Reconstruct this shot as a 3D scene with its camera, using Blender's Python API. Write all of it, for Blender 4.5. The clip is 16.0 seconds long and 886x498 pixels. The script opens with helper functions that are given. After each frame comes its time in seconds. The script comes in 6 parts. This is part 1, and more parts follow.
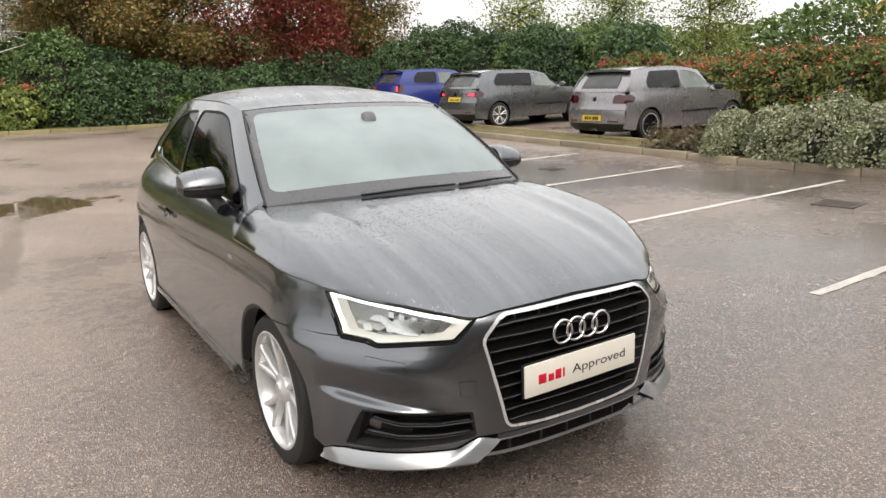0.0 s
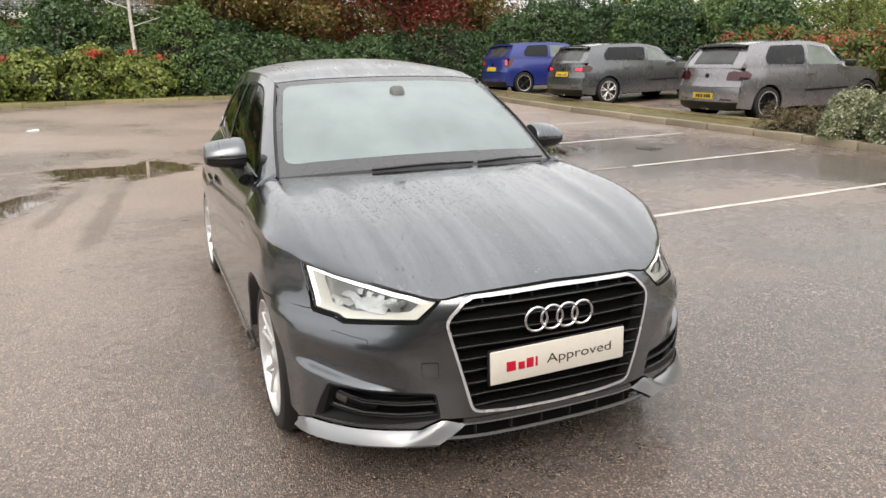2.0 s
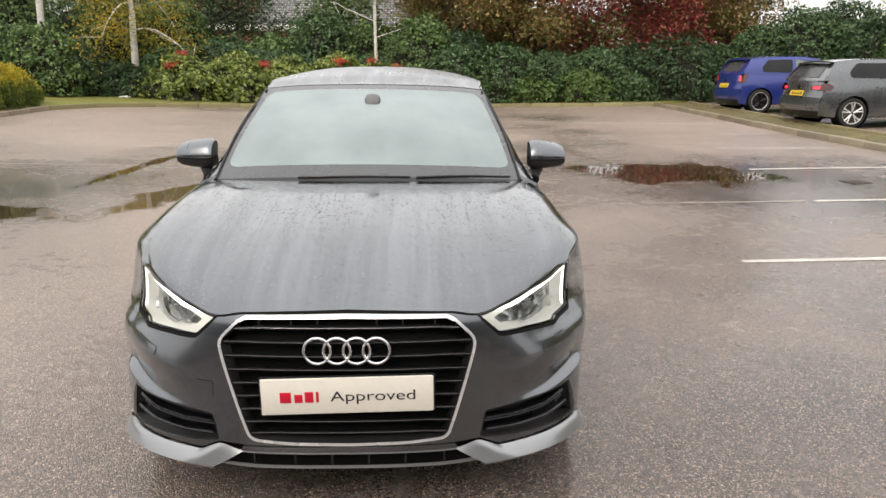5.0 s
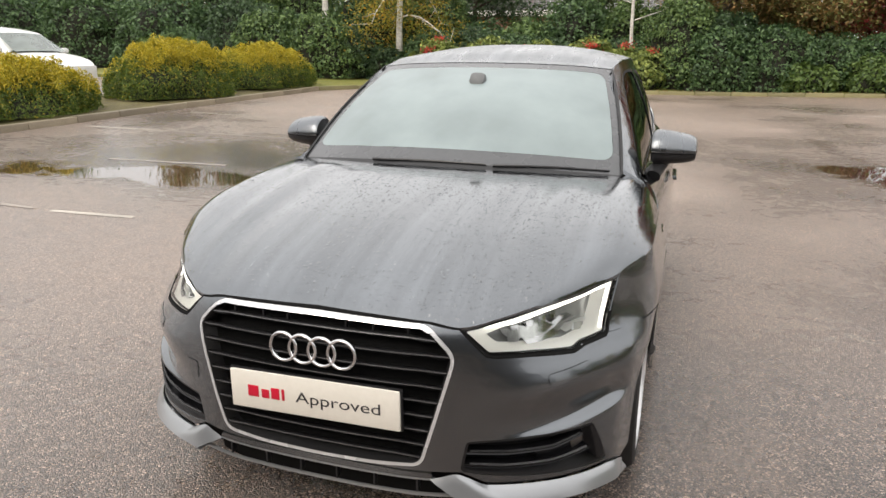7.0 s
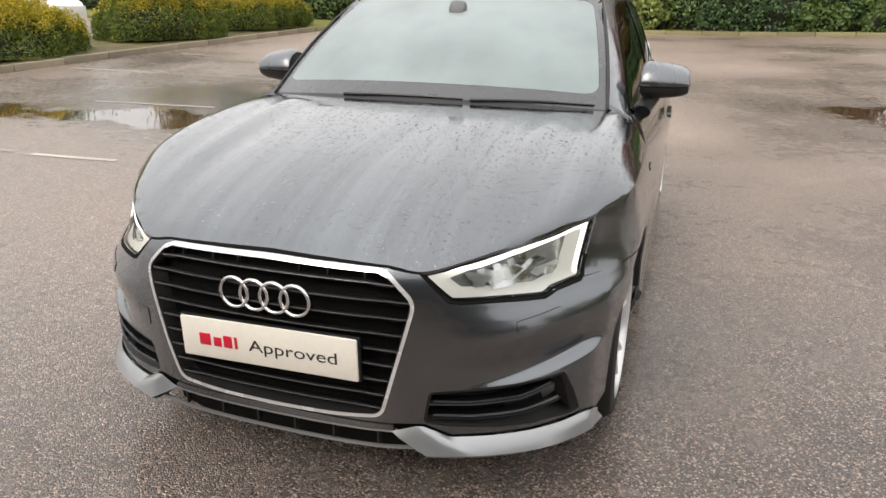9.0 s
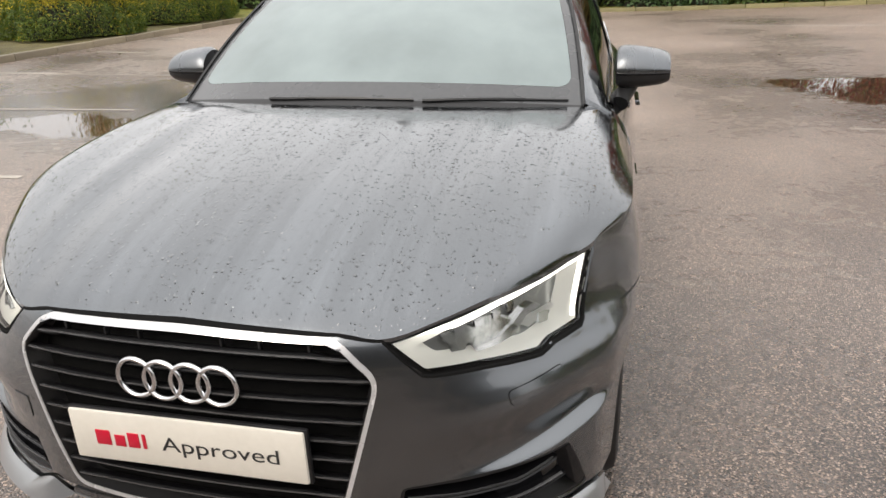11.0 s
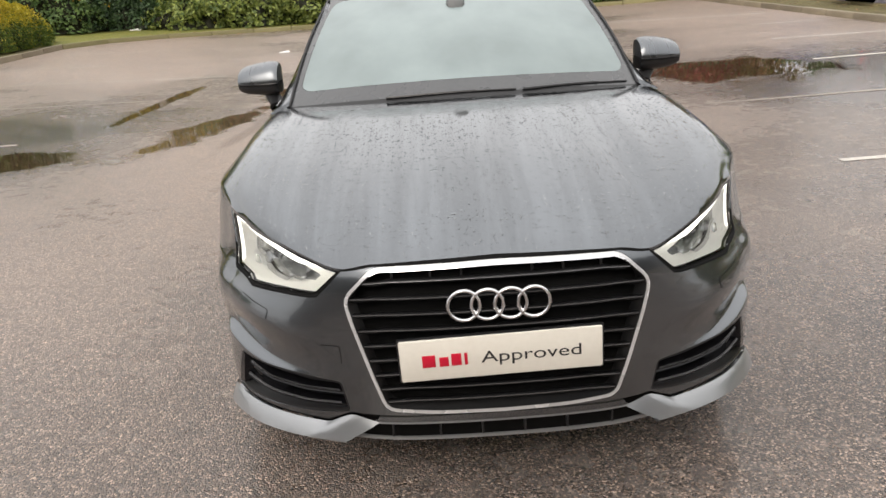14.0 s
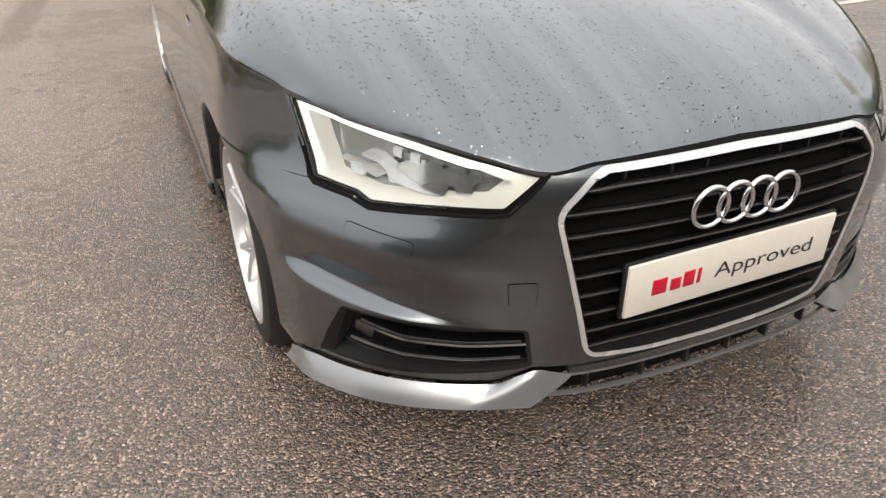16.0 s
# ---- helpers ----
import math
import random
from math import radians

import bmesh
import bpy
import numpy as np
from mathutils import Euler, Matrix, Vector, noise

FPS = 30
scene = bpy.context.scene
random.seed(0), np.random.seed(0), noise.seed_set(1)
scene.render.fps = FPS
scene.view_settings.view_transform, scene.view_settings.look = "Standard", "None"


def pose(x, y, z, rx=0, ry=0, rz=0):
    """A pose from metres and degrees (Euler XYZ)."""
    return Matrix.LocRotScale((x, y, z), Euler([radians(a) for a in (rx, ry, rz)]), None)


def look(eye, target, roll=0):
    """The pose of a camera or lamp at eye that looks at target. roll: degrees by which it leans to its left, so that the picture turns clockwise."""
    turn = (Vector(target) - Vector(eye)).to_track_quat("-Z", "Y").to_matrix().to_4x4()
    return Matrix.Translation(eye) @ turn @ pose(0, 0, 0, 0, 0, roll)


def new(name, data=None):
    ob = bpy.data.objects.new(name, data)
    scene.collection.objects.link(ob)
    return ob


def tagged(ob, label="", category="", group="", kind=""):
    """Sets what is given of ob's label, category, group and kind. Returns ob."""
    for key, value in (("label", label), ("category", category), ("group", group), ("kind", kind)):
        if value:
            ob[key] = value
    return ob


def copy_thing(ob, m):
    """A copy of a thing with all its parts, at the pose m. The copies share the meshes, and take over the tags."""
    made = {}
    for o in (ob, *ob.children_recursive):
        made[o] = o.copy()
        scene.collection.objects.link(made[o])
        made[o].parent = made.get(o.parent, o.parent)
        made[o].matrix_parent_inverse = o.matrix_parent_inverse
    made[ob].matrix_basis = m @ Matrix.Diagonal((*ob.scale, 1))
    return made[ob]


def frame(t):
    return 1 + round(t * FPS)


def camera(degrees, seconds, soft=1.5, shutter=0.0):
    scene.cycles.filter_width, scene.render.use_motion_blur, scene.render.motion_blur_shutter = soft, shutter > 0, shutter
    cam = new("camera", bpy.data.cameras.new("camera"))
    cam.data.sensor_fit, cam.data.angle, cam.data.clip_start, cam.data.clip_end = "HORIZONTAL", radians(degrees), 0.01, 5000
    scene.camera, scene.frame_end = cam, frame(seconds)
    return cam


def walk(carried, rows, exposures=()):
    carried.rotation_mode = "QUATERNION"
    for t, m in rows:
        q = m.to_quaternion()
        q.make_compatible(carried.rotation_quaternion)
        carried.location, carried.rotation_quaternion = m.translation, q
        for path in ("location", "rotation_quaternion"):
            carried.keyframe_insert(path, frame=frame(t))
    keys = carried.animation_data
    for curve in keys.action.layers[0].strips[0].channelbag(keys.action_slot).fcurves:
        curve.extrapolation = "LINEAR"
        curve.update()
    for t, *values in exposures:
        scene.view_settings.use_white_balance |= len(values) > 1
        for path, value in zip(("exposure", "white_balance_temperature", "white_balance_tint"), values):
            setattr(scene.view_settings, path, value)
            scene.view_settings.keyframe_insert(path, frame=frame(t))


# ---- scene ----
import functools
cam = camera(63.4, 16.0)
PATH = [
    (0, (-1.687, -1.763, 1.462), (-0.642, -0.118, 1.014), -1.2),
    (0.5, (-1.594, -1.923, 1.467), (-0.634, -0.221, 1.044), -0.9),
    (1, (-1.536, -2.043, 1.471), (-0.659, -0.293, 1.06), -0.3),
    (1.5, (-1.433, -2.03, 1.454), (-0.605, -0.268, 0.994), -1.7),
    (2, (-1.236, -1.948, 1.459), (-0.488, -0.165, 0.948), -0.7),
    (2.5, (-1.029, -1.945, 1.456), (-0.339, -0.141, 0.938), -0.6),
    (3, (-0.754, -2.044, 1.462), (-0.26, -0.169, 0.968), 0.0),
    (3.2, (-0.671, -2.05, 1.465), (-0.159, -0.18, 0.975), 0.6),
    (5.3, (0.328, -2.025, 1.435), (0.358, -0.081, 0.963), 0.0),
    (5.5, (0.401, -1.974, 1.433), (0.408, -0.029, 0.967), -0.3),
    (6, (0.555, -1.797, 1.439), (0.402, 0.141, 0.966), 0.8),
    (6.5, (0.686, -1.695, 1.422), (0.325, 0.212, 0.939), 0.6),
    (7, (0.917, -1.616, 1.405), (0.301, 0.214, 0.885), 0.6),
    (7.5, (1.057, -1.573, 1.392), (0.468, 0.255, 0.833), 1.1),
    (8, (1.07, -1.549, 1.358), (0.474, 0.252, 0.726), 0.8),
    (8.5, (1.061, -1.518, 1.342), (0.482, 0.276, 0.674), 1.0),
    (9, (0.978, -1.453, 1.349), (0.367, 0.332, 0.685), 0.4),
    (9.5, (0.863, -1.339, 1.359), (0.329, 0.472, 0.701), -0.5),
    (10, (0.828, -1.162, 1.339), (0.355, 0.654, 0.648), -1.5),
    (10.2, (0.823, -1.052, 1.333), (0.343, 0.762, 0.642), -1.6),
    (12.3, (0.636, -1.079, 1.38), (0.48, 0.775, 0.648), 0.3),
    (12.5, (0.563, -1.155, 1.387), (0.554, 0.708, 0.66), -0.4),
    (13, (0.398, -1.393, 1.388), (0.418, 0.478, 0.683), -0.8),
    (13.5, (0.207, -1.57, 1.4), (0.168, 0.296, 0.681), -2.8),
    (14, (-0.142, -1.644, 1.388), (-0.13, 0.231, 0.692), -3.8),
    (14.5, (-0.342, -1.496, 1.297), (-0.323, 0.31, 0.438), -6.9),
    (15, (-0.549, -1.234, 1.199), (-0.389, 0.499, 0.214), -5.8),
    (15.5, (-0.777, -1.004, 1.136), (-0.252, 0.647, 0.137), 0.5),
    (16, (-1.037, -0.896, 1.227), (-0.329, 0.679, 0.219), 0.7),
]
walk(cam, [(t, look(eye, target, roll)) for t, eye, target, roll in PATH], [(0, 0.80, 6850, 11), (12, 0.79, 6850, 11), (14, 0.71, 6850, 11), (16, 0.73, 6850, 11)])

# ---- light ----
world = bpy.data.worlds.new("overcast")
scene.world = world
world.use_nodes = True
wn, wl = world.node_tree.nodes, world.node_tree.links
sky = wn.new("ShaderNodeTexSky")
sky.sky_type, sky.sun_disc = "NISHITA", False
sky.sun_elevation, sky.sun_rotation = radians(38), radians(200)
sky.air_density, sky.dust_density, sky.ozone_density = 1.0, 4.0, 1.0
cloud = wn.new("ShaderNodeMixRGB")
cloud.inputs[0].default_value = 0.86
cloud.inputs[2].default_value = (9.6, 9.7, 9.9, 1)
wl.new(sky.outputs[0], cloud.inputs[1])
wl.new(cloud.outputs[0], wn["Background"].inputs[0])
# an overcast sky is brighter overhead than at the horizon
way_up, dome_z = wn.new("ShaderNodeTexCoord"), wn.new("ShaderNodeSeparateXYZ")
dome = wn.new("ShaderNodeMapRange")
for i, v in enumerate((0.0, 1.0, 0.070, 0.130)):
    dome.inputs[i + 1].default_value = v
wl.new(way_up.outputs["Generated"], dome_z.inputs[0])
wl.new(dome_z.outputs[2], dome.inputs[0])
wl.new(dome.outputs[0], wn["Background"].inputs[1])
sun = new("sun", bpy.data.lights.new("sun", "SUN"))
sun.data.energy, sun.data.angle, sun.data.color = 0.8, radians(30), (1.0, 0.96, 0.9)
sun.matrix_world = look((-6, -16, 16), (0, 0, 0))

# ---- materials ----


def material(name):
    m = bpy.data.materials.new(name)
    m.use_nodes = True
    return m, m.node_tree.nodes, m.node_tree.links, m.node_tree.nodes["Principled BSDF"]


def surface(name, dark, light, rough=(0.4, 0.6), metal=0.0, scale=6.0, fine=60.0, bump=0.1, coat=0.0, spec=0.5, random_tone=0.0, island=False, depth=0.004):
    """A material with two scales of tone, uneven gloss and fine relief."""
    m, n, l, p = material(name)
    co = n.new("ShaderNodeTexCoord")
    big, small = n.new("ShaderNodeTexNoise"), n.new("ShaderNodeTexNoise")
    big.inputs["Scale"].default_value, small.inputs["Scale"].default_value = scale, fine
    big.inputs["Detail"].default_value = small.inputs["Detail"].default_value = 5
    l.new(co.outputs["Object"], big.inputs[0])
    l.new(co.outputs["Object"], small.inputs[0])
    add = n.new("ShaderNodeMath")
    add.operation = "MULTIPLY_ADD"
    add.inputs[1].default_value = 0.45
    l.new(small.outputs[0], add.inputs[0])
    half_big = n.new("ShaderNodeMath")
    half_big.operation = "MULTIPLY"
    half_big.inputs[1].default_value = 0.55
    l.new(big.outputs[0], half_big.inputs[0])
    l.new(half_big.outputs[0], add.inputs[2])
    ramp = n.new("ShaderNodeMapRange")
    ramp.inputs[1].default_value, ramp.inputs[2].default_value = 0.3, 0.7
    l.new(add.outputs[0], ramp.inputs[0])
    mix = n.new("ShaderNodeMixRGB")
    mix.inputs[1].default_value, mix.inputs[2].default_value = (*dark, 1), (*light, 1)
    l.new(ramp.outputs[0], mix.inputs[0])
    colour = mix.outputs[0]
    if random_tone:
        hsv = n.new("ShaderNodeHueSaturation")
        if island:
            src = n.new("ShaderNodeNewGeometry").outputs["Random Per Island"]
        else:
            src = n.new("ShaderNodeObjectInfo").outputs["Random"]
        rr = n.new("ShaderNodeMapRange")
        rr.inputs[3].default_value, rr.inputs[4].default_value = 1 - random_tone, 1 + random_tone
        l.new(src, rr.inputs[0])
        l.new(rr.outputs[0], hsv.inputs["Value"])
        l.new(colour, hsv.inputs["Color"])
        colour = hsv.outputs[0]
    l.new(colour, p.inputs["Base Color"])
    rg = n.new("ShaderNodeMapRange")
    rg.inputs[3].default_value, rg.inputs[4].default_value = rough
    l.new(big.outputs[0], rg.inputs[0])
    l.new(rg.outputs[0], p.inputs["Roughness"])
    p.inputs["Metallic"].default_value = metal
    p.inputs["Specular IOR Level"].default_value = spec
    p.inputs["Coat Weight"].default_value = coat
    p.inputs["Coat Roughness"].default_value = 0.06
    if bump:
        b = n.new("ShaderNodeBump")
        b.inputs["Strength"].default_value, b.inputs["Distance"].default_value = bump, depth
        l.new(small.outputs[0], b.inputs["Height"])
        l.new(b.outputs[0], p.inputs["Normal"])
    return m


def leaf_material(name, dark, light, tip=None, share=0.0):
    """Leaves: each one has a tone of its own and lets some light through. tip: a second colour for a share of them."""
    m, n, l, p = material(name)
    geo = n.new("ShaderNodeNewGeometry")
    mix = n.new("ShaderNodeMixRGB")
    mix.inputs[1].default_value, mix.inputs[2].default_value = (*dark, 1), (*light, 1)
    l.new(geo.outputs["Random Per Island"], mix.inputs[0])
    colour = mix.outputs[0]
    if tip:
        white = n.new("ShaderNodeTexWhiteNoise")
        white.noise_dimensions = "1D"
        l.new(geo.outputs["Random Per Island"], white.inputs["W"])
        cut = n.new("ShaderNodeMath")
        cut.operation = "LESS_THAN"
        cut.inputs[1].default_value = share
        l.new(white.outputs["Value"], cut.inputs[0])
        two = n.new("ShaderNodeMixRGB")
        two.inputs[2].default_value = (*tip, 1)
        l.new(cut.outputs[0], two.inputs[0])
        l.new(colour, two.inputs[1])
        colour = two.outputs[0]
    l.new(colour, p.inputs["Base Color"])
    p.inputs["Roughness"].default_value = 0.45
    p.inputs["Specular IOR Level"].default_value = 0.4
    trans = n.new("ShaderNodeBsdfTranslucent")
    l.new(colour, trans.inputs[0])
    both = n.new("ShaderNodeMixShader")
    both.inputs[0].default_value = 0.25
    l.new(p.outputs[0], both.inputs[1])
    l.new(trans.outputs[0], both.inputs[2])
    l.new(both.outputs[0], n["Material Output"].inputs[0])
    return m


def ground_material():
    """Worn wet tarmac: stones in the binder, dry and wet patches, painted sky sheen, standing water in the hollows."""
    m, n, l, p = material("wet_tarmac")
    co = n.new("ShaderNodeTexCoord").outputs["Object"]

    def noise_tex(scale, detail=4, rough=0.55):
        t = n.new("ShaderNodeTexNoise")
        t.inputs["Scale"].default_value, t.inputs["Detail"].default_value, t.inputs["Roughness"].default_value = scale, detail, rough
        l.new(co, t.inputs[0])
        return t.outputs[0]

    def calc(op, a, b, c=None):
        q = n.new("ShaderNodeMath")
        q.operation = op
        for i, v in enumerate((a, b, c)):
            if v is None:
                continue
            if isinstance(v, (int, float)):
                q.inputs[i].default_value = v
            else:
                l.new(v, q.inputs[i])
        return q.outputs[0]

    def span(v, a, b, c=0.0, d=1.0):
        q = n.new("ShaderNodeMapRange")
        for i, k in enumerate((a, b, c, d)):
            q.inputs[i + 1].default_value = k
        l.new(v, q.inputs[0])
        return q.outputs[0]
    stone = n.new("ShaderNodeTexVoronoi")
    stone.inputs["Scale"].default_value = 165
    l.new(co, stone.inputs[0])
    patches, blotch, streak = noise_tex(0.22, 5), noise_tex(1.3, 6, 0.6), noise_tex(9, 5, 0.6)
    # hollows in which water stands: middle, half lengths, turn
    xyz = n.new("ShaderNodeSeparateXYZ")
    l.new(co, xyz.inputs[0])

    def hollow(ovals):
        deep = None
        for cx, cy, rx, ry, turn in ovals:
            c, s = math.cos(radians(turn)), math.sin(radians(turn))
            dx, dy = calc("SUBTRACT", xyz.outputs[0], cx), calc("SUBTRACT", xyz.outputs[1], cy)
            u = calc("DIVIDE", calc("ADD", calc("MULTIPLY", dx, c), calc("MULTIPLY", dy, s)), rx)
            v = calc("DIVIDE", calc("ADD", calc("MULTIPLY", dx, -s), calc("MULTIPLY", dy, c)), ry)
            r = calc("SUBTRACT", 1.0, calc("SQRT", calc("ADD", calc("MULTIPLY", u, u), calc("MULTIPLY", v, v)), 0))
            deep = r if deep is None else calc("MAXIMUM", deep, r)
        return deep
    ragged = calc("MULTIPLY_ADD", blotch, 2.4, -1.28)
    edge = calc("ADD", hollow(PUDDLES), ragged)
    pool = span(edge, 0.0, 0.24)
    seep = span(calc("ADD", hollow(SEEPS), ragged), -0.2, 0.3)
    damp = calc("MAXIMUM", span(edge, -0.34, 0.1), calc("MULTIPLY", seep, 1.6))
    # sets of tone
    base = n.new("ShaderNodeMixRGB")
    base.inputs[1].default_value, base.inputs[2].default_value = (*TARMAC_DARK, 1), (*TARMAC_LIGHT, 1)
    l.new(span(calc("MULTIPLY_ADD", patches, 0.6, calc("MULTIPLY", blotch, 0.4)), 0.36, 0.64), base.inputs[0])
    # paler, drier, rougher ground away from the nose, with sky sheen put into colour
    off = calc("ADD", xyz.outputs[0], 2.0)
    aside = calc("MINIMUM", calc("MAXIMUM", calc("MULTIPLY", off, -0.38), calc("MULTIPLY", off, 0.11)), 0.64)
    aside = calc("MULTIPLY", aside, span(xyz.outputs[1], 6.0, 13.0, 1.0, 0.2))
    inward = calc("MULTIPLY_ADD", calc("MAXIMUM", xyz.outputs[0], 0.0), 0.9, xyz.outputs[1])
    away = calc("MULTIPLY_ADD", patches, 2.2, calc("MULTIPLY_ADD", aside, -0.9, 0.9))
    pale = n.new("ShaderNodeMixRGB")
    pale.inputs[2].default_value = (*TARMAC_PALE, 1)
    pale_share = calc("MULTIPLY", span(away, 1.2, 2.0), span(inward, -0.5, 3.2, 0.15, 0.9))
    l.new(pale_share, pale.inputs[0])
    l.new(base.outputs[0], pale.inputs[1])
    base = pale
    grit = n.new("ShaderNodeMixRGB")
    grit.blend_type = "MULTIPLY"
    l.new(calc("MULTIPLY_ADD", pale_share, -0.50, 1.0), grit.inputs[0])
    # random stone tones; the brightest ones put wet glints into the colour
    tone = n.new("ShaderNodeValToRGB")
    tone.color_ramp.elements[0].color, tone.color_ramp.elements[1].color = (0.13, 0.125, 0.125, 1), (3.5, 3.3, 3.05, 1)
    tone.color_ramp.elements[0].position, tone.color_ramp.elements[1].position = 0.2, 0.92
    middle = tone.color_ramp.elements.new(0.70)
    middle.color = (1.05, 1.0, 0.95, 1)
    l.new(stone.outputs["Color"], tone.inputs[0])
    l.new(base.outputs[0], grit.inputs[1])
    l.new(tone.outputs[0], grit.inputs[2])
    wet = n.new("ShaderNodeMixRGB")
    wet.blend_type = "MULTIPLY"
    wet.inputs[2].default_value = (0.42, 0.34, 0.26, 1)
    l.new(calc("MAXIMUM", pool, calc("MULTIPLY", damp, 0.42)), wet.inputs[0])
    l.new(grit.outputs[0], wet.inputs[1])
    l.new(wet.outputs[0], p.inputs["Base Color"])
    rough = calc("MULTIPLY_ADD", span(streak, 0.3, 0.7), 0.10, span(patches, 0.35, 0.65, *TARMAC_ROUGH))
    rough = calc("MULTIPLY_ADD", pale_share, 0.2, rough)
    dry = calc("MULTIPLY", rough, calc("SUBTRACT", 1.0, calc("MULTIPLY", pool, 0.9)))
    l.new(dry, p.inputs["Roughness"])
    l.new(calc("MULTIPLY_ADD", pool, -0.85, 0.9), p.inputs["Specular IOR Level"])
    l.new(calc("MAXIMUM", calc("MULTIPLY_ADD", pale_share, -0.6, 0.85), pool), p.inputs["Coat Weight"])
    p.inputs["Coat IOR"].default_value = 1.4
    l.new(calc("MULTIPLY", dry, 0.8), p.inputs["Coat Roughness"])
    film_of_water = calc("SUBTRACT", 1.0, calc("MULTIPLY", pool, 0.996))
    rise = calc("MULTIPLY_ADD", stone.outputs["Distance"], -0.6, calc("MULTIPLY", streak, 0.5))
    b = n.new("ShaderNodeBump")
    b.inputs["Distance"].default_value = 0.014
    l.new(calc("MULTIPLY", film_of_water, calc("MULTIPLY_ADD", pale_share, -0.35, 1.0)), b.inputs["Strength"])
    l.new(rise, b.inputs["Height"])
    l.new(b.outputs[0], p.inputs["Normal"])
    return m


def paint_material(name, base, metal=0.55, rough=0.38, drops=True, lacquer=1.5, film_rough=(0.03, 0.16)):
    """Metallic car paint under clear lacquer, wet with rain: beads of water and run marks."""
    m, n, l, p = material(name)
    co = n.new("ShaderNodeTexCoord").outputs["Object"]
    flake = n.new("ShaderNodeTexNoise")
    flake.inputs["Scale"].default_value = 900
    l.new(co, flake.inputs[0])
    film = n.new("ShaderNodeTexNoise")
    film.inputs["Scale"].default_value, film.inputs["Detail"].default_value = 5, 5
    stretch = n.new("ShaderNodeMapping")
    stretch.inputs["Scale"].default_value = (3.5, 0.7, 1.0) if drops else (0.8, 0.8, 0.5)
    l.new(co, stretch.inputs[0])
    l.new(stretch.outputs[0], film.inputs[0])
    mix = n.new("ShaderNodeMixRGB")
    mix.inputs[1].default_value = (*[c * 0.86 for c in base], 1)
    mix.inputs[2].default_value = (*[c * 1.16 for c in base], 1)
    l.new(flake.outputs[0], mix.inputs[0])
    l.new(mix.outputs[0], p.inputs["Base Color"])
    p.inputs["Metallic"].default_value = metal
    rg = n.new("ShaderNodeMapRange")
    rg.inputs[1].default_value, rg.inputs[2].default_value = 0.3, 0.7
    rg.inputs[3].default_value, rg.inputs[4].default_value = (rough - 0.07, rough + 0.09) if drops else (rough - 0.03, rough + 0.03)
    l.new(film.outputs[0], rg.inputs[0])
    l.new(rg.outputs[0], p.inputs["Roughness"])
    p.inputs["Coat Weight"].default_value = 1.0
    p.inputs["Coat IOR"].default_value = lacquer
    if drops:
        # run marks that water left on the way down the panel
        runs, run_map, run_cut = n.new("ShaderNodeTexNoise"), n.new("ShaderNodeMapping"), n.new("ShaderNodeMapRange")
        run_map.inputs["Scale"].default_value = (13.0, 0.8, 0.6)
        runs.inputs["Scale"].default_value, runs.inputs["Detail"].default_value, runs.inputs["Roughness"].default_value = 1.0, 6, 0.62
        run_cut.inputs[1].default_value, run_cut.inputs[2].default_value = 0.42, 0.66
        l.new(co, run_map.inputs[0])
        l.new(run_map.outputs[0], runs.inputs[0])
        l.new(runs.outputs[0], run_cut.inputs[0])
        marked = n.new("ShaderNodeMixRGB")
        marked.inputs[2].default_value = (*[c * 1.35 for c in base], 1)
        l.new(mix.outputs[0], marked.inputs[1])
        l.new(marked.outputs[0], p.inputs["Base Color"])
    rc = n.new("ShaderNodeMapRange")
    rc.inputs[1].default_value, rc.inputs[2].default_value = 0.35, 0.65
    rc.inputs[3].default_value, rc.inputs[4].default_value = film_rough if drops else (0.04, 0.08)
    l.new(film.outputs[0], rc.inputs[0])
    l.new(rc.outputs[0], p.inputs["Coat Roughness"])
    if drops:
        height = None
        few = n.new("ShaderNodeMapRange")
        few.inputs[3].default_value, few.inputs[4].default_value = 0.55, 0.22
        l.new(run_cut.outputs[0], few.inputs[0])
        for scale, size in ((52, 0.27), (105, 0.30)):
            v = n.new("ShaderNodeTexVoronoi")
            v.inputs["Scale"].default_value = scale
            v.inputs["Randomness"].default_value = 1.0
            l.new(co, v.inputs[0])
            dome = n.new("ShaderNodeMapRange")
            dome.interpolation_type = "SMOOTHSTEP"
            dome.inputs[1].default_value, dome.inputs[2].default_value = size, size * 0.35
            l.new(v.outputs["Distance"], dome.inputs[0])
            pick = n.new("ShaderNodeSeparateColor")
            l.new(v.outputs["Color"], pick.inputs[0])
            some = n.new("ShaderNodeMath")
            some.operation = "LESS_THAN"
            l.new(few.outputs[0], some.inputs[1])
            l.new(pick.outputs[0], some.inputs[0])
            mul = n.new("ShaderNodeMath")
            mul.operation = "MULTIPLY"
            l.new(dome.outputs[0], mul.inputs[0])
            l.new(some.outputs[0], mul.inputs[1])
            if height is None:
                height = mul.outputs[0]
            else:
                mx = n.new("ShaderNodeMath")
                mx.operation = "MAXIMUM"
                l.new(height, mx.inputs[0])
                l.new(mul.outputs[0], mx.inputs[1])
                height = mx.outputs[0]
        # beads lie thick where the surface faces up
        geo = n.new("ShaderNodeNewGeometry")
        up = n.new("ShaderNodeSeparateXYZ")
        l.new(geo.outputs["Normal"], up.inputs[0])
        amount = n.new("ShaderNodeMapRange")
        amount.inputs[1].default_value, amount.inputs[2].default_value = 0.6, 0.92
        amount.inputs[3].default_value, amount.inputs[4].default_value = 0.05, 0.9
        l.new(up.outputs[2], amount.inputs[0])
        share = n.new("ShaderNodeMath")
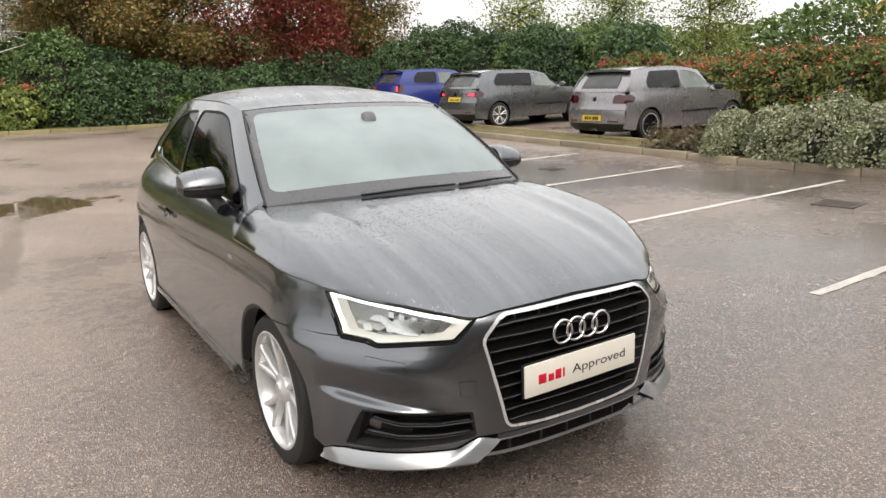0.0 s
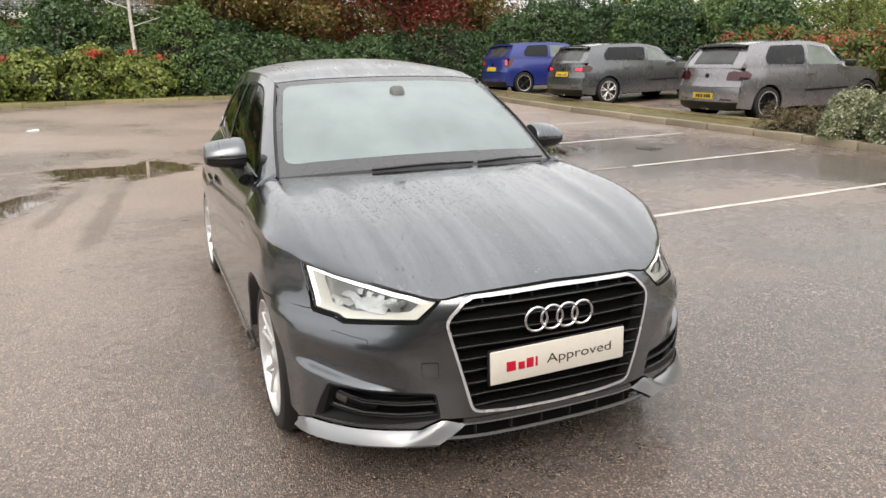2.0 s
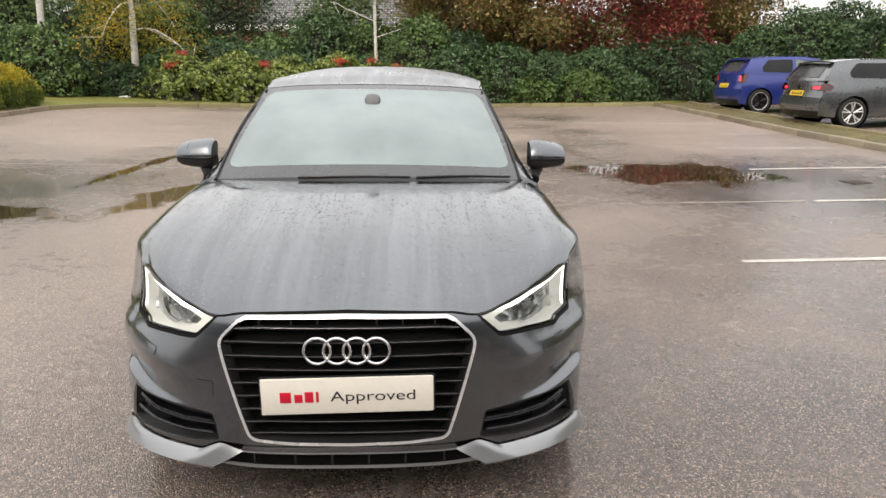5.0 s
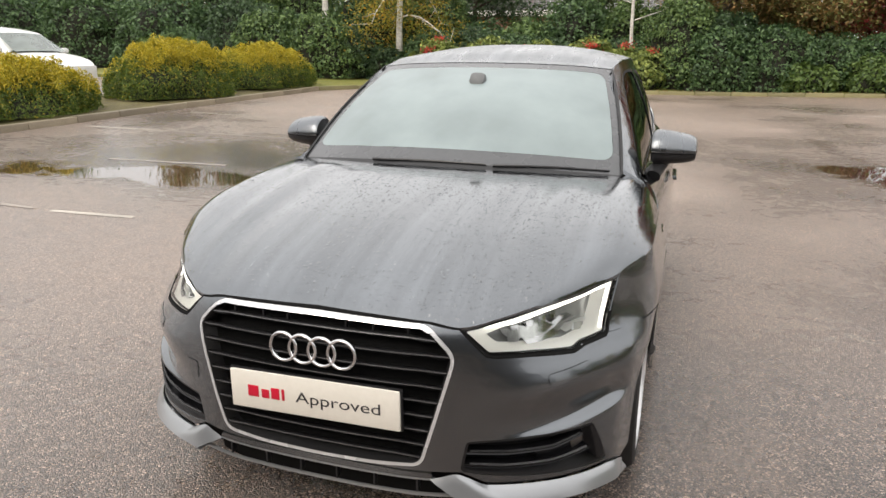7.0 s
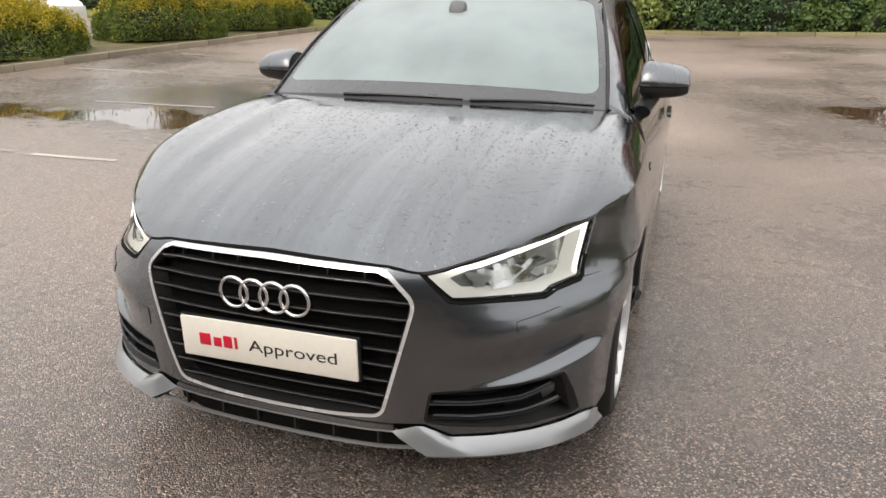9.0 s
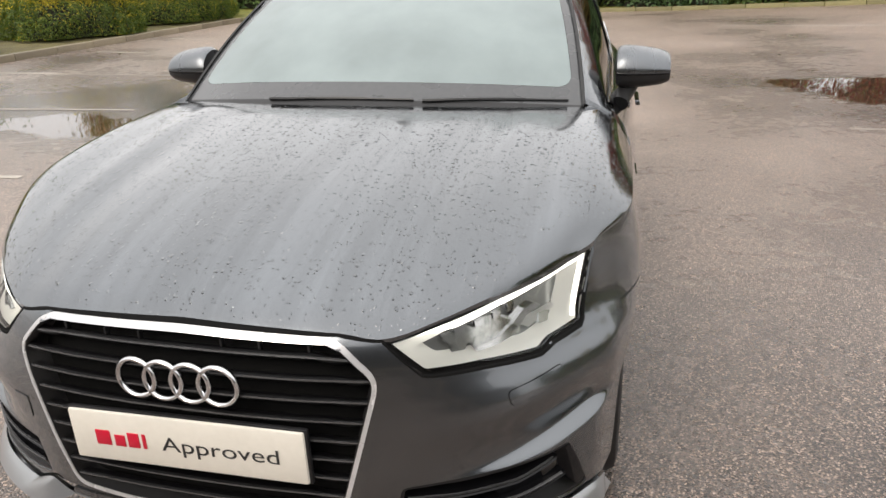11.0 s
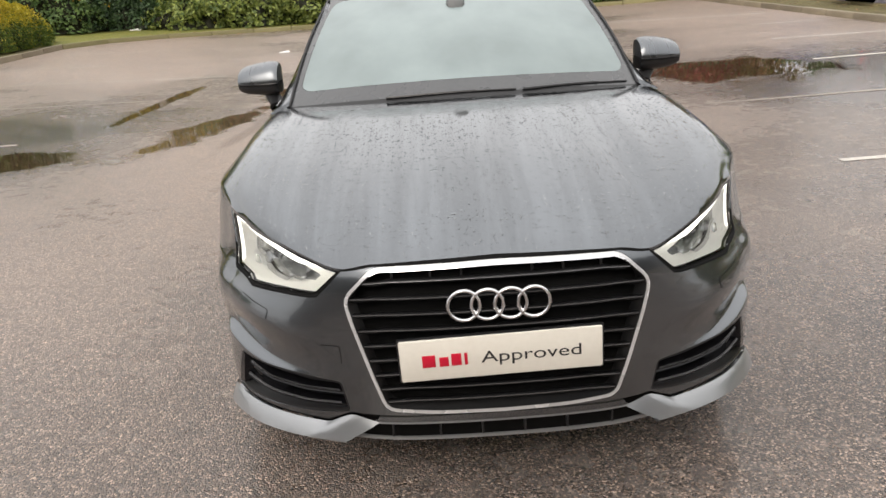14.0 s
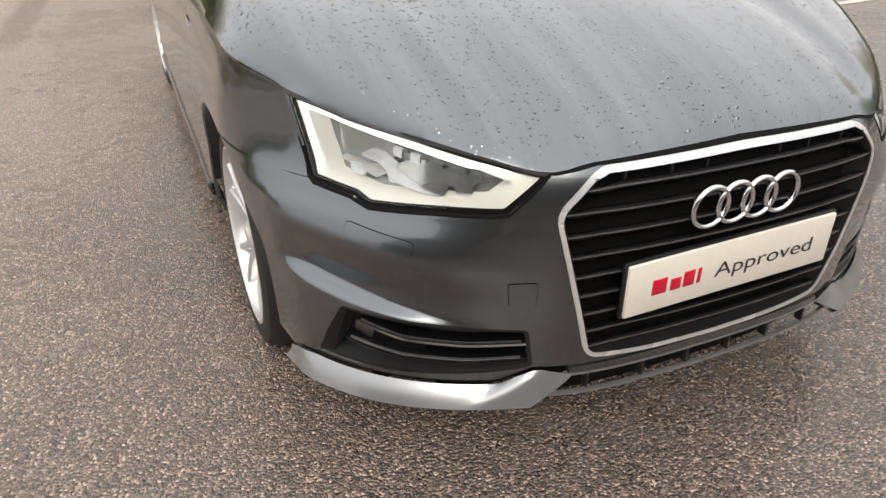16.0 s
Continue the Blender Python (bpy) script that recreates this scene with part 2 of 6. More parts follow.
        share.operation = "MULTIPLY"
        l.new(run_cut.outputs[0], share.inputs[0])
        l.new(amount.outputs[0], share.inputs[1])
        l.new(share.outputs[0], marked.inputs[0])
        b = n.new("ShaderNodeBump")
        b.inputs["Distance"].default_value = 0.0040
        l.new(amount.outputs[0], b.inputs["Strength"])
        l.new(height, b.inputs["Height"])
        l.new(b.outputs[0], p.inputs["Coat Normal"])
        l.new(b.outputs[0], p.inputs["Normal"])
    return m


def glass_material(name, tint, rough=0.02, veil=None, amount=0.0):
    """A car pane: thin glass that lets light through straight, with a pale diffuse veil where given."""
    m, n, l, p = material(name)
    clear = n.new("ShaderNodeBsdfTransparent")
    clear.inputs[0].default_value = (*tint, 1)
    gloss = n.new("ShaderNodeBsdfGlossy")
    gloss.inputs["Roughness"].default_value = rough
    fres = n.new("ShaderNodeFresnel")
    fres.inputs[0].default_value = 1.52
    body = clear.outputs[0]
    if veil:
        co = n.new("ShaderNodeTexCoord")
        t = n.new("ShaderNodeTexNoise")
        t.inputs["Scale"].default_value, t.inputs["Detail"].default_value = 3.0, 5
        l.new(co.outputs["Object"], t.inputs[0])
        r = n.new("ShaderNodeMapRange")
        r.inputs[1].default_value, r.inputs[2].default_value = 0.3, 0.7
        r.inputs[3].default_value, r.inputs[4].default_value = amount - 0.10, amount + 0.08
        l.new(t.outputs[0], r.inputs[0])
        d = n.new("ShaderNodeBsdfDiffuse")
        d.inputs[0].default_value = (*veil, 1)
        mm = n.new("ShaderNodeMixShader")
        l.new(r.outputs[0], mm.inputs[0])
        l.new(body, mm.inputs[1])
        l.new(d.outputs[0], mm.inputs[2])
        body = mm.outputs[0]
    mix = n.new("ShaderNodeMixShader")
    l.new(fres.outputs[0], mix.inputs[0])
    l.new(body, mix.inputs[1])
    l.new(gloss.outputs[0], mix.inputs[2])
    l.new(mix.outputs[0], n["Material Output"].inputs[0])
    return m


def glow_material(name, colour, strength):
    m, n, l, p = material(name)
    p.inputs["Base Color"].default_value = (*[0.8 * q for q in colour], 1)
    p.inputs["Emission Color"].default_value = (*colour, 1)
    p.inputs["Emission Strength"].default_value = strength
    p.inputs["Roughness"].default_value = 0.2
    return m


PUDDLES = [(3.75, 7.9, 1.6, 1.2, -50), (-1.4, 8.5, 1.3, 0.75, 8), (-4.9, 5.05, 1.9, 0.62, 13),
           (-3.72, 8.2, 0.14, 2.4, -5), (-2.6, 6.4, 0.35, 1.5, -20)]
SEEPS = [(2.88, 10.7, 0.14, 1.7, 6), (-1.6, 5.9, 0.12, 1.7, -5), (-2.05, 6.3, 0.10, 1.3, -8)]  # soaked streaks with no standing water
TARMAC_DARK, TARMAC_LIGHT, TARMAC_PALE, TARMAC_ROUGH = (0.081, 0.063, 0.056), (0.197, 0.150, 0.126), (0.350, 0.272, 0.224), (0.12, 0.27)
M = {
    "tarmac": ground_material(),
    "bezel_dark": surface("dark_grey_moulding", (0.06, 0.06, 0.062), (0.09, 0.09, 0.092)),
    "pod": surface("grey_moulding", (0.11, 0.115, 0.115), (0.15, 0.155, 0.155)),
    "paint": paint_material("grey_metallic_paint", (0.140, 0.151, 0.162), 0.97, 0.15, True, 1.5),
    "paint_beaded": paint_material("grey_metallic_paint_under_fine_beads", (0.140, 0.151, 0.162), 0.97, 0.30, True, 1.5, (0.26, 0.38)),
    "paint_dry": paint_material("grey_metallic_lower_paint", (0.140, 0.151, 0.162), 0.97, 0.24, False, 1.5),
    # paler than the body paint, for the blade and the lip strips
    "paint_blade": paint_material("pale_blade_paint", (0.31, 0.32, 0.33), 0.7, 0.30, False),
    "paint_white": paint_material("white_paint", (0.72, 0.72, 0.70), 0.0, 0.3, False),
    "paint_blue": paint_material("blue_paint", (0.018, 0.034, 0.21), 0.25, 0.32, False),
    "paint_silver": paint_material("warm_grey_metallic_paint", (0.250, 0.244, 0.258), 0.65, 0.27, False, 1.6),
    "paint_dark": paint_material("dark_grey_metallic_paint", (0.135, 0.144, 0.152), 0.7, 0.27, False, 1.6),
    "black": surface("satin_black_plastic", (0.008, 0.008, 0.009), (0.016, 0.016, 0.017), (0.3, 0.45), bump=0.05, fine=200),
    "gloss_black": surface("gloss_black", (0.004, 0.004, 0.005), (0.007, 0.007, 0.008), (0.18, 0.28), bump=0.0, coat=0.0, spec=0.28),
    "grille_black": surface("matt_black_grille", (0.003, 0.003, 0.0035), (0.006, 0.006, 0.0065), (0.45, 0.6), bump=0.0, spec=0.15),
    "underbody": surface("underbody_black", (0.004, 0.004, 0.004), (0.008, 0.008, 0.008), (0.7, 0.9), bump=0.2, spec=0.12),
    "rubber": surface("tyre_rubber", (0.010, 0.010, 0.010), (0.022, 0.021, 0.020), (0.55, 0.75), bump=0.15, fine=120),
    "chrome": surface("bright_chrome", (0.62, 0.62, 0.63), (0.78, 0.78, 0.79), (0.08, 0.16), 1.0, bump=0.0),
    "bright_trim": surface("satin_chrome_trim", (0.62, 0.62, 0.63), (0.76, 0.76, 0.77), (0.22, 0.32), 0.45, bump=0.0),
    "lamp_grey": surface("lamp_inner_grey", (0.26, 0.27, 0.27), (0.36, 0.37, 0.37), (0.15, 0.25), 0.5, bump=0.0, coat=0.5),
    "alloy": surface("silver_alloy", (0.66, 0.66, 0.66), (0.82, 0.82, 0.82), (0.25, 0.38), 0.6, bump=0.03, scale=14),
    "iron": surface("rusty_cast_iron", (0.055, 0.044, 0.038), (0.120, 0.095, 0.080), (0.35, 0.6), 0.4, scale=9, fine=70, bump=0.3),
    "steel": surface("brake_steel", (0.14, 0.13, 0.12), (0.26, 0.24, 0.22), (0.3, 0.5), 1.0, bump=0.1),
    "reflector": surface("lamp_reflector", (0.55, 0.56, 0.55), (0.75, 0.76, 0.74), (0.06, 0.16), 0.9, bump=0.0, scale=25),
    "bezel": surface("lamp_bezel", (0.66, 0.67, 0.65), (0.80, 0.80, 0.78), (0.25, 0.4), 0.1, bump=0.0, scale=25),
    "lamp_soft": glow_material("lamp_guide", (1.0, 0.99, 0.93), 0.14),
    "lamp_glow": glow_material("daytime_lamp", (1.0, 0.99, 0.94), 1.5),
    "tail_glow": glow_material("tail_lamp_lit", (1.0, 0.05, 0.08), 0.7),
    "tail_red": surface("tail_lamp_red", (0.035, 0.004, 0.008), (0.065, 0.008, 0.012), (0.08, 0.14), bump=0.0, coat=0.6),
    "lens": glass_material("lamp_lens", (0.96, 0.97, 0.96), 0.02),
    # veil on the screen: condensation, with reflected sky put into its pale colour
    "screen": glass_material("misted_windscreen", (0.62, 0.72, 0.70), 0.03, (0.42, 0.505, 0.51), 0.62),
    "pane": glass_material("side_pane", (0.06, 0.072, 0.066), 0.02),
    # panes of the parked cars, with a diffuse veil in the glass
    "pane_dim": glass_material("rear_pane", (0.12, 0.13, 0.13), 0.02, (0.16, 0.17, 0.17), 0.4),
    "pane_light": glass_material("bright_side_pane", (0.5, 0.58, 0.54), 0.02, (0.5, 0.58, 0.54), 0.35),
    "frit": surface("dark_screen_border", (0.055, 0.058, 0.062), (0.075, 0.078, 0.082), (0.2, 0.35), bump=0.0, coat=0.5),
    "plate_white": surface("cream_plate", (0.72, 0.68, 0.60), (0.80, 0.76, 0.68), (0.25, 0.4), bump=0.0),
    "plate_yellow": surface("yellow_plate", (0.62, 0.42, 0.03), (0.72, 0.50, 0.05), (0.3, 0.45), bump=0.0),
    "print_red": surface("red_print", (0.55, 0.006, 0.03), (0.62, 0.010, 0.04), (0.3, 0.4), bump=0.0),
    "print_dark": surface("dark_print", (0.02, 0.02, 0.02), (0.035, 0.035, 0.035), (0.3, 0.4), bump=0.0),
    "cabin": surface("dark_cabin_trim", (0.03, 0.03, 0.032), (0.06, 0.06, 0.062), (0.6, 0.8), bump=0.2, fine=150),
    "road_paint": surface("worn_white_road_paint", (0.36, 0.33, 0.29), (0.74, 0.70, 0.64), (0.35, 0.6), scale=3, fine=40, bump=0.3),
    "road_paint_faded": surface("faded_road_paint", (0.26, 0.225, 0.19), (0.60, 0.55, 0.48), (0.35, 0.6), scale=2, fine=30, bump=0.3),
    "road_paint_trace": surface("road_paint_worn_to_traces", (0.20, 0.168, 0.143), (0.40, 0.34, 0.29), (0.3, 0.5), scale=2, fine=26, bump=0.3),
    "kerb": surface("wet_concrete_kerb", (0.17, 0.14, 0.10), (0.34, 0.285, 0.20), (0.35, 0.6), scale=2.5, fine=45, bump=0.4, random_tone=0.18),
    "kerb_moss": surface("mossy_concrete_kerb", (0.14, 0.125, 0.055), (0.31, 0.275, 0.13), (0.5, 0.7), scale=1.5, fine=45, bump=0.4, random_tone=0.2),
    "highlight_grey": surface("grey_highlight_strip", (0.12, 0.12, 0.125), (0.18, 0.18, 0.185), (0.2, 0.3), 0.6, bump=0.0),
    "kerb_paint": surface("faded_yellow_kerb_paint", (0.17, 0.135, 0.07), (0.34, 0.28, 0.14), (0.4, 0.6), scale=1.2, fine=45, bump=0.3),
    "soil": surface("bark_mulch_and_moss", (0.06, 0.046, 0.02), (0.22, 0.19, 0.075), (0.7, 0.9), scale=4, fine=50, bump=0.9, depth=0.03),
    "verge": surface("mossy_verge", (0.10, 0.12, 0.02), (0.26, 0.24, 0.05), (0.6, 0.8), scale=2, fine=40, bump=0.8, depth=0.03),
    "brick": surface("red_brick", (0.24, 0.085, 0.055), (0.36, 0.15, 0.10), (0.6, 0.8), scale=5, fine=40, bump=0.3, random_tone=0.15),
    "mortar": surface("mortar", (0.30, 0.27, 0.24), (0.40, 0.37, 0.33), (0.7, 0.9), bump=0.3),
    "roof_tile": surface("grey_roof_tile", (0.16, 0.15, 0.15), (0.30, 0.29, 0.28), (0.4, 0.6), scale=3, fine=30, bump=0.3, random_tone=0.25),
    "white_trim": surface("white_painted_board", (0.62, 0.60, 0.56), (0.78, 0.76, 0.72), (0.35, 0.5), bump=0.05),
    "bark": surface("brown_bark", (0.035, 0.024, 0.017), (0.10, 0.075, 0.055), (0.7, 0.9), scale=3, fine=25, bump=0.8, depth=0.02),
    "birch": surface("birch_bark", (0.36, 0.33, 0.29), (0.80, 0.77, 0.71), (0.5, 0.7), scale=4, fine=14, bump=0.3),
    "hedge_core": surface("dark_core_shade", (0.010, 0.012, 0.006), (0.03, 0.03, 0.015), (0.8, 0.95), scale=3, fine=20, bump=0.9, depth=0.05),
    "leaf_dark": leaf_material("dark_evergreen_leaves", (0.024, 0.056, 0.021), (0.140, 0.232, 0.088)),
    "leaf_deep": leaf_material("deep_green_leaves", (0.018, 0.042, 0.018), (0.100, 0.168, 0.068)),
    "leaf_fresh": leaf_material("fresh_green_leaves", (0.038, 0.082, 0.026), (0.205, 0.300, 0.095)),
    "leaf_mid": leaf_material("mid_green_leaves", (0.051, 0.094, 0.023), (0.145, 0.217, 0.051)),
    "leaf_gold": leaf_material("gold_tipped_conifer_leaves", (0.045, 0.095, 0.014), (0.22, 0.285, 0.045), (0.55, 0.44, 0.05), 0.06),
    "leaf_rust": leaf_material("rusty_autumn_leaves", (0.15, 0.11, 0.042), (0.40, 0.245, 0.090), (0.20, 0.21, 0.065), 0.35),
    "leaf_red": leaf_material("dark_red_maple_leaves", (0.13, 0.022, 0.024), (0.35, 0.062, 0.055), (0.20, 0.090, 0.035), 0.3),
    "leaf_yellow": leaf_material("yellowing_birch_leaves", (0.16, 0.17, 0.03), (0.46, 0.38, 0.05), (0.50, 0.30, 0.03), 0.2),
    "leaf_flower": leaf_material("green_leaves_with_red_blooms", (0.068, 0.101, 0.024), (0.203, 0.230, 0.061), (0.675, 0.135, 0.068), 0.06),
    "leaf_light": leaf_material("pale_green_leaves", (0.056, 0.098, 0.022), (0.35, 0.40, 0.10)),
    "leaf_goldtip": leaf_material("golden_conifer_tips", (0.30, 0.28, 0.02), (0.72, 0.56, 0.05)),
    "bloom": leaf_material("red_blooms", (0.55, 0.03, 0.03), (0.78, 0.12, 0.09)),
    "leaf_silver": leaf_material("silvery_variegated_leaves", (0.10, 0.13, 0.055), (0.34, 0.37, 0.205), (0.54, 0.52, 0.39), 0.24),
    "leaf_litter": leaf_material("fallen_leaves", (0.16, 0.08, 0.03), (0.34, 0.2, 0.09)),
    "leaf_dry": leaf_material("dried_grass_leaves", (0.10, 0.075, 0.04), (0.26, 0.21, 0.12)),
    "cladding": surface("dark_grey_cladding", (0.07, 0.07, 0.07), (0.11, 0.11, 0.11), (0.4, 0.6), scale=1.5, bump=0.1),
    "litter": surface("white_litter", (0.7, 0.7, 0.68), (0.82, 0.82, 0.8), (0.5, 0.7), bump=0.2),
}

# ---- mesh helpers ----


def part(name, bm, mat, parent=None, label="", smoothed=True):
    """Links a bmesh as one mesh object under a thing or a part."""
    me = bpy.data.meshes.new(name)
    bm.to_mesh(me)
    bm.free()
    return finish(name, me, mat, parent, label, smoothed)


def finish(name, me, mat, parent, label="", smoothed=True):
    me.materials.append(M[mat] if isinstance(mat, str) else mat)
    if smoothed:
        me.polygons.foreach_set("use_smooth", [True] * len(me.polygons))
        me.set_sharp_from_angle(angle=radians(38))
    ob = new(name, me)
    if parent is not None:
        ob.parent = parent
    return tagged(ob, label)


def raw(name, verts, faces, mat, parent=None, label="", smoothed=True):
    me = bpy.data.meshes.new(name)
    me.from_pydata([tuple(v) for v in verts], [], [tuple(f) for f in faces])
    me.update()
    return finish(name, me, mat, parent, label, smoothed)


def thing(name, x, y, z, label, category, turn=0.0, group="", kind=""):
    e = new(name)
    e.matrix_world = pose(x, y, z, 0, 0, turn)
    e.empty_display_size = 0.2
    return tagged(e, label, category, group, kind)


def box(sx, sy, sz, at=(0, 0, 0), bevel=0.0, turn=(0, 0, 0)):
    bm = bmesh.new()
    bmesh.ops.create_cube(bm, size=1, matrix=pose(*at, *turn) @ Matrix.Diagonal((sx, sy, sz, 1)))
    if bevel:
        bmesh.ops.bevel(bm, geom=bm.edges[:], offset=bevel, segments=2, affect="EDGES", profile=0.5)
    return bm


def grid_faces(nu, nv, wrap=False):
    f = []
    for i in range(nu if wrap else nu - 1):
        for j in range(nv - 1):
            a, b = i * nv + j, ((i + 1) % nu) * nv + j
            f.append((a, b, b + 1, a + 1))
    return f


def lathe(profile, n=48, axis="x"):
    """Vertices and faces of a profile of (radius, offset) turned round the axis."""
    v = []
    for i in range(n):
        a = 2 * math.pi * i / n
        for r, o in profile:
            v.append((o, r * math.cos(a), r * math.sin(a)) if axis == "x" else (r * math.cos(a), r * math.sin(a), o))
    return v, grid_faces(n, len(profile), True)


def tube(points, radius, sides=8):
    """Vertices and faces of a round bar along the points; radius may taper."""
    p = np.array(points, float)
    rad = np.broadcast_to(np.array(radius, float), (len(p),))
    t = np.gradient(p, axis=0)
    t /= np.linalg.norm(t, axis=1)[:, None] + 1e-9
    v = []
    for i in range(len(p)):
        ref = np.array([0, 0, 1.0]) if abs(t[i][2]) < 0.9 else np.array([1.0, 0, 0])
        a = np.cross(t[i], ref)
        a /= np.linalg.norm(a)
        b = np.cross(t[i], a)
        for k in range(sides):
            w = 2 * math.pi * k / sides
            v.append(p[i] + rad[i] * (math.cos(w) * a + math.sin(w) * b))
    f = []
    for i in range(len(p) - 1):
        for k in range(sides):
            f.append((i * sides + k, i * sides + (k + 1) % sides, (i + 1) * sides + (k + 1) % sides, (i + 1) * sides + k))
    f.append(tuple(range(sides))[::-1])
    f.append(tuple((len(p) - 1) * sides + k for k in range(sides)))
    return v, f


def merged(pieces):
    v, f = [], []
    for a, b in pieces:
        k = len(v)
        v.extend(a)
        f.extend(tuple(i + k for i in q) for q in b)
    return v, f


def inside(px, py, poly):
    """Which of the points lie in the polygon."""
    c = np.zeros(len(px), bool)
    x, y = poly[:, 0], poly[:, 1]
    for i in range(len(poly)):
        j = i - 1
        hit = ((y[i] > py) != (y[j] > py)) & (px < (x[j] - x[i]) * (py - y[i]) / (y[j] - y[i] + 1e-15) + x[i])
        c ^= hit
    return c


def stepped(poly, step):
    out = []
    for i in range(len(poly)):
        a, b = poly[i], poly[(i + 1) % len(poly)]
        k = max(1, int(math.ceil(math.hypot(b[0] - a[0], b[1] - a[1]) / step)))
        for q in range(k):
            out.append((a[0] + (b[0] - a[0]) * q / k, a[1] + (b[1] - a[1]) * q / k))
    return np.array(out)


def rounded(poly, r, n=5):
    """The polygon with its corners rounded off."""
    p, out = np.array(poly, float), []
    for i in range(len(p)):
        a, b, c = p[i - 1], p[i], p[(i + 1) % len(p)]
        d1, d2 = a - b, c - b
        l1, l2 = np.linalg.norm(d1), np.linalg.norm(d2)
        k = min(r, l1 * 0.45, l2 * 0.45)
        s, e = b + d1 / l1 * k, b + d2 / l2 * k
        for t in np.linspace(0, 1, n):
            out.append((1 - t) ** 2 * s + 2 * t * (1 - t) * b + t * t * e)
    return np.array(out)


def shrunk(poly, d):
    """The polygon drawn in by d (out when negative)."""
    p = np.array(poly, float)
    area = 0.5 * np.sum(p[:, 0] * np.roll(p[:, 1], -1) - np.roll(p[:, 0], -1) * p[:, 1])
    t1, t2 = p - np.roll(p, 1, 0), np.roll(p, -1, 0) - p
    t1 /= np.linalg.norm(t1, axis=1)[:, None] + 1e-12
    t2 /= np.linalg.norm(t2, axis=1)[:, None] + 1e-12
    n = np.stack([-(t1 + t2)[:, 1], (t1 + t2)[:, 0]], 1) * np.sign(area)
    n /= np.linalg.norm(n, axis=1)[:, None] + 1e-12
    cosh = np.clip(np.abs(np.sum(n * np.stack([-t1[:, 1], t1[:, 0]], 1), 1)), 0.5, 1)
    return p + n * (d / cosh)[:, None]


class Panel(tuple):
    """Vertices and faces of a draped panel, with the surface's own normals."""
    normals = None


def drape(outer, holes, fn, step=0.03, flange=0.012, gap=0.0018, lift=0.0, creases=()):
    """Vertices and faces of a panel: a flat outline with holes, laid on the surface fn(u, v, out), with its rims turned in."""
    from_loops = [stepped(shrunk(outer, gap), step)] + [stepped(shrunk(h, -gap), step) for h in holes]
    pts, edges = [], []
    for lp in from_loops:
        k = len(pts)
        pts += [tuple(q) for q in lp]
        edges += [(k + i, k + (i + 1) % len(lp)) for i in range(len(lp))]
    feature = [even(c, max(3, int(np.sum(np.hypot(*np.diff(np.array(c), axis=0).T)) / step) + 1)) for c in creases]
    for c in feature:
        k = len(pts)
        pts += [tuple(q) for q in c]
        edges += [(k + i, k + i + 1) for i in range(len(c) - 1)]
    lo, hi = from_loops[0].min(0), from_loops[0].max(0)
    gu, gv = np.meshgrid(np.arange(lo[0] + step / 2, hi[0], step), np.arange(lo[1] + step / 2, hi[1], step))
    gu, gv = gu.ravel(), gv.ravel()
    ok = inside(gu, gv, from_loops[0])
    for h in from_loops[1:]:
        ok &= ~inside(gu, gv, h)
    rim = np.vstack(from_loops + feature)
    for a, b in zip(gu[ok], gv[ok]):
        if np.min((rim[:, 0] - a) ** 2 + (rim[:, 1] - b) ** 2) > (0.45 * step) ** 2:
            pts.append((a, b))
    from mathutils.geometry import delaunay_2d_cdt
    vs, _, fs = delaunay_2d_cdt([Vector(q) for q in pts], edges, [], 0, 1e-7)[:3]
    uv = np.array([tuple(q) for q in vs])
    cen = np.array([uv[list(f)].mean(0) for f in fs])
    keep = inside(cen[:, 0], cen[:, 1], from_loops[0])
    for h in from_loops[1:]:
        keep &= ~inside(cen[:, 0], cen[:, 1], h)
    faces = [list(f) for f, k in zip(fs, keep) if k]
    p = fn(uv[:, 0], uv[:, 1], lift)
    q = fn(uv[:, 0], uv[:, 1], lift + 0.01)
    f0 = faces[len(faces) // 2]
    nrm = np.cross(p[f0[1]] - p[f0[0]], p[f0[2]] - p[f0[0]])
    if nrm @ (q[f0[0]] - p[f0[0]]) < 0:
        faces = [f[::-1] for f in faces]
    verts = [tuple(w) for w in p]
    if flange:
        low = fn(uv[:, 0], uv[:, 1], lift - flange)
        seen = {}
        for f in faces:
            for i in range(len(f)):
                seen[(f[i], f[(i + 1) % len(f)])] = True
        index = {}
        for a, b in list(seen):
            if (b, a) not in seen:
                for w in (a, b):
                    if w not in index:
                        index[w] = len(verts)
                        verts.append(tuple(low[w]))
                faces.append([b, a, index[a], index[b]])
    e = .003
    du = fn(uv[:, 0] + e, uv[:, 1], lift) - fn(uv[:, 0] - e, uv[:, 1], lift)
    dv = fn(uv[:, 0], uv[:, 1] + e, lift) - fn(uv[:, 0], uv[:, 1] - e, lift)
    nm = np.cross(du, dv)
    nm /= np.linalg.norm(nm, axis=1)[:, None] + 1e-12
    nm *= np.sign(np.sum(nm * (q - p), 1))[:, None]
    out = Panel((verts, faces))
    out.normals = [tuple(w) for w in nm] + ([tuple(nm[k]) for k in index] if flange else [])
    return out


def coons(c0, c1, d0, d1):
    """A sheet between four rims: c0, c1 run along u; d0, d1 along v from c0 to c1."""
    nu, nv = len(c0), len(d0)
    u, v = np.linspace(0, 1, nu)[:, None, None], np.linspace(0, 1, nv)[None, :, None]
    s = (1 - v) * c0[:, None] + v * c1[:, None] + (1 - u) * d0[None] + u * d1[None]
    return s - ((1 - u) * (1 - v) * c0[0] + u * (1 - v) * c0[-1] + (1 - u) * v * c1[0] + u * v * c1[-1])


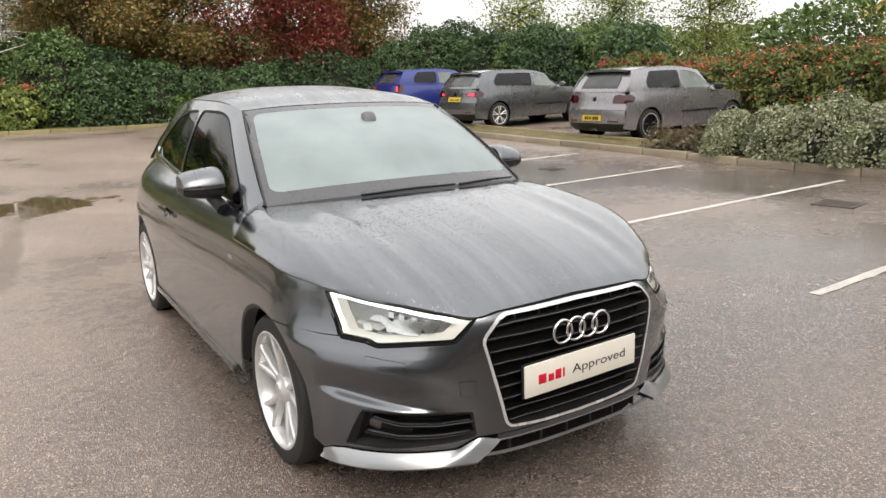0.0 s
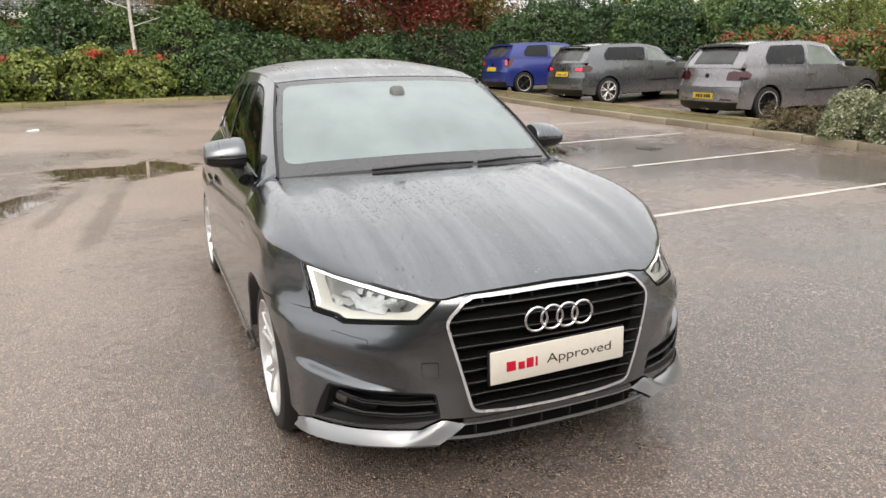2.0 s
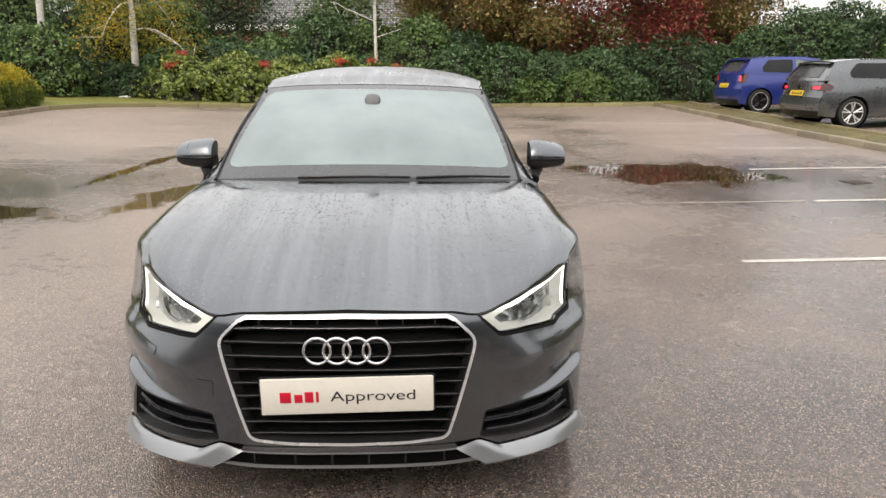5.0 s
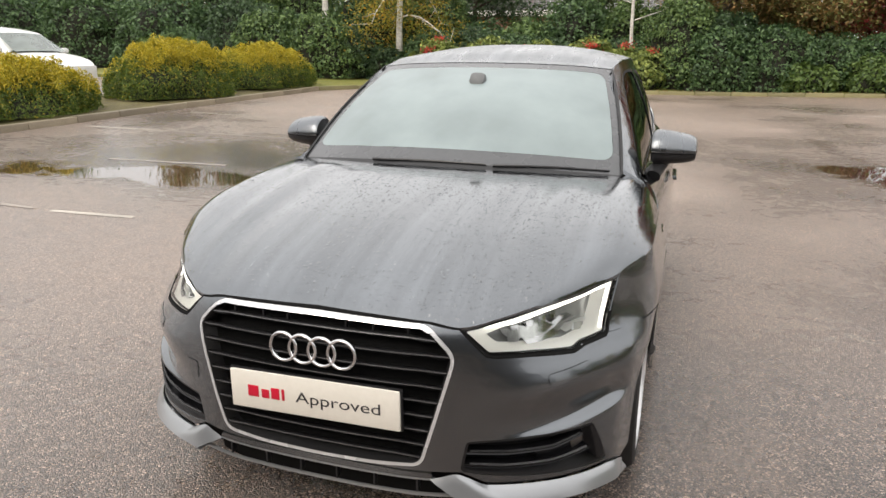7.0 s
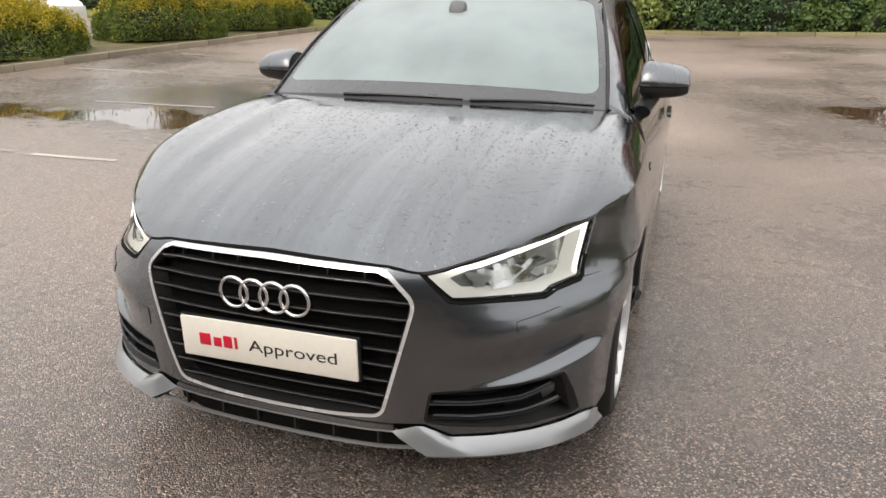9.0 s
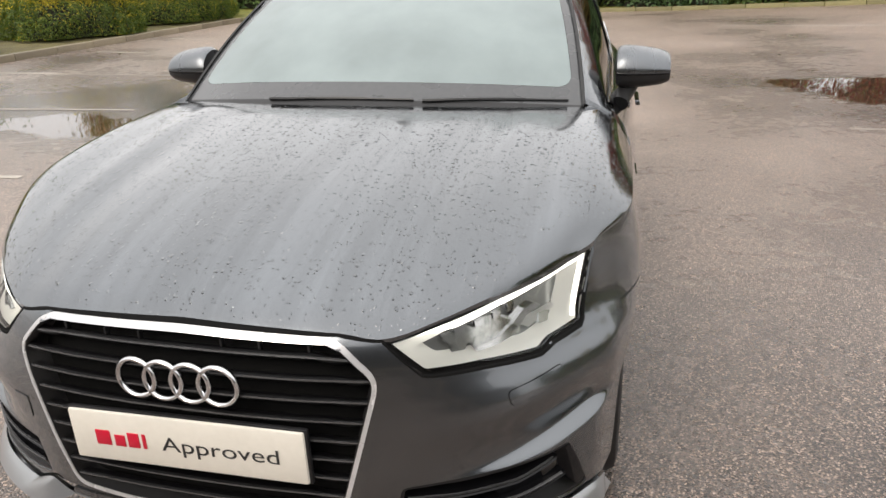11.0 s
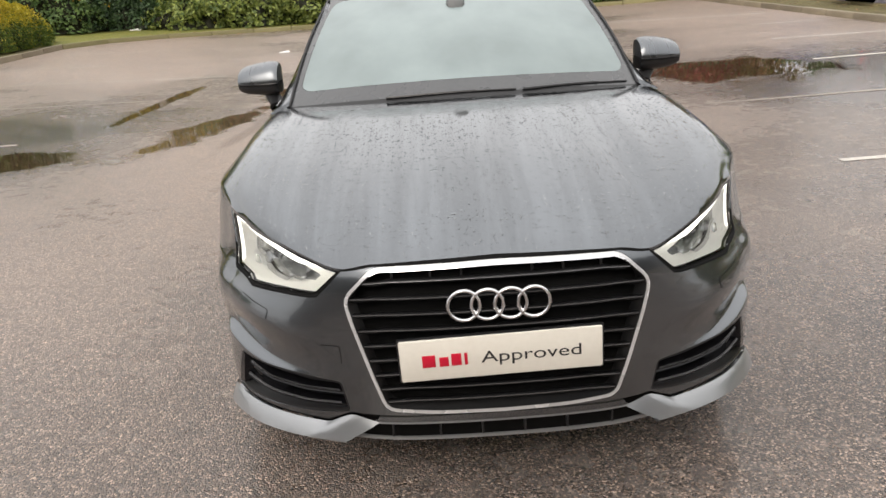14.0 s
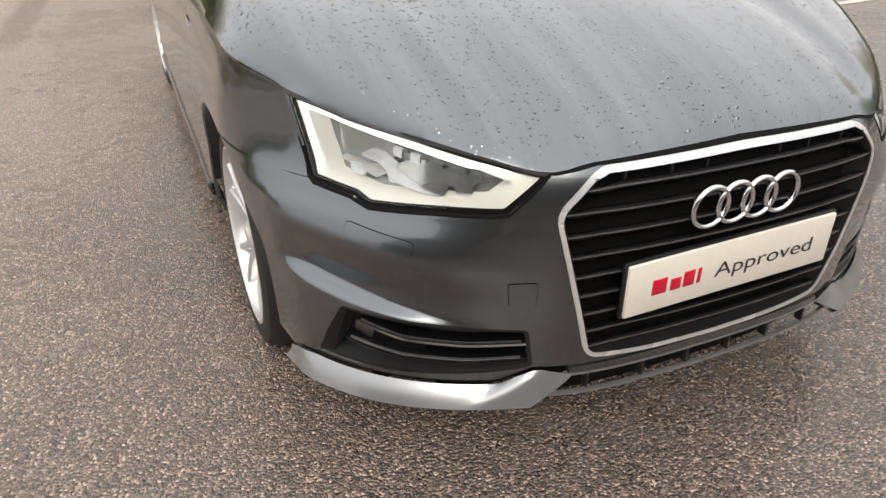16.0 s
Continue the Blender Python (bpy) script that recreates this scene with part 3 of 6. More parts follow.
def even(points, n):
    """The polyline with n evenly spaced points."""
    p = np.array(points, float)
    d = np.concatenate([[0], np.cumsum(np.linalg.norm(np.diff(p, axis=0), axis=1))])
    t = np.linspace(0, d[-1], n)
    return np.stack([np.interp(t, d, p[:, k]) for k in range(p.shape[1])], 1)


def sheet(name, grid, mat, parent=None, label="", back=0.0):
    """A mesh from a grid of points, with its rims turned in along -z by back."""
    nu, nv = grid.shape[:2]
    v, f = [tuple(q) for q in grid.reshape(-1, 3)], grid_faces(nu, nv)
    p0, p1, p2 = grid[0, 0], grid[1, 0], grid[0, 1]
    if back:
        ring = [i * nv for i in range(nu)] + [(nu - 1) * nv + j for j in range(1, nv)] + [i * nv + nv - 1 for i in range(nu - 2, -1, -1)] + [j for j in range(nv - 2, 0, -1)]
        k = len(v)
        v += [(v[i][0], v[i][1], v[i][2] - back) for i in ring]
        f += [(ring[i], ring[(i + 1) % len(ring)], k + (i + 1) % len(ring), k + i) for i in range(len(ring))]
    bm = bmesh.new()
    bv = [bm.verts.new(q) for q in v]
    for q in f:
        try:
            bm.faces.new([bv[i] for i in q])
        except ValueError:
            pass
    bmesh.ops.recalc_face_normals(bm, faces=bm.faces[:])
    return part(name, bm, mat, parent, label)


# ---- shape of the grey hatchback: plan line round the body, and how far the skin stands in from it ----
def smooth(t):
    t = np.clip(t, 0.0, 1.0)
    return t * t * (3 - 2 * t)


def ease(xs, ys):
    """A smooth curve through a few points that doesn't overshoot."""
    xs, ys = np.array(xs, float), np.array(ys, float)
    h, d = np.diff(xs), np.diff(ys) / np.diff(xs)
    m = np.concatenate([[d[0]], np.where(d[:-1] * d[1:] > 0, 2 * d[:-1] * d[1:] / (d[:-1] + d[1:] + 1e-12), 0), [d[-1]]])

    def f(x):
        x = np.clip(np.asarray(x, float), xs[0], xs[-1])
        i = np.clip(np.searchsorted(xs, x) - 1, 0, len(h) - 1)
        t = (x - xs[i]) / h[i]
        return ((1 + 2 * t) * (1 - t) ** 2 * ys[i] + t * (1 - t) ** 2 * h[i] * m[i]
                + t * t * (3 - 2 * t) * ys[i + 1] + t * t * (t - 1) * h[i] * m[i + 1])
    return f


def spline(points, n=24):
    """Catmull-Rom through the points, n steps a span."""
    p = np.array(points, float)
    p = np.vstack([2 * p[0] - p[1], p, 2 * p[-1] - p[-2]])
    out = []
    for i in range(1, len(p) - 2):
        t = np.linspace(0, 1, n, endpoint=False)[:, None]
        out.append(0.5 * (2 * p[i] + (p[i + 1] - p[i - 1]) * t + (2 * p[i - 1] - 5 * p[i] + 4 * p[i + 1] - p[i + 2]) * t * t
                          + (3 * p[i] - p[i - 1] - 3 * p[i + 1] + p[i + 2]) * t ** 3))
    return np.vstack(out + [p[-2][None]])


PLAN = spline([(0, 0), (.15, .003), (.30, .016), (.42, .05), (.56, .115), (.68, .205), (.776, .33), (.835, .47), (.871, .63), (.880, .92),
               (.872, 1.6), (.870, 2.4), (.866, 3.0), (.845, 3.45), (.79, 3.72), (.66, 3.87), (.4, 3.945), (0, 3.965)])
ARC = np.concatenate([[0], np.cumsum(np.hypot(*np.diff(PLAN, axis=0).T))])
LEAN_FRONT = ease([.15, .22, .318, .45, .55, .643, .68, .715, .745, .79, .83, .95], [.02, .008, .004, -.004, -.004, .001, .009, .024, .053, .101, .14, .25])
LEAN_CORNER = ease([.15, .25, .35, .45, .50, .555, .585, .62, .66, .72, .79, .83, .9, .97], [.03, .004, 0, .002, -.004, -.009, -.004, .017, .042, .058, .068, .08, .12, .17])
LEAN_SIDE = ease([.15, .22, .30, .42, .55, .64, .70, .78, .85, .90, .93, .96, 1.05], [.06, .03, .012, .012, .004, 0, .006, .021, .042, .066, .088, .118, .20])


def along(x):
    """The place along the plan line at which it is x wide, on the front half."""
    k = int(np.argmax(PLAN[:, 0]))
    return np.interp(x, PLAN[:k, 0], ARC[:k])


def skin(s, z, out=0.0):
    """The body's skin at s along the plan line (negative: the other side) and the height z, raised by out."""
    s, z = np.broadcast_arrays(np.asarray(s, float), np.asarray(z, float))
    side, a = np.where(s < 0, -1.0, 1.0), np.abs(s)
    x, y = np.interp(a, ARC, PLAN[:, 0]), np.interp(a, ARC, PLAN[:, 1])
    e = .03
    tx = np.interp(a + e, ARC, PLAN[:, 0]) - np.where(a < e, -np.interp(e - a, ARC, PLAN[:, 0]), np.interp(a - e, ARC, PLAN[:, 0]))
    ty = np.interp(a + e, ARC, PLAN[:, 1]) - np.where(a < e, np.interp(e - a, ARC, PLAN[:, 1]), np.interp(a - e, ARC, PLAN[:, 1]))
    n = np.hypot(tx, ty)
    nx, ny = ty / n, -tx / n
    w1, w2 = smooth((a - .3) / .55), smooth((a - .98) / .3)
    inset = (LEAN_FRONT(z) * (1 - w1) + LEAN_CORNER(z) * w1) * (1 - w2) + LEAN_SIDE(z) * w2
    ledge = .033 * smooth((a - .45) / .4) * (1 - smooth((a - .89) / .13))
    level = .405 + .045 * smooth((a - .5) / .5)
    inset = inset - ledge * smooth((level + .012 - z) / .024) + ledge * .6
    upper = .575 + .06 * (a - .75)
    inset = inset - .011 * smooth((a - .40) / .22) * (1 - smooth((a - .90) / .14)) * (smooth((upper + .036 - z) / .07) - smooth((upper - .03 - z) / .10))
    k = out - inset
    return np.stack([side * (x + k * nx), y + k * ny, z + 0 * x], -1)



# ---- ground, kerbs, markings ----


def rise(t, most, w=1.0):
    t = np.minimum(np.asarray(t, float), most)
    return np.where(t < -w, 0, np.where(t > w, t, (t + w) ** 2 / (4 * w)))


def lie(x, y):
    """The height of the dished car park: it falls from its edges to a drain in the middle."""
    return .026 * rise(x - 2.6, 16) + .034 * rise(-3.4 - x, 12) + .0215 * rise(np.asarray(y, float) - 5.0, 22)


def level(x, y):
    return float(lie(x, y))


gx = np.concatenate([[-450, -120, -50], np.arange(-30, 30.1, .5), [50, 120, 450]])
gy = np.concatenate([[-400, -100, -40], np.arange(-12, 34.1, .5), [60, 150, 500]])
gg = np.stack(np.meshgrid(gx, gy, indexing="ij"), -1)
gg = np.concatenate([gg, lie(gg[..., 0], gg[..., 1])[..., None]], -1)
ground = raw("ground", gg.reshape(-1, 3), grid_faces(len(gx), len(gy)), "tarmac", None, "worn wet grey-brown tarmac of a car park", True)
tagged(ground, category="ground", kind="structure")


def bay_line(x0, y0, x1, y1, width=0.085, paint="road_paint"):
    """A thin worn stripe of road paint with ragged edges."""
    rng = random.Random(int(1000 * (x0 + 3 * y0)) & 0xffff)
    n = max(8, int(math.hypot(x1 - x0, y1 - y0) / 0.12))
    d = Vector((x1 - x0, y1 - y0, 0)).normalized()
    w = Vector((-d.y, d.x, 0)) * width / 2
    bm = bmesh.new()
    rows = []
    for i in range(n + 1):
        c = Vector((x0 + (x1 - x0) * i / n, y0 + (y1 - y0) * i / n, 0))
        k1, k2 = rng.uniform(0.8, 1.08), rng.uniform(0.8, 1.08)
        pair = []
        for q in (c + w * k1, c - w * k2):
            pair.append(bm.verts.new((q.x, q.y, level(q.x, q.y) + .004)))
        rows.append(pair)
    for a, b in zip(rows, rows[1:]):
        f = bm.faces.new((a[0], a[1], b[1], b[0]))
        if f.normal.z < 0:
            f.normal_flip()
    bm.normal_update()
    for f in bm.faces:
        if f.normal.z < 0:
            f.normal_flip()
    ob = part("bay_marking", bm, paint, None, "worn white painted parking bay line on wet tarmac", False)
    return tagged(ob, category="road marking", group="parking bay lines", kind="structure")


for x0, y0, x1, y1 in [(2.96, .84, 7.8, .93), (2.79, 3.34, 7.7, 3.26), (4.7, 5.73, 7.5, 5.66), (5.0, 8.02, 7.4, 7.9), (5.5, 10.35, 7.39, 10.0), (6.15, 12.6, 7.35, 12.3),
                       (2.65, 16.2, 7.25, 14.5)]:
    bay_line(x0, y0, x1, y1)
for x0, y0, x1, y1 in [(-3.6, 3.32, -4.4, 3.2), (-7.1, 8.02, -8.5, 7.75), (-3.5, 10.75, -8.4, 10.35), (-6.3, 12.8, -8.4, 12.65), (-4.7, 15.6, -8.2, 15.3), (2.65, 18.4, 7.0, 16.6)]:
    bay_line(x0, y0, x1, y1, paint="road_paint_faded")
# lines worn down to traces
for x0, y0, x1, y1 in [(2.75, 5.84, 4.6, 5.74), (-4.0, 8.5, -7.0, 8.03), (-3.6, 12.95, -6.2, 12.82), (2.5, 13.2, 6.0, 12.65), (-4.6, 3.2, -8.3, 3.1), (-4.5, 5.95, -6.0, 5.62)]:
    bay_line(x0, y0, x1, y1, .07, "road_paint_trace")


def gully_cover(x, y, k):
    """A cast iron drain cover let into the tarmac: a rim, a plate and its ribs."""
    g = thing("drain_cover", x, y, level(x, y), "rusty dark iron drain cover set in wet tarmac", "drain cover", 8)
    g.scale = (k, k, k)
    for dx, dy, sx, sy in ((0, .21, .46, .04), (0, -.21, .46, .04), (.21, 0, .04, .38), (-.21, 0, .04, .38)):
        part("rim", box(sx, sy, .03, (dx, dy, -.005), .004), "iron", g)
    part("plate", box(.38, .38, .02, (0, 0, -.006), .002), "iron", g)
    for k in range(7):
        part("rib", box(.34, .022, .012, (0, -.15 + .05 * k, .006), .003), "iron", g)
    return g


gully_cover(5.85, 6.85, .62)
gully_cover(6.15, 2.45, .95)


def kerb_run(name, points, label, mat="kerb", high=0.11, wide=0.13, stone=0.9):
    """A row of kerb stones with rounded top edges and open joints, along the points."""
    run = thing(name, points[0][0], points[0][1], level(*points[0]), label, "kerb", kind="structure")
    base = Vector((points[0][0], points[0][1], level(*points[0])))
    first = None
    for (x0, y0), (x1, y1) in zip(points, points[1:]):
        n = max(1, int(math.hypot(x1 - x0, y1 - y0) / stone))
        step = math.hypot(x1 - x0, y1 - y0) / n
        for i in range(n):
            k = (i + .5) / n
            x, y = x0 + (x1 - x0) * k, y0 + (y1 - y0) * k
            if first is None:
                first = part("kerb_stone", box(stone - 0.012, wide, high + 0.1, (0, 0, (high - 0.1) / 2), 0.018), mat, run)
                ob = first
            else:
                ob = new("kerb_stone", first.data)
                ob.parent = run
            dz = (level(x1, y1) - level(x0, y0)) / math.hypot(x1 - x0, y1 - y0)
            ob.location = Vector((x, y, level(x, y) + .004 * math.sin(i * 2.3))) - base
            ob.rotation_euler = (0, -math.atan(dz), math.atan2(y1 - y0, x1 - x0))
            ob.scale = (step / stone, 1, 1)
    return run


EAST = [(8.55, -5), (8.12, 7), (7.82, 12), (7.8, 20.6)]
WEST = [(-8.75, 2.0), (-8.95, 10), (-8.95, 16.6)]
NORTH = [(-8.95, 16.65), (-8.35, 17.9), (-7.1, 18.9), (-5.0, 19.9), (-2.0, 21.1), (3.0, 21.45), (7.8, 20.7)]
kerb_run("kerb_east", EAST, "wet concrete kerb stones along the planting strip")
kerb_run("kerb_east_back", [(x + 1.02, y) for x, y in EAST], "low concrete edging with faded yellow paint", "kerb_paint", 0.13, 0.1)
kerb_run("kerb_west", WEST, "wet concrete kerb stones below clipped conifers")
kerb_run("kerb_north", NORTH, "mossy concrete kerb stones along the hedge", "kerb_moss")


def ribbon(name, near, far, mat, label, high=.085, n=60, m=8):
    """A raised strip of ground between two lines, with its edges turned down."""
    a, b = even(near, n), even(far, n)
    g = a[:, None] * (1 - np.linspace(0, 1, m)[None, :, None]) + b[:, None] * np.linspace(0, 1, m)[None, :, None]
    z = lie(g[..., 0], g[..., 1]) + high + .012 * np.sin(g[..., 0] * 5 + g[..., 1] * 3.1) * np.sin(np.linspace(0, np.pi, m))[None]
    return tagged(sheet(name, np.concatenate([g, z[..., None]], -1), mat, None, label, .2), category="ground", kind="structure")


ribbon("planting_strip", [(x + .07, y) for x, y in EAST], [(x + .97, y) for x, y in EAST], "soil", "planting strip of wet bark mulch and moss")
ribbon("bank_west", [(x - .07, y) for x, y in WEST], [(x - 2.6, y) for x, y in WEST], "soil", "bark mulch and moss under conifers")
ribbon("bank_north", [(x, y + .07) for x, y in NORTH], [(-30, 16.7), (-22, 30), (0, 34), (30, 33)], "verge", "leaf-strewn mossy bank under a hedge", m=24)

# unseen wall added to the south, to darken what the car's panels reflect
south = thing("wall_south", 0, -12.5, 0, "unseen plain dark grey wall added to darken reflections", "wall", kind="structure")
part("cladding", box(70, .4, 7.0, (0, 0, 3.5), .02), "cladding", south)
part("plinth", box(70, .5, .5, (0, .02, .25), .02), "kerb", south)

# ---- the grey hatchback ----
car = thing("hatchback", 0, 2.0, 0, "wet dark grey metallic three-door hatchback parked on tarmac, headlights lit", "car")


def cpart(name, vf, mat, parent=None, label="", smoothed=True):
    ob = raw(name, vf[0], vf[1], mat, parent or car, label, smoothed)
    if isinstance(vf, Panel) and smoothed and len(vf.normals) == len(ob.data.vertices):
        ob.data.normals_split_custom_set_from_vertices(vf.normals)
    return ob


def body(s, z, out):
    return skin(s, z, out)


def s_at(y):
    k = int(np.argmax(PLAN[:, 0]))
    return float(np.interp(y, PLAN[8:k + 200, 1], ARC[8:k + 200]))


BULGE = .23
car_offset = Matrix.Translation((0, -2.0, 0))
EDGE = ease([0, .33, .413, .53, .67, .85, 1.01, 1.20, 1.37, 1.77, 2.0], [.737, .727, .714, .732, .754, .770, .790, .815, .830, .838, .838])
S_TOP = ease([0, 1.75, 2.0, 2.6, 3.2, 3.9, 4.6, 5.6], [.94, .94, .947, .956, .972, .998, 1.0, 1.0])
ARCH_R, AXLE_F, AXLE_R, AXLE_Z = .352, .815, 3.285, .30
S_F, S_R, S_END = s_at(AXLE_F), s_at(AXLE_R), float(ARC[-1])
S_DOOR, S_QUARTER = s_at(1.30), s_at(2.62)
HEADLIGHT = [(.413, .709), (.49, .641), (.62, .634), (.765, .621), (.80, .631), (.92, .636), (.968, .708), (1.012, .787), (.85, .768), (.67, .750), (.53, .729)]
VENT = [(.435, .396), (.42, .305), (.50, .292), (.61, .284), (.75, .277), (.875, .274), (.835, .355), (.805, .41), (.62, .404)]
GRILLE = [(0, .728), (.325, .722), (.402, .645), (.312, .320), (.18, .309), (0, .306)]


def half(poly, side):
    return [(side * a, b) for a, b in poly]


def both(poly):
    """A half outline that starts and ends on the middle line, closed by its mirror image."""
    return poly + [(-a, b) for a, b in reversed(poly) if a > 1e-6]


def arch(centre, r, a0, a1, n=28):
    return [(centre + r * math.cos(radians(a)), AXLE_Z + r * math.sin(radians(a))) for a in np.linspace(a0, a1, n)]


def top_edge(a, b, n=14, line=None):
    return [(s, float((line or S_TOP)(s))) for s in np.linspace(a, b, n)]


SILL = .215
low_angle = math.degrees(math.asin((SILL - AXLE_Z) / ARCH_R))
grille_outline = rounded(both(GRILLE), .03, 6)
# front bumper
front = [(0, .30), (.33, .300), (.42, .30), (.50, .262), (.88, .262), (.985, .225)]
front += [(S_F - ARCH_R * math.cos(radians(a)), AXLE_Z + ARCH_R * math.sin(radians(a))) for a in np.linspace(-9, 68, 20)]
front[-1] = (front[-1][0], .633)
cut = [p for p in front if p[1] <= .6335 or p[0] < .9]
front = cut + [(.925, .634)] + HEADLIGHT[4::-1] + [(.413, .714), (.33, .7275), (0, .737)]
ledge_lines = [[(side * a, .405 + .045 * float(smooth(np.array((a - .5) / .5))) + dz) for a in np.linspace(.47, .975, 40)] for side in (-1, 1) for dz in (.013, .008, .003, -.002, -.007, -.012)]
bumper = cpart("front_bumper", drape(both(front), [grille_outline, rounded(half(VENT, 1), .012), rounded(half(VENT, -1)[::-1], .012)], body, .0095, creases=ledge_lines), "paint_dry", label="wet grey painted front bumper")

grille = thing("grille", 0, 0, 0, "", "")
grille.parent = car
cpart("grille_surround", drape(shrunk(grille_outline, -.001), [shrunk(grille_outline, .0080)], body, .02, .007, 0, .005), "bright_trim", grille, "bright chrome grille surround")
cpart("grille_top_trim", drape(both([(0, .7255), (.31, .7205), (.335, .705), (.327, .7035), (.305, .7135), (0, .7180)]), [], body, .03, .02, 0, .0055), "chrome", grille, "broad chrome bar over the grille")
cpart("grille_rim", drape(shrunk(grille_outline, .0074), [shrunk(grille_outline, .0105)], body, .02, .05, 0, .0025), "black", grille, "black inner rim of the grille")
cpart("bonnet_gap", drape(both([(0, .7374), (.33, .7280), (.40, .7152), (.413, .7142), (.409, .7105), (.395, .7118), (.325, .7243), (0, .7296)]), [], body, .02, .006, 0, .0014), "underbody", grille, "dark gap below the bonnet edge")
cpart("grille_backing", drape(shrunk(grille_outline, .004), [], body, .04, 0, 0, -.045), "underbody", grille)


def grille_half_width(z):
    return float(np.interp(z, [.306, .320, .645, .722, .728], [.18, .312, .402, .325, .32])) - .006


def surface_bar(name, line, width, mat, parent, out=.004, deep=.02, label=""):
    """A thin bar laid along a line on the skin."""
    p = even(line, 26)
    prof = [(width / 2, -deep), (width / 2, out * .5), (width * .2, out), (-width * .2, out), (-width / 2, out * .5), (-width / 2, -deep)]
    g = np.stack([skin(p[:, 0], p[:, 1] + dz, o) for dz, o in prof], 1)
    return sheet(name, g, mat, parent, label)


def slat(z):
    """One grille bar: a shallow blade, bent near its ends; its highlight strip is added apart."""
    n, v = 40, []
    w = grille_half_width(z)
    prof = [(-.024, -.011), (-.008, -.009), (-.002, -.004), (-.002, .002), (-.006, .004), (-.024, -.001)]
    for i in range(n + 1):
        a = -1 + 2 * i / n
        drop = -.006 * smooth(np.array((abs(a) * w - w + .07) / .03)) if w > .1 else 0
        for o, dz in prof:
            v.append(skin(a * w, z + dz + float(drop), o))
    f = []
    k = len(prof)
    for i in range(n):
        for j in range(k):
            f.append((i * k + j, i * k + (j + 1) % k, (i + 1) * k + (j + 1) % k, (i + 1) * k + j))
    return [tuple(q) for q in v], f


for z in (.690, .647, .604, .561, .518, .476, .433, .390, .350):
    bar = cpart("grille_bar", slat(z), "grille_black", grille)
    w = grille_half_width(z)
    # thin grey strip: the highlight along the bar put into colour
    surface_bar("bar_edge", [(-w + .006, z - .006 * (w > .1)), (-w + .075, z), (0, z), (w - .075, z), (w - .006, z - .006)], .0030, "highlight_grey", bar, -.0004, .004)
for x in (-.27, -.17, -.09, .09, .17, .27):
    q = skin(x, .700, -.012)
    part("grille_tab", box(.005, .012, .020, (float(q[0]), float(q[1]), .700), .001), "black", grille)
# emblem: four linked rings
emblem = thing("emblem", 0, 0, 0, "chrome emblem of four linked rings", "")
emblem.parent = grille
for i in range(4):
    v = []
    n, m = 48, 10
    cx, cz, R, r = (i - 1.5) * .0592, .624, .0405, .0058
    for a in range(n):
        t = 2 * math.pi * a / n
        for b in range(m):
            u = 2 * math.pi * b / m
            rr = R + r * math.cos(u)
            v.append((cx + rr * math.cos(t), -.006 + .012 * abs(cx + rr * math.cos(t)) - r * 1.1 * math.sin(u), cz + rr * math.sin(t)))
    f = [(a * m + b, ((a + 1) % n) * m + b, ((a + 1) % n) * m + (b + 1) % m, a * m + (b + 1) % m) for a in range(n) for b in range(m)]
    cpart("ring", (v, f), "chrome", emblem)

# show plate with its print
plate = part("show_plate", box(.524, .010, .117, (0, -.011, .482), .0045), "plate_white", car, "cream show plate on the grille")
part("plate_holder", box(.534, .012, .124, (0, -.003, .482), .004), "black", car)
for x, w, h in ((-.187, .034, .034), (-.148, .024, .026), (-.116, .026, .034), (-.091, .008, .034)):
    part("print_bar", box(w, .002, h, (x, -.0168, .4675 + h / 2 - .004), .0006), "print_red", plate, "plain red bars of print")


def lettering(text, height, width, at, mat, parent):
    cu = bpy.data.curves.new("letters", "FONT")
    cu.body, cu.size, cu.extrude = text, 1.0, 0.0
    tmp = new("letters", cu)
    me = bpy.data.meshes.new_from_object(tmp.evaluated_get(bpy.context.evaluated_depsgraph_get()))
    bpy.data.objects.remove(tmp)
    co = np.array([tuple(q.co) for q in me.vertices])
    lo, hi = co.min(0), co.max(0)
    k = width / (hi[0] - lo[0])
    up = height / (hi[1] - lo[1])
    for q in me.vertices:
        x, y = (q.co.x - lo[0]) * k, (q.co.y - lo[1]) * up
        q.co = (at[0] + x, at[1], at[2] + y)
    me.name = "lettering"
    return finish("lettering", me, mat, parent, "dark printed word", False)


for ob in (plate, bpy.data.objects["plate_holder"]):
    ob.matrix_basis = Matrix.Translation((0, 0, .4835)) @ pose(0, 0, 0, 0, -1.15, 0) @ Matrix.Translation((0, 0, -.482))
lettering("Approved", .043, .258, (-.052, -.0172, .4545), "print_dark", plate)

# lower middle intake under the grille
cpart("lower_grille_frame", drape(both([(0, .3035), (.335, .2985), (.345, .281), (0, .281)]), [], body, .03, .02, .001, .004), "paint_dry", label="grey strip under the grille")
cpart("lip_upper", drape(both([(0, .281), (.34, .2815), (.352, .2765), (0, .2765)]), [], body, .03, .015, 0, .005), "paint_blade")
cpart("lip_lower", drape(both([(0, .237), (.40, .237), (.415, .229), (0, .230)]), [], body, .03, .008, 0, .010), "paint_blade")
cpart("intake_backing", drape(both([(0, .30), (.44, .30), (.44, .18), (0, .18)]), [], body, .05, 0, 0, -.06), "underbody")
for x in (-.30, -.17, -.055, .06, .175, .30):
    q = skin(x, .256, .002)
    part("intake_fin", box(.005, .02, .036, (q[0], q[1] + .006, .256), .001), "black", car)


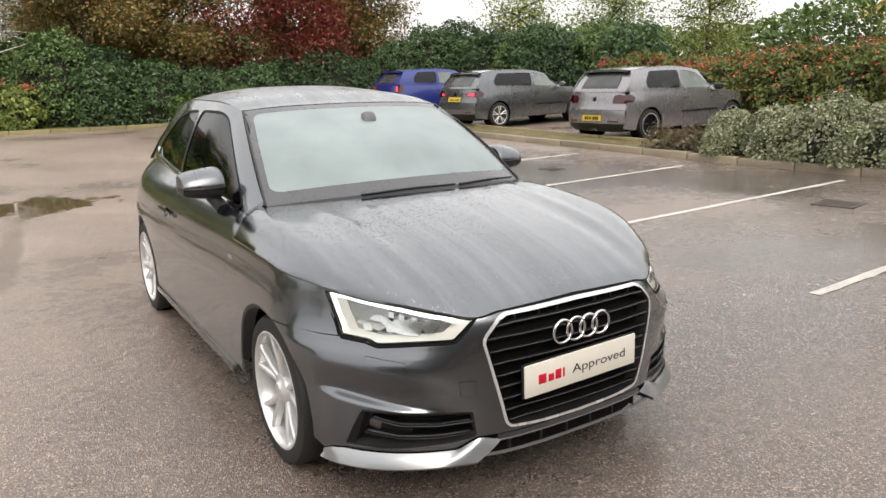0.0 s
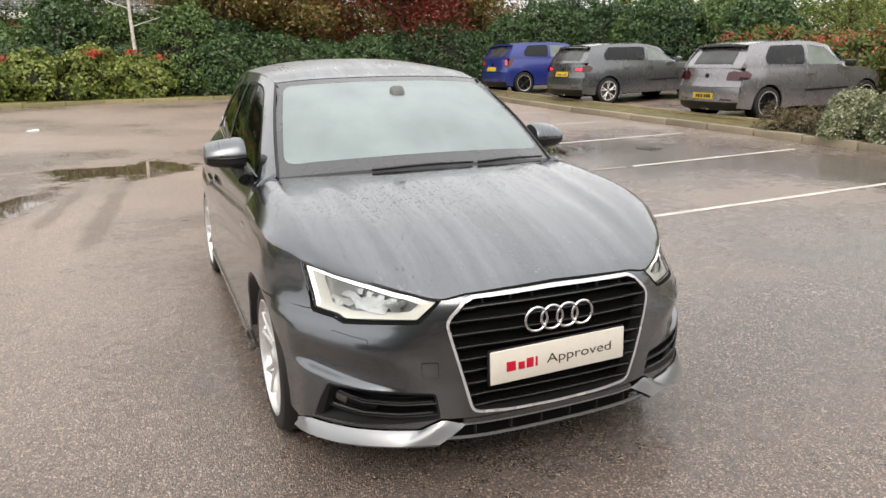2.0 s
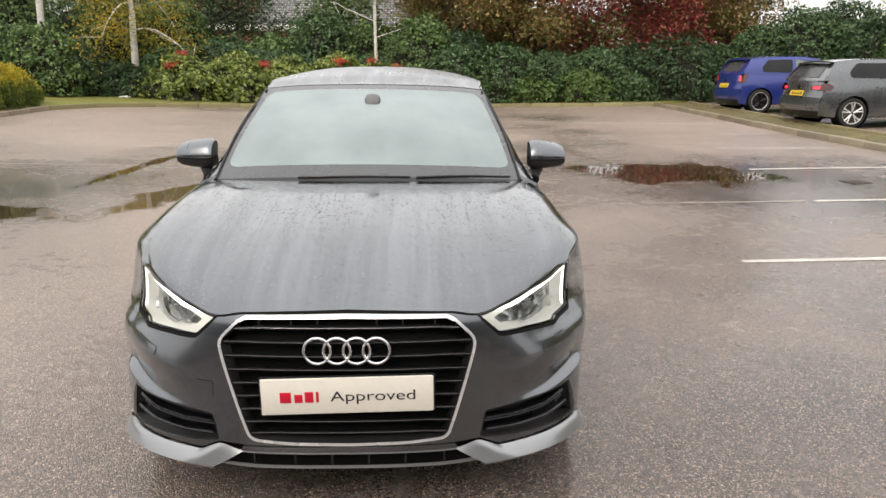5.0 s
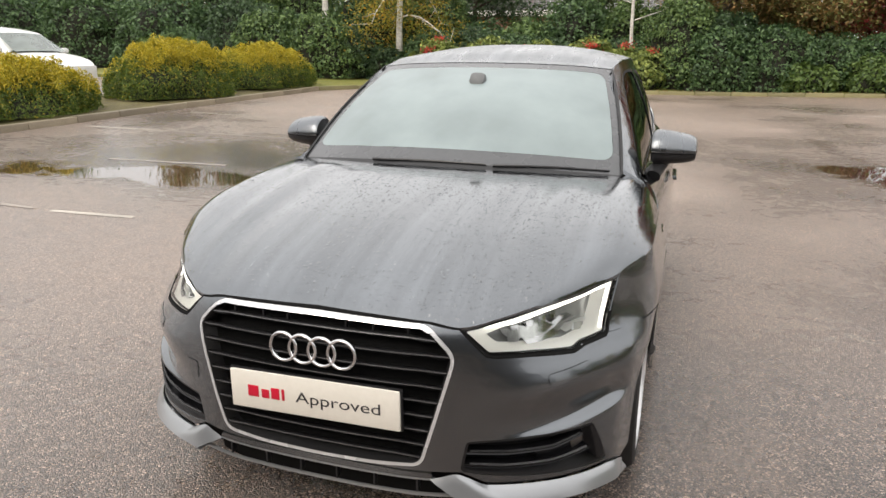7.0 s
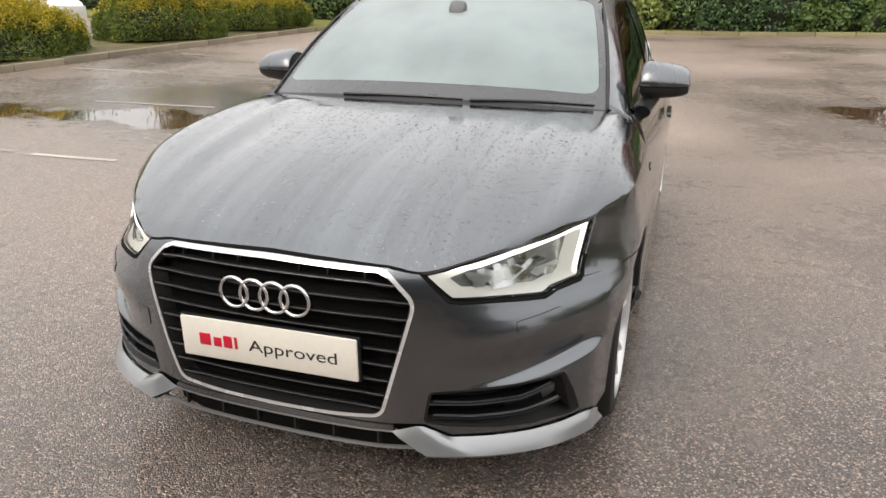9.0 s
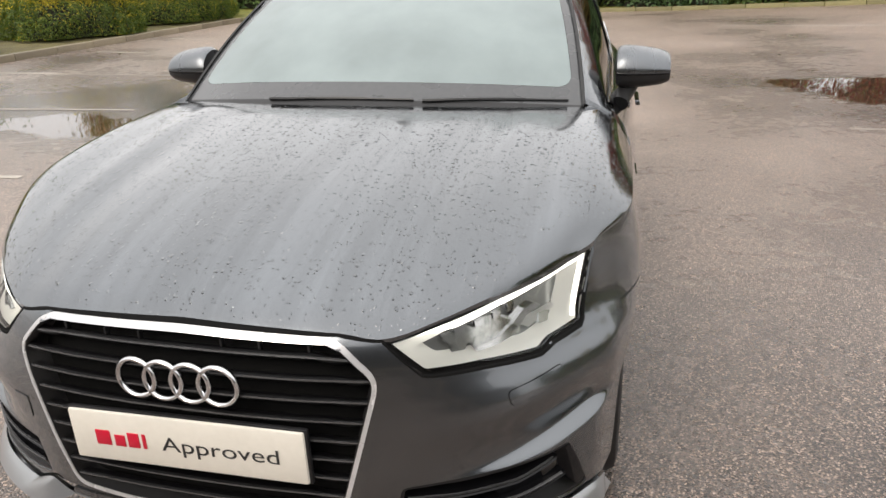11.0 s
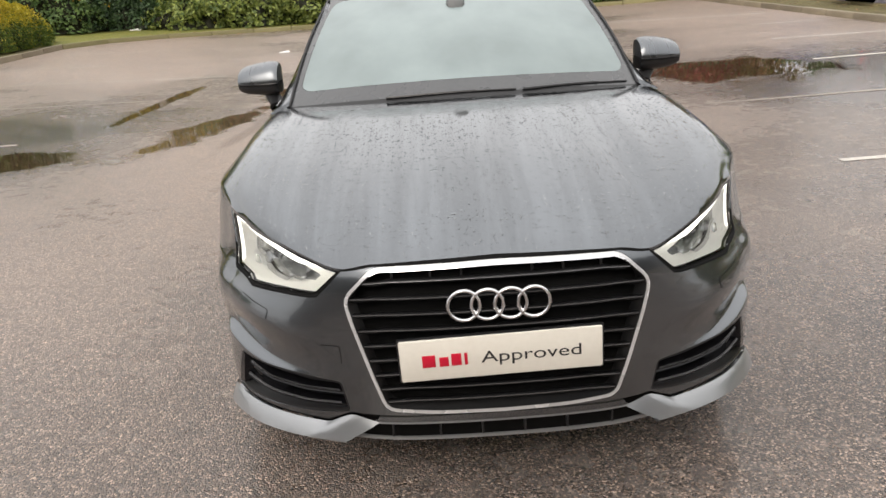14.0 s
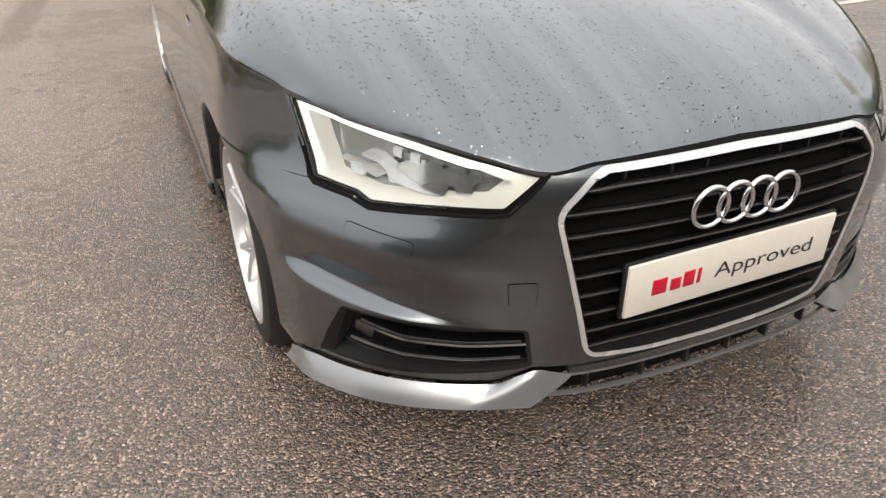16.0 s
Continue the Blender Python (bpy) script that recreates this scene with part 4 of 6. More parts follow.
def blade(side):
    """The splitter blade below a bumper corner: its face looks up and catches the sky."""
    top = [(.335, .281), (.41, .301), (.455, .281), (.485, .264), (.60, .262), (.75, .262), (.88, .260), (.94, .246), (.985, .224)]
    t = even(top, 40)
    b = even([(.425, .228), (.55, .222), (.75, .216), (.88, .214), (.95, .212), (.985, .212)], 40)
    rows = []
    for k in np.linspace(0, 1, 7):
        s = t[:, 0] * (1 - k) + b[:, 0] * k
        z = t[:, 1] * (1 - k) + b[:, 1] * k
        out = .006 + (.034 * k ** .8) * (1 - smooth((s - .88) / .14))
        rows.append(skin(side * s, z, out))
    g = np.stack(rows, 1)
    under = skin(side * b[:, 0], b[:, 1] - .012, .030)
    back = skin(side * b[:, 0], b[:, 1] - .004, -.04)
    g = np.concatenate([g, under[:, None], back[:, None]], 1)
    return sheet("splitter_blade", g, "paint_blade", car, "pale splitter blade below the bumper corner")


for side in (-1, 1):
    blade(side)
    vent = thing("fog_vent", 0, 0, 0, "", "")
    vent.parent = car
    vpoly = rounded(half(VENT, side)[::side], .012)
    cpart("vent_backing", drape(shrunk(vpoly, -.01), [], body, .03, 0, 0, -.05), "black", vent)
    cpart("vent_rim", drape(shrunk(vpoly, -.0005), [shrunk(vpoly, .006)], body, .03, .06, 0, -.003), "black", vent)
    surface_bar("vent_bar", half([(.43, .362), (.55, .357), (.68, .362), (.775, .385)], side), .010, "gloss_black", vent, -.006, .04)
    surface_bar("vent_bar", half([(.43, .322), (.55, .315), (.68, .318), (.80, .335)], side), .010, "gloss_black", vent, -.004, .04)
    # grey strips again paint the highlight along the vent bars
    surface_bar("vent_edge", half([(.445, .3675), (.55, .3625), (.68, .3675), (.765, .389)], side), .0028, "highlight_grey", vent, -.0045, .006)
    surface_bar("vent_edge", half([(.445, .3275), (.55, .3205), (.68, .3235), (.79, .340)], side), .0028, "highlight_grey", vent, -.0025, .006)
    cpart("vent_upright", drape(rounded(half([(.795, .405), (.822, .40), (.866, .285), (.835, .285)], side)[::side], .008), [], body, .02, .045, 0, .0), "gloss_black", vent)
    fog = cpart("fog_lamp", drape(rounded(half([(.635, .352), (.79, .372), (.795, .345), (.76, .325), (.64, .325)], side)[::side], .01), [], body, .02, .02, 0, -.022), "gloss_black", vent, "dark glazed fog lamp")
    cpart("fog_reflector", drape(rounded(half([(.745, .366), (.787, .370), (.79, .348), (.752, .335)], side)[::side], .006), [], body, .015, .004, 0, -.020), "steel", vent)
    wc = rounded(half([(.655, .578), (.80, .592), (.80, .566), (.785, .560), (.66, .549)], side)[::side], .010)
    cpart("cover_gap", drape(shrunk(wc, -.0012), [wc], body, .015, .003, 0, .0008), "underbody")
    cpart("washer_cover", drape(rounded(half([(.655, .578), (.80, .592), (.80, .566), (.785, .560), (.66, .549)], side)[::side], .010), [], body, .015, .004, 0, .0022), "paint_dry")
    if side < 0:
        wc = rounded(half([(.425, .507), (.48, .507), (.475, .457), (.425, .455)], side)[::side], .006)
        cpart("cover_gap", drape(shrunk(wc, -.0012), [wc], body, .015, .003, 0, .0008), "underbody")
        cpart("towing_cover", drape(rounded(half([(.425, .507), (.48, .507), (.475, .457), (.425, .455)], side)[::side], .006), [], body, .015, .004, 0, .0022), "paint_dry")

    # headlight
    lamp = thing("headlight", 0, 0, 0, "lit headlight with white daytime light band", "")
    lamp.parent = car
    hp = rounded(half(HEADLIGHT, side)[::side], .008, 4)
    cpart("lamp_seal", drape(shrunk(hp, -.001), [shrunk(hp, .0060)], body, .02, .04, 0, -.004), "underbody", lamp)
    surface_bar("lamp_gasket", half([(.411, .7125), (.448, .674), (.487, .6375), (.62, .6305), (.765, .6175), (.802, .6275), (.923, .6325), (.972, .706)], side), .0055, "underbody", lamp, .0014, .012, "black rubber gap below the headlight")
    cpart("lamp_bowl", drape(shrunk(hp, .004), [], body, .02, 0, 0, -.055), "lamp_grey", lamp)
    inner = rounded(half([(.475, .692), (.522, .656), (.64, .648), (.765, .638), (.885, .650), (.930, .700), (.966, .762), (.85, .751), (.67, .733), (.55, .7125)], side)[::side], .008, 4)
    # the white band runs along the top, the outer end and the lower rim
    band = cpart("light_band", drape(shrunk(hp, .0065), [inner], body, .018, .045, 0, -.012), "lamp_soft", lamp, "glowing white lamp border")
    cpart("light_strip", drape(half([(.440, .7105), (.56, .7225), (.67, .7385), (.85, .757), (.985, .7745), (.952, .708), (.915, .650), (.903, .650), (.941, .712), (.966, .762), (.85, .748), (.67, .730), (.56, .7125)], side)[::side], [], body, .02, .004, 0, -.0085), "lamp_glow", lamp, "glowing white daytime strip")
    cpart("main_lens", drape(rounded(half([(.74, .735), (.905, .748), (.885, .690), (.865, .676), (.73, .680)], side)[::side], .02, 5), [], body, .02, .02, 0, -.036), "lamp_grey", lamp)
    cpart("lamp_shelf", drape(rounded(half([(.53, .690), (.66, .697), (.74, .684), (.70, .672), (.56, .670)], side)[::side], .008, 4), [], body, .02, .03, 0, -.024), "reflector", lamp)
    wave = [(.60, .663), (.66, .667), (.715, .684), (.755, .703), (.79, .706), (.815, .696), (.795, .692), (.765, .690), (.735, .674), (.705, .661), (.66, .655), (.61, .654)]
    cpart("lamp_wave", drape(rounded(half(wave, side)[::side], .006, 4), [], body, .015, .022, 0, -.017), "chrome", lamp, "curved chrome step inside the lamp")
    cpart("lamp_lower_shelf", drape(rounded(half([(.74, .672), (.87, .682), (.875, .676), (.77, .658)], side)[::side], .004, 4), [], body, .02, .02, 0, -.026), "bezel", lamp)
    for s0, z0 in ((.55, .664), (.60, .662), (.65, .660), (.70, .660), (.80, .658)):
        cpart("lamp_block", drape(rounded(half([(s0, z0), (s0 + .034, z0 - .002), (s0 + .044, z0 + .017), (s0 + .010, z0 + .019)], side)[::side], .003, 3), [], body, .02, .02, 0, -.022), "reflector", lamp)
    for s0 in (.565, .615, .665, .71):
        cpart("lamp_segment", drape(rounded(half([(s0, .690 + (s0 - .585) * .1), (s0 + .022, .693 + (s0 - .585) * .1), (s0 + .024, .704 + (s0 - .585) * .13), (s0, .701 + (s0 - .585) * .13)], side)[::side], .002, 3), [], body, .02, .01, 0, -.026), "chrome", lamp)
    cpart("lamp_lens", drape(shrunk(hp, .006), [], body, .025, .004, 0, -.001), "lens", lamp)

    # wing, door, rear quarter, sill
    wing = [(.925, .6365)] + [(1.018, .790)] + top_edge(1.03, S_DOOR - .075, 12, EDGE) + [(S_DOOR - .04, .86), (S_DOOR - .015, .88), (S_DOOR, .905)] + [(S_DOOR, SILL + .07), (S_DOOR, SILL)]
    wing += arch(S_F, ARCH_R, low_angle, 111, 40)
    wing = wing[:-1] + [(1.112, .6355)]
    wing.append((.93, .6365))
    wing = [p for i, p in enumerate(wing) if i == 0 or math.hypot(p[0] - wing[i - 1][0], p[1] - wing[i - 1][1]) > .004]
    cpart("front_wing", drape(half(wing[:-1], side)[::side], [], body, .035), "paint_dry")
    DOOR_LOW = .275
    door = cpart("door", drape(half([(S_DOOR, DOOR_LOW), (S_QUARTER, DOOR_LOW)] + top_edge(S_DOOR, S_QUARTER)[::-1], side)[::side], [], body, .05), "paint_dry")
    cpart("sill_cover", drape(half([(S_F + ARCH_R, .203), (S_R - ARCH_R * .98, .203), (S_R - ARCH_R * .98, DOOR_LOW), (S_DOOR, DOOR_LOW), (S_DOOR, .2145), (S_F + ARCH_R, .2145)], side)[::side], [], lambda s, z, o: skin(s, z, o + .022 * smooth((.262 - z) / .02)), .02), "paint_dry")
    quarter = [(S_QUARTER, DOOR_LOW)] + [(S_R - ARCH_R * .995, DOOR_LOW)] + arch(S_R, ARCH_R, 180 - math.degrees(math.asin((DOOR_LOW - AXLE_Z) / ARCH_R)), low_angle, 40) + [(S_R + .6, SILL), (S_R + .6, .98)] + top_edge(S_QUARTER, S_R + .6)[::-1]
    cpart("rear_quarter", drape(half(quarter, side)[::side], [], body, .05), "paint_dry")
    cpart("door_handle", drape(rounded(half([(S_QUARTER - .24, .775), (S_QUARTER - .03, .785), (S_QUARTER - .03, .81), (S_QUARTER - .24, .80)], side)[::side], .01, 4), [], body, .03, .02, 0, .035), "paint", door, "painted grip handle")
    cpart("handle_recess", drape(rounded(half([(S_QUARTER - .22, .765), (S_QUARTER - .06, .772), (S_QUARTER - .06, .82), (S_QUARTER - .22, .812)], side)[::side], .02, 4), [], body, .03, 0, 0, .002), "chrome", door)
    cpart("wing_badge", drape(half([(S_DOOR - .095, .758), (S_DOOR - .04, .760), (S_DOOR - .04, .778), (S_DOOR - .095, .776)], side)[::side], [], body, .02, .003, 0, .003), "chrome", label="small chrome badge")
    cpart("arch_lip", drape(half(arch(S_F, ARCH_R + .001, 4, 176, 50) + arch(S_F, ARCH_R - .010, 176, 4, 50), side)[::side], [], body, .03, .05, 0, -.004), "black")
    cpart("arch_lip", drape(half(arch(S_R, ARCH_R + .001, 0, 180, 50) + arch(S_R, ARCH_R - .010, 180, 0, 50), side)[::side], [], body, .03, .05, 0, -.004), "black")
    for axle in (AXLE_F, AXLE_R):
        v, f = lathe([(ARCH_R + .004, .0), (ARCH_R + .004, -.26), (.05, -.27)], 40)
        f = [q for q in f if min(v[i][2] for i in q) > -.03]
        used = sorted({i for q in f for i in q})
        at = {i: k for k, i in enumerate(used)}
        v, f = [v[i] for i in used], [tuple(at[i] for i in q) for q in f]
        cpart("wheel_well", ([(side * (.83 + a), axle + b, AXLE_Z + c) for a, b, c in v], f), "underbody")

rear = [(S_R + .6, SILL + .02), (S_END - .001, SILL + .02), (S_END - .001, .99), (S_R + .6, .985)]
for side in (-1, 1):
    cpart("rear_panel", drape(half(rear, side)[::side], [], body, .06), "paint")
part("floor_pan", box(1.36, 3.5, .06, (0, 2.0, .22), .02), "underbody", car)
part("bulkhead", box(1.30, .05, .55, (0, .55, .45), .01), "underbody", car)
part("crossmember", box(1.1, .25, .12, (0, .3, .22), .02), "underbody", car)

# bonnet
NB = 41
lead = np.array([skin(s, float(EDGE(abs(s))) + .0015, 0) for s in np.linspace(-1.015, 1.015, 81)])
edge_s = np.linspace(1.015, S_DOOR - .07, NB)
edge_l = np.array([skin(-s, float(EDGE(s)) + .0015, 0) for s in edge_s])
edge_r = np.array([skin(s, float(EDGE(s)) + .0015, 0) for s in edge_s])
COWL = [(-.83, 1.22, .84), (-.806, 1.232, .893), (-.782, 1.238, .927), (-.745, 1.235, .948), (-.70, 1.217, .959), (-.45, 1.12, .975), (-.2, 1.065, .983), (0, 1.05, .986)]
COWL[0] = tuple(edge_l[-1])
cowl = even(spline(COWL + [(-x, y, z) for x, y, z in COWL[-2::-1]], 16), 81)
bon = coons(lead, cowl, edge_l, edge_r)
aa, bb = np.linspace(-1, 1, 81)[:, None], np.linspace(0, 1, NB)[None, :]
bon[..., 2] += BULGE * (bb ** .66 - bb) * (1 - np.abs(aa) ** 5)
bon[..., 2] += .014 * np.sin(np.pi * bb) * np.exp(-((np.abs(aa) - .82) / .15) ** 2)
# two soft creases that run back from the grille's corners
bon[..., 2] += .007 * np.exp(-((np.abs(aa) - (.46 + .12 * bb)) / .05) ** 2) * np.sin(np.pi * bb) ** .6
sheet("bonnet", bon, "paint", car, "wet grey bonnet beaded with rain", .012)
for side in (-1, 1):
    # the wing's shoulder between the bonnet's corner, the door and the pillar
    inner_line = even([(side * -x, y + .003, z - .001) for x, y, z in [tuple(q) for q in COWL[:5]]], 14)
    outer_line = even([tuple(skin(side * S_DOOR, z, -.001)) for z in (.872, .885, .905, .93)] + [(side * .758, 1.27, .952), (side * .702, 1.226, .962)], 14)
    mid_line = (inner_line + outer_line) / 2 + np.array([side * .0005, 0, .001])
    g = np.stack([inner_line, mid_line, outer_line], 1)
    sheet("wing_shoulder", g, "paint", car, "", .006)
part("engine_cover", box(1.2, .7, .04, (0, .75, .66), .02), "underbody", car)

# windscreen with a dark border, pillars, roof
TOPC = [(-.560, 1.845, 1.350), (-.36, 1.795, 1.366), (0, 1.775, 1.373)]
screen_top = even(spline(TOPC + [(-x, y, z) for x, y, z in TOPC[-2::-1]], 16), 61)
BOTC = [(-.690, 1.225, .962), (-.45, 1.125, .982), (-.2, 1.07, .993), (0, 1.055, .996)]
screen_low = even(spline(BOTC + [(-x, y, z) for x, y, z in BOTC[-2::-1]], 16), 61)
NV = 31
k = np.linspace(0, 1, NV)[:, None]
side_l = screen_low[0] * (1 - k) + screen_top[0] * k + np.array([-.012, -.02, .012]) * np.sin(np.pi * k)
side_r = side_l * np.array([-1, 1, 1])
scr = coons(screen_low, screen_top, side_l, side_r)
kk = np.linspace(0, 1, NV)[None, :, None]
scr = scr + np.array([0, -.02, .022]) * np.sin(np.pi * kk) * (1 - np.linspace(-1, 1, 61)[:, None, None] ** 2) * .6


def screen_at(u, v, out):
    """The windscreen at u across (-1 to 1), v up (0 to 1)."""
    iu, iv = np.clip((np.asarray(u) + 1) / 2 * 60, 0, 59.999), np.clip(np.asarray(v) * (NV - 1), 0, NV - 1.001)
    a, b = iu.astype(int), iv.astype(int)
    fu, fv = (iu - a)[:, None], (iv - b)[:, None]
    q = scr[a, b] * (1 - fu) * (1 - fv) + scr[a + 1, b] * fu * (1 - fv) + scr[a, b + 1] * (1 - fu) * fv + scr[a + 1, b + 1] * fu * fv
    return q + np.array([0, -.52, .85]) * out


clear = rounded([(-.955, .105), (.955, .105), (.935, .94), (-.935, .94)], .09, 8)
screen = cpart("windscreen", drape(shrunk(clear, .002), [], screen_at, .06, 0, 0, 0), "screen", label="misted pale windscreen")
cpart("screen_border", drape([(-1, 0), (1, 0), (1, 1), (-1, 1)], [clear], screen_at, .05, .004, 0, .0005), "frit", screen, "dark printed screen border")
cpart("cowl_panel", drape([(-1, -.001), (1, -.001), (1, .03), (-1, .03)], [], lambda u, v, o: screen_at(u, v, o) + np.array([0, -.02, -.008]), .05, .03, 0, -.004), "black")
for side in (-1, 1):
    g = np.stack([side_l * np.array([-side, 1, 1]) + np.array([side * o, dy, dz]) for o, dy, dz in ((-.004, -.006, .006), (.004, -.006, .007), (.006, .004, .002), (.004, .01, -.01))], 1)
    sheet("screen_seal", g, "black", screen)
    # cabin mirror is shared; wipers lie at the foot of the screen

RAIL = ease([1.22, 1.5, 1.845, 2.2, 2.7, 3.2, 3.6, 3.8], [.700, .633, .566, .575, .57, .552, .52, .50])
RAIL_Z = ease([1.22, 1.5, 1.845, 2.2, 2.7, 3.2, 3.6, 3.8], [.966, 1.150, 1.350, 1.395, 1.402, 1.355, 1.25, 1.15])
ROOF_Z = ease([1.775, 2.1, 2.5, 3.0, 3.4, 3.62], [1.373, 1.440, 1.470, 1.458, 1.395, 1.315])


def greenhouse(y, z, out, side=1):
    """The side of the cabin above the waistline."""
    y, z = np.asarray(y, float), np.asarray(z, float)
    s = np.interp(y, PLAN[40:-60, 1], ARC[40:-60])
    zb = S_TOP(s)
    base = skin(s, zb)[..., 0]
    f = np.clip((z - zb) / np.maximum(RAIL_Z(y) - zb, .02), 0, 1.1)
    x = base * (1 - f) + RAIL(y) * f + .018 * np.sin(np.pi * np.clip(f, 0, 1)) * smooth((RAIL_Z(y) - zb) / .3)
    return np.stack([side * (x + out * .93), y, z + out * .35], -1)


yy = np.linspace(1.235, 3.78, 50)
waist = [(float(y), float(S_TOP(np.interp(y, PLAN[40:-60, 1], ARC[40:-60]))) + .001) for y in np.linspace(1.235, 3.62, 40)]
rail = [(float(y), float(RAIL_Z(y))) for y in np.linspace(3.66, 1.245, 50)]
cabin_side = waist + rail
door_glass = [(1.335, .954), (1.46, 1.02), (1.80, 1.215), (1.965, 1.315), (2.10, 1.340), (2.455, 1.342), (2.52, .985), (1.9, .968)]
quarter_glass = [(2.495, 1.340), (2.75, 1.333), (2.98, 1.29), (3.25, 1.16), (3.36, 1.075), (3.28, 1.035), (2.565, .988)]
for side in (-1, 1):
    fn = functools.partial(greenhouse, side=side)

    def lay(u, v, out, fn=fn):
        return fn(u, v, out)
    dg, qg = rounded(door_glass, .06, 7), rounded(quarter_glass, .07, 7)
    cpart("window_surround", drape(cabin_side, [shrunk(dg, -.008), shrunk(qg, -.008)], lay, .05, .02, 0), "paint", label="painted roof pillars and window surround")
    frame_ob = cpart("window_seal", drape(shrunk(dg, -.008), [shrunk(dg, .004)], lay, .05, .02, 0, -.002), "grille_black")
    cpart("window_seal", drape(shrunk(qg, -.008), [shrunk(qg, .004)], lay, .05, .02, 0, -.002), "grille_black")
    cpart("side_window", drape(shrunk(dg, .003), [], lay, .06, .004, 0, -.006), "pane", label="dark reflecting side window")
    cpart("quarter_window", drape(shrunk(qg, .003), [], lay, .06, .004, 0, -.006), "pane", label="dark reflecting quarter window")
    trim = [(float(y), float(z)) for y, z in even([(1.32, .948), (1.9, .962), (2.54, .980), (3.28, 1.028), (3.385, 1.080)], 30)]
    p = np.array(trim)
    g = np.stack([lay(p[:, 0], p[:, 1] + dz, o) for dz, o in ((.010, -.004), (.010, .006), (0, .009), (-.008, .006), (-.008, -.004))], 1)
    sheet("waist_trim", g, "chrome", car, "bright trim strip under the windows")

rows = []
ry = np.concatenate([[0], np.linspace(.02, 1, 30)])
front_edge, rail_end = screen_top, 3.62
grid = []
for i, u in enumerate(np.linspace(-1, 1, 61)):
    line = []
    for q in ry:
        y0 = front_edge[i][1] + .008
        y = y0 + (rail_end - y0) * q
        w = float(RAIL(y)) + .002
        x = front_edge[i][0] * (1 - smooth(np.array(q / .12))) + u * w * smooth(np.array(q / .12))
        zc, zr = float(ROOF_Z(y)), float(RAIL_Z(y)) + .002
        z = zr + (zc - zr) * (1 - abs(u) ** 2.6)
        zf = front_edge[i][2] + .004
        z = zf * (1 - smooth(np.array(q / .10))) + z * smooth(np.array(q / .10))
        line.append((float(x), y, float(z)))
    grid.append(line)
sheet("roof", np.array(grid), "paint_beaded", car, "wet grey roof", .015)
back = np.stack([np.stack([np.linspace(-1, 1, 21) * w, np.full(21, y) - .05 * np.linspace(-1, 1, 21) ** 2, np.full(21, z)], 1) for w, y, z in ((.52, 3.625, 1.275), (.60, 3.76, 1.12), (.66, 3.84, .99))], 1)
sheet("rear_window", back, "pane", car, "", .01)
sheet("tailgate_spoiler", np.stack([np.stack([np.linspace(-1, 1, 21) * .53, np.full(21, y), z - .03 * np.linspace(-1, 1, 21) ** 2], 1) for y, z in ((3.60, 1.305), (3.70, 1.292), (3.70, 1.278), (3.60, 1.275))], 1), "paint", car)

# wipers
for a, b, lift in (((-.42, .000), (.26, .010), .008), ((.30, .002), (.93, .030), .008)):
    u = np.linspace(a[0], b[0], 24)
    v = np.linspace(a[1], b[1], 24) + .006 * np.sin(np.linspace(0, np.pi, 24))
    arm = thing("wiper", 0, 0, 0, "black windscreen wiper at rest", "")
    arm.parent = car
    cpart("wiper_blade", tube(screen_at(u[8:], v[8:] - .006, lift - .004), .004, 6), "black", arm)
    cpart("wiper_arm", tube(screen_at(u[:17], v[:17] - .004, lift - .003), np.linspace(.006, .004, 17), 6), "black", arm)

# door mirrors
for side in (-1, 1):
    mirror = thing("door_mirror", 0, 0, 0, "", "")
    mirror.parent = car

    def shell(loop):
        """A housing drawn through a section (y, z), tapering towards its outer end."""
        g = []
        for u in np.linspace(0, 1, 25):
            end = (1 - abs(2 * u - 1) ** 5) ** .2
            g.append([(side * (.772 + .192 * u), 1.575 + y * (.72 + .28 * end) * (end > 0) + .034 * u ** 2, 1.036 + z * 1.3 * end * (1 - .30 * u ** 1.6) - .004 * u) for y, z in loop])
        return np.array(g)
    cap = spline([(.052, -.002), (.056, .030), (.045, .056), (.0, .063), (-.045, .052), (-.072, .033), (-.086, .008), (-.087, -.006)], 4)
    cover = spline([(-.085, -.010), (-.080, -.030), (-.055, -.046), (0, -.051), (.045, -.046), (.052, -.006)], 4)
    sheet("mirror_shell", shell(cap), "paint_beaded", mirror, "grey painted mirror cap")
    sheet("mirror_lower_cover", shell(cover), "black", mirror, "black lower mirror cover")
    sheet("mirror_indicator", shell([(-.0865, -.004), (-.0885, -.007), (-.0870, -.011)]), "gloss_black", mirror)
    foot = [(side * .795, 1.50, .925), (side * .80, 1.53, .945), (side * .825, 1.555, .975), (side * .838, 1.565, 1.0)]
    v, f = tube(foot, (.032, .032, .028, .026), 10)
    cpart("mirror_foot", (v, f), "black", mirror)
    part("mirror_glass", box(.155, .004, .08, (side * .866, 1.628, 1.040), .0015), "chrome", mirror)

# wheels


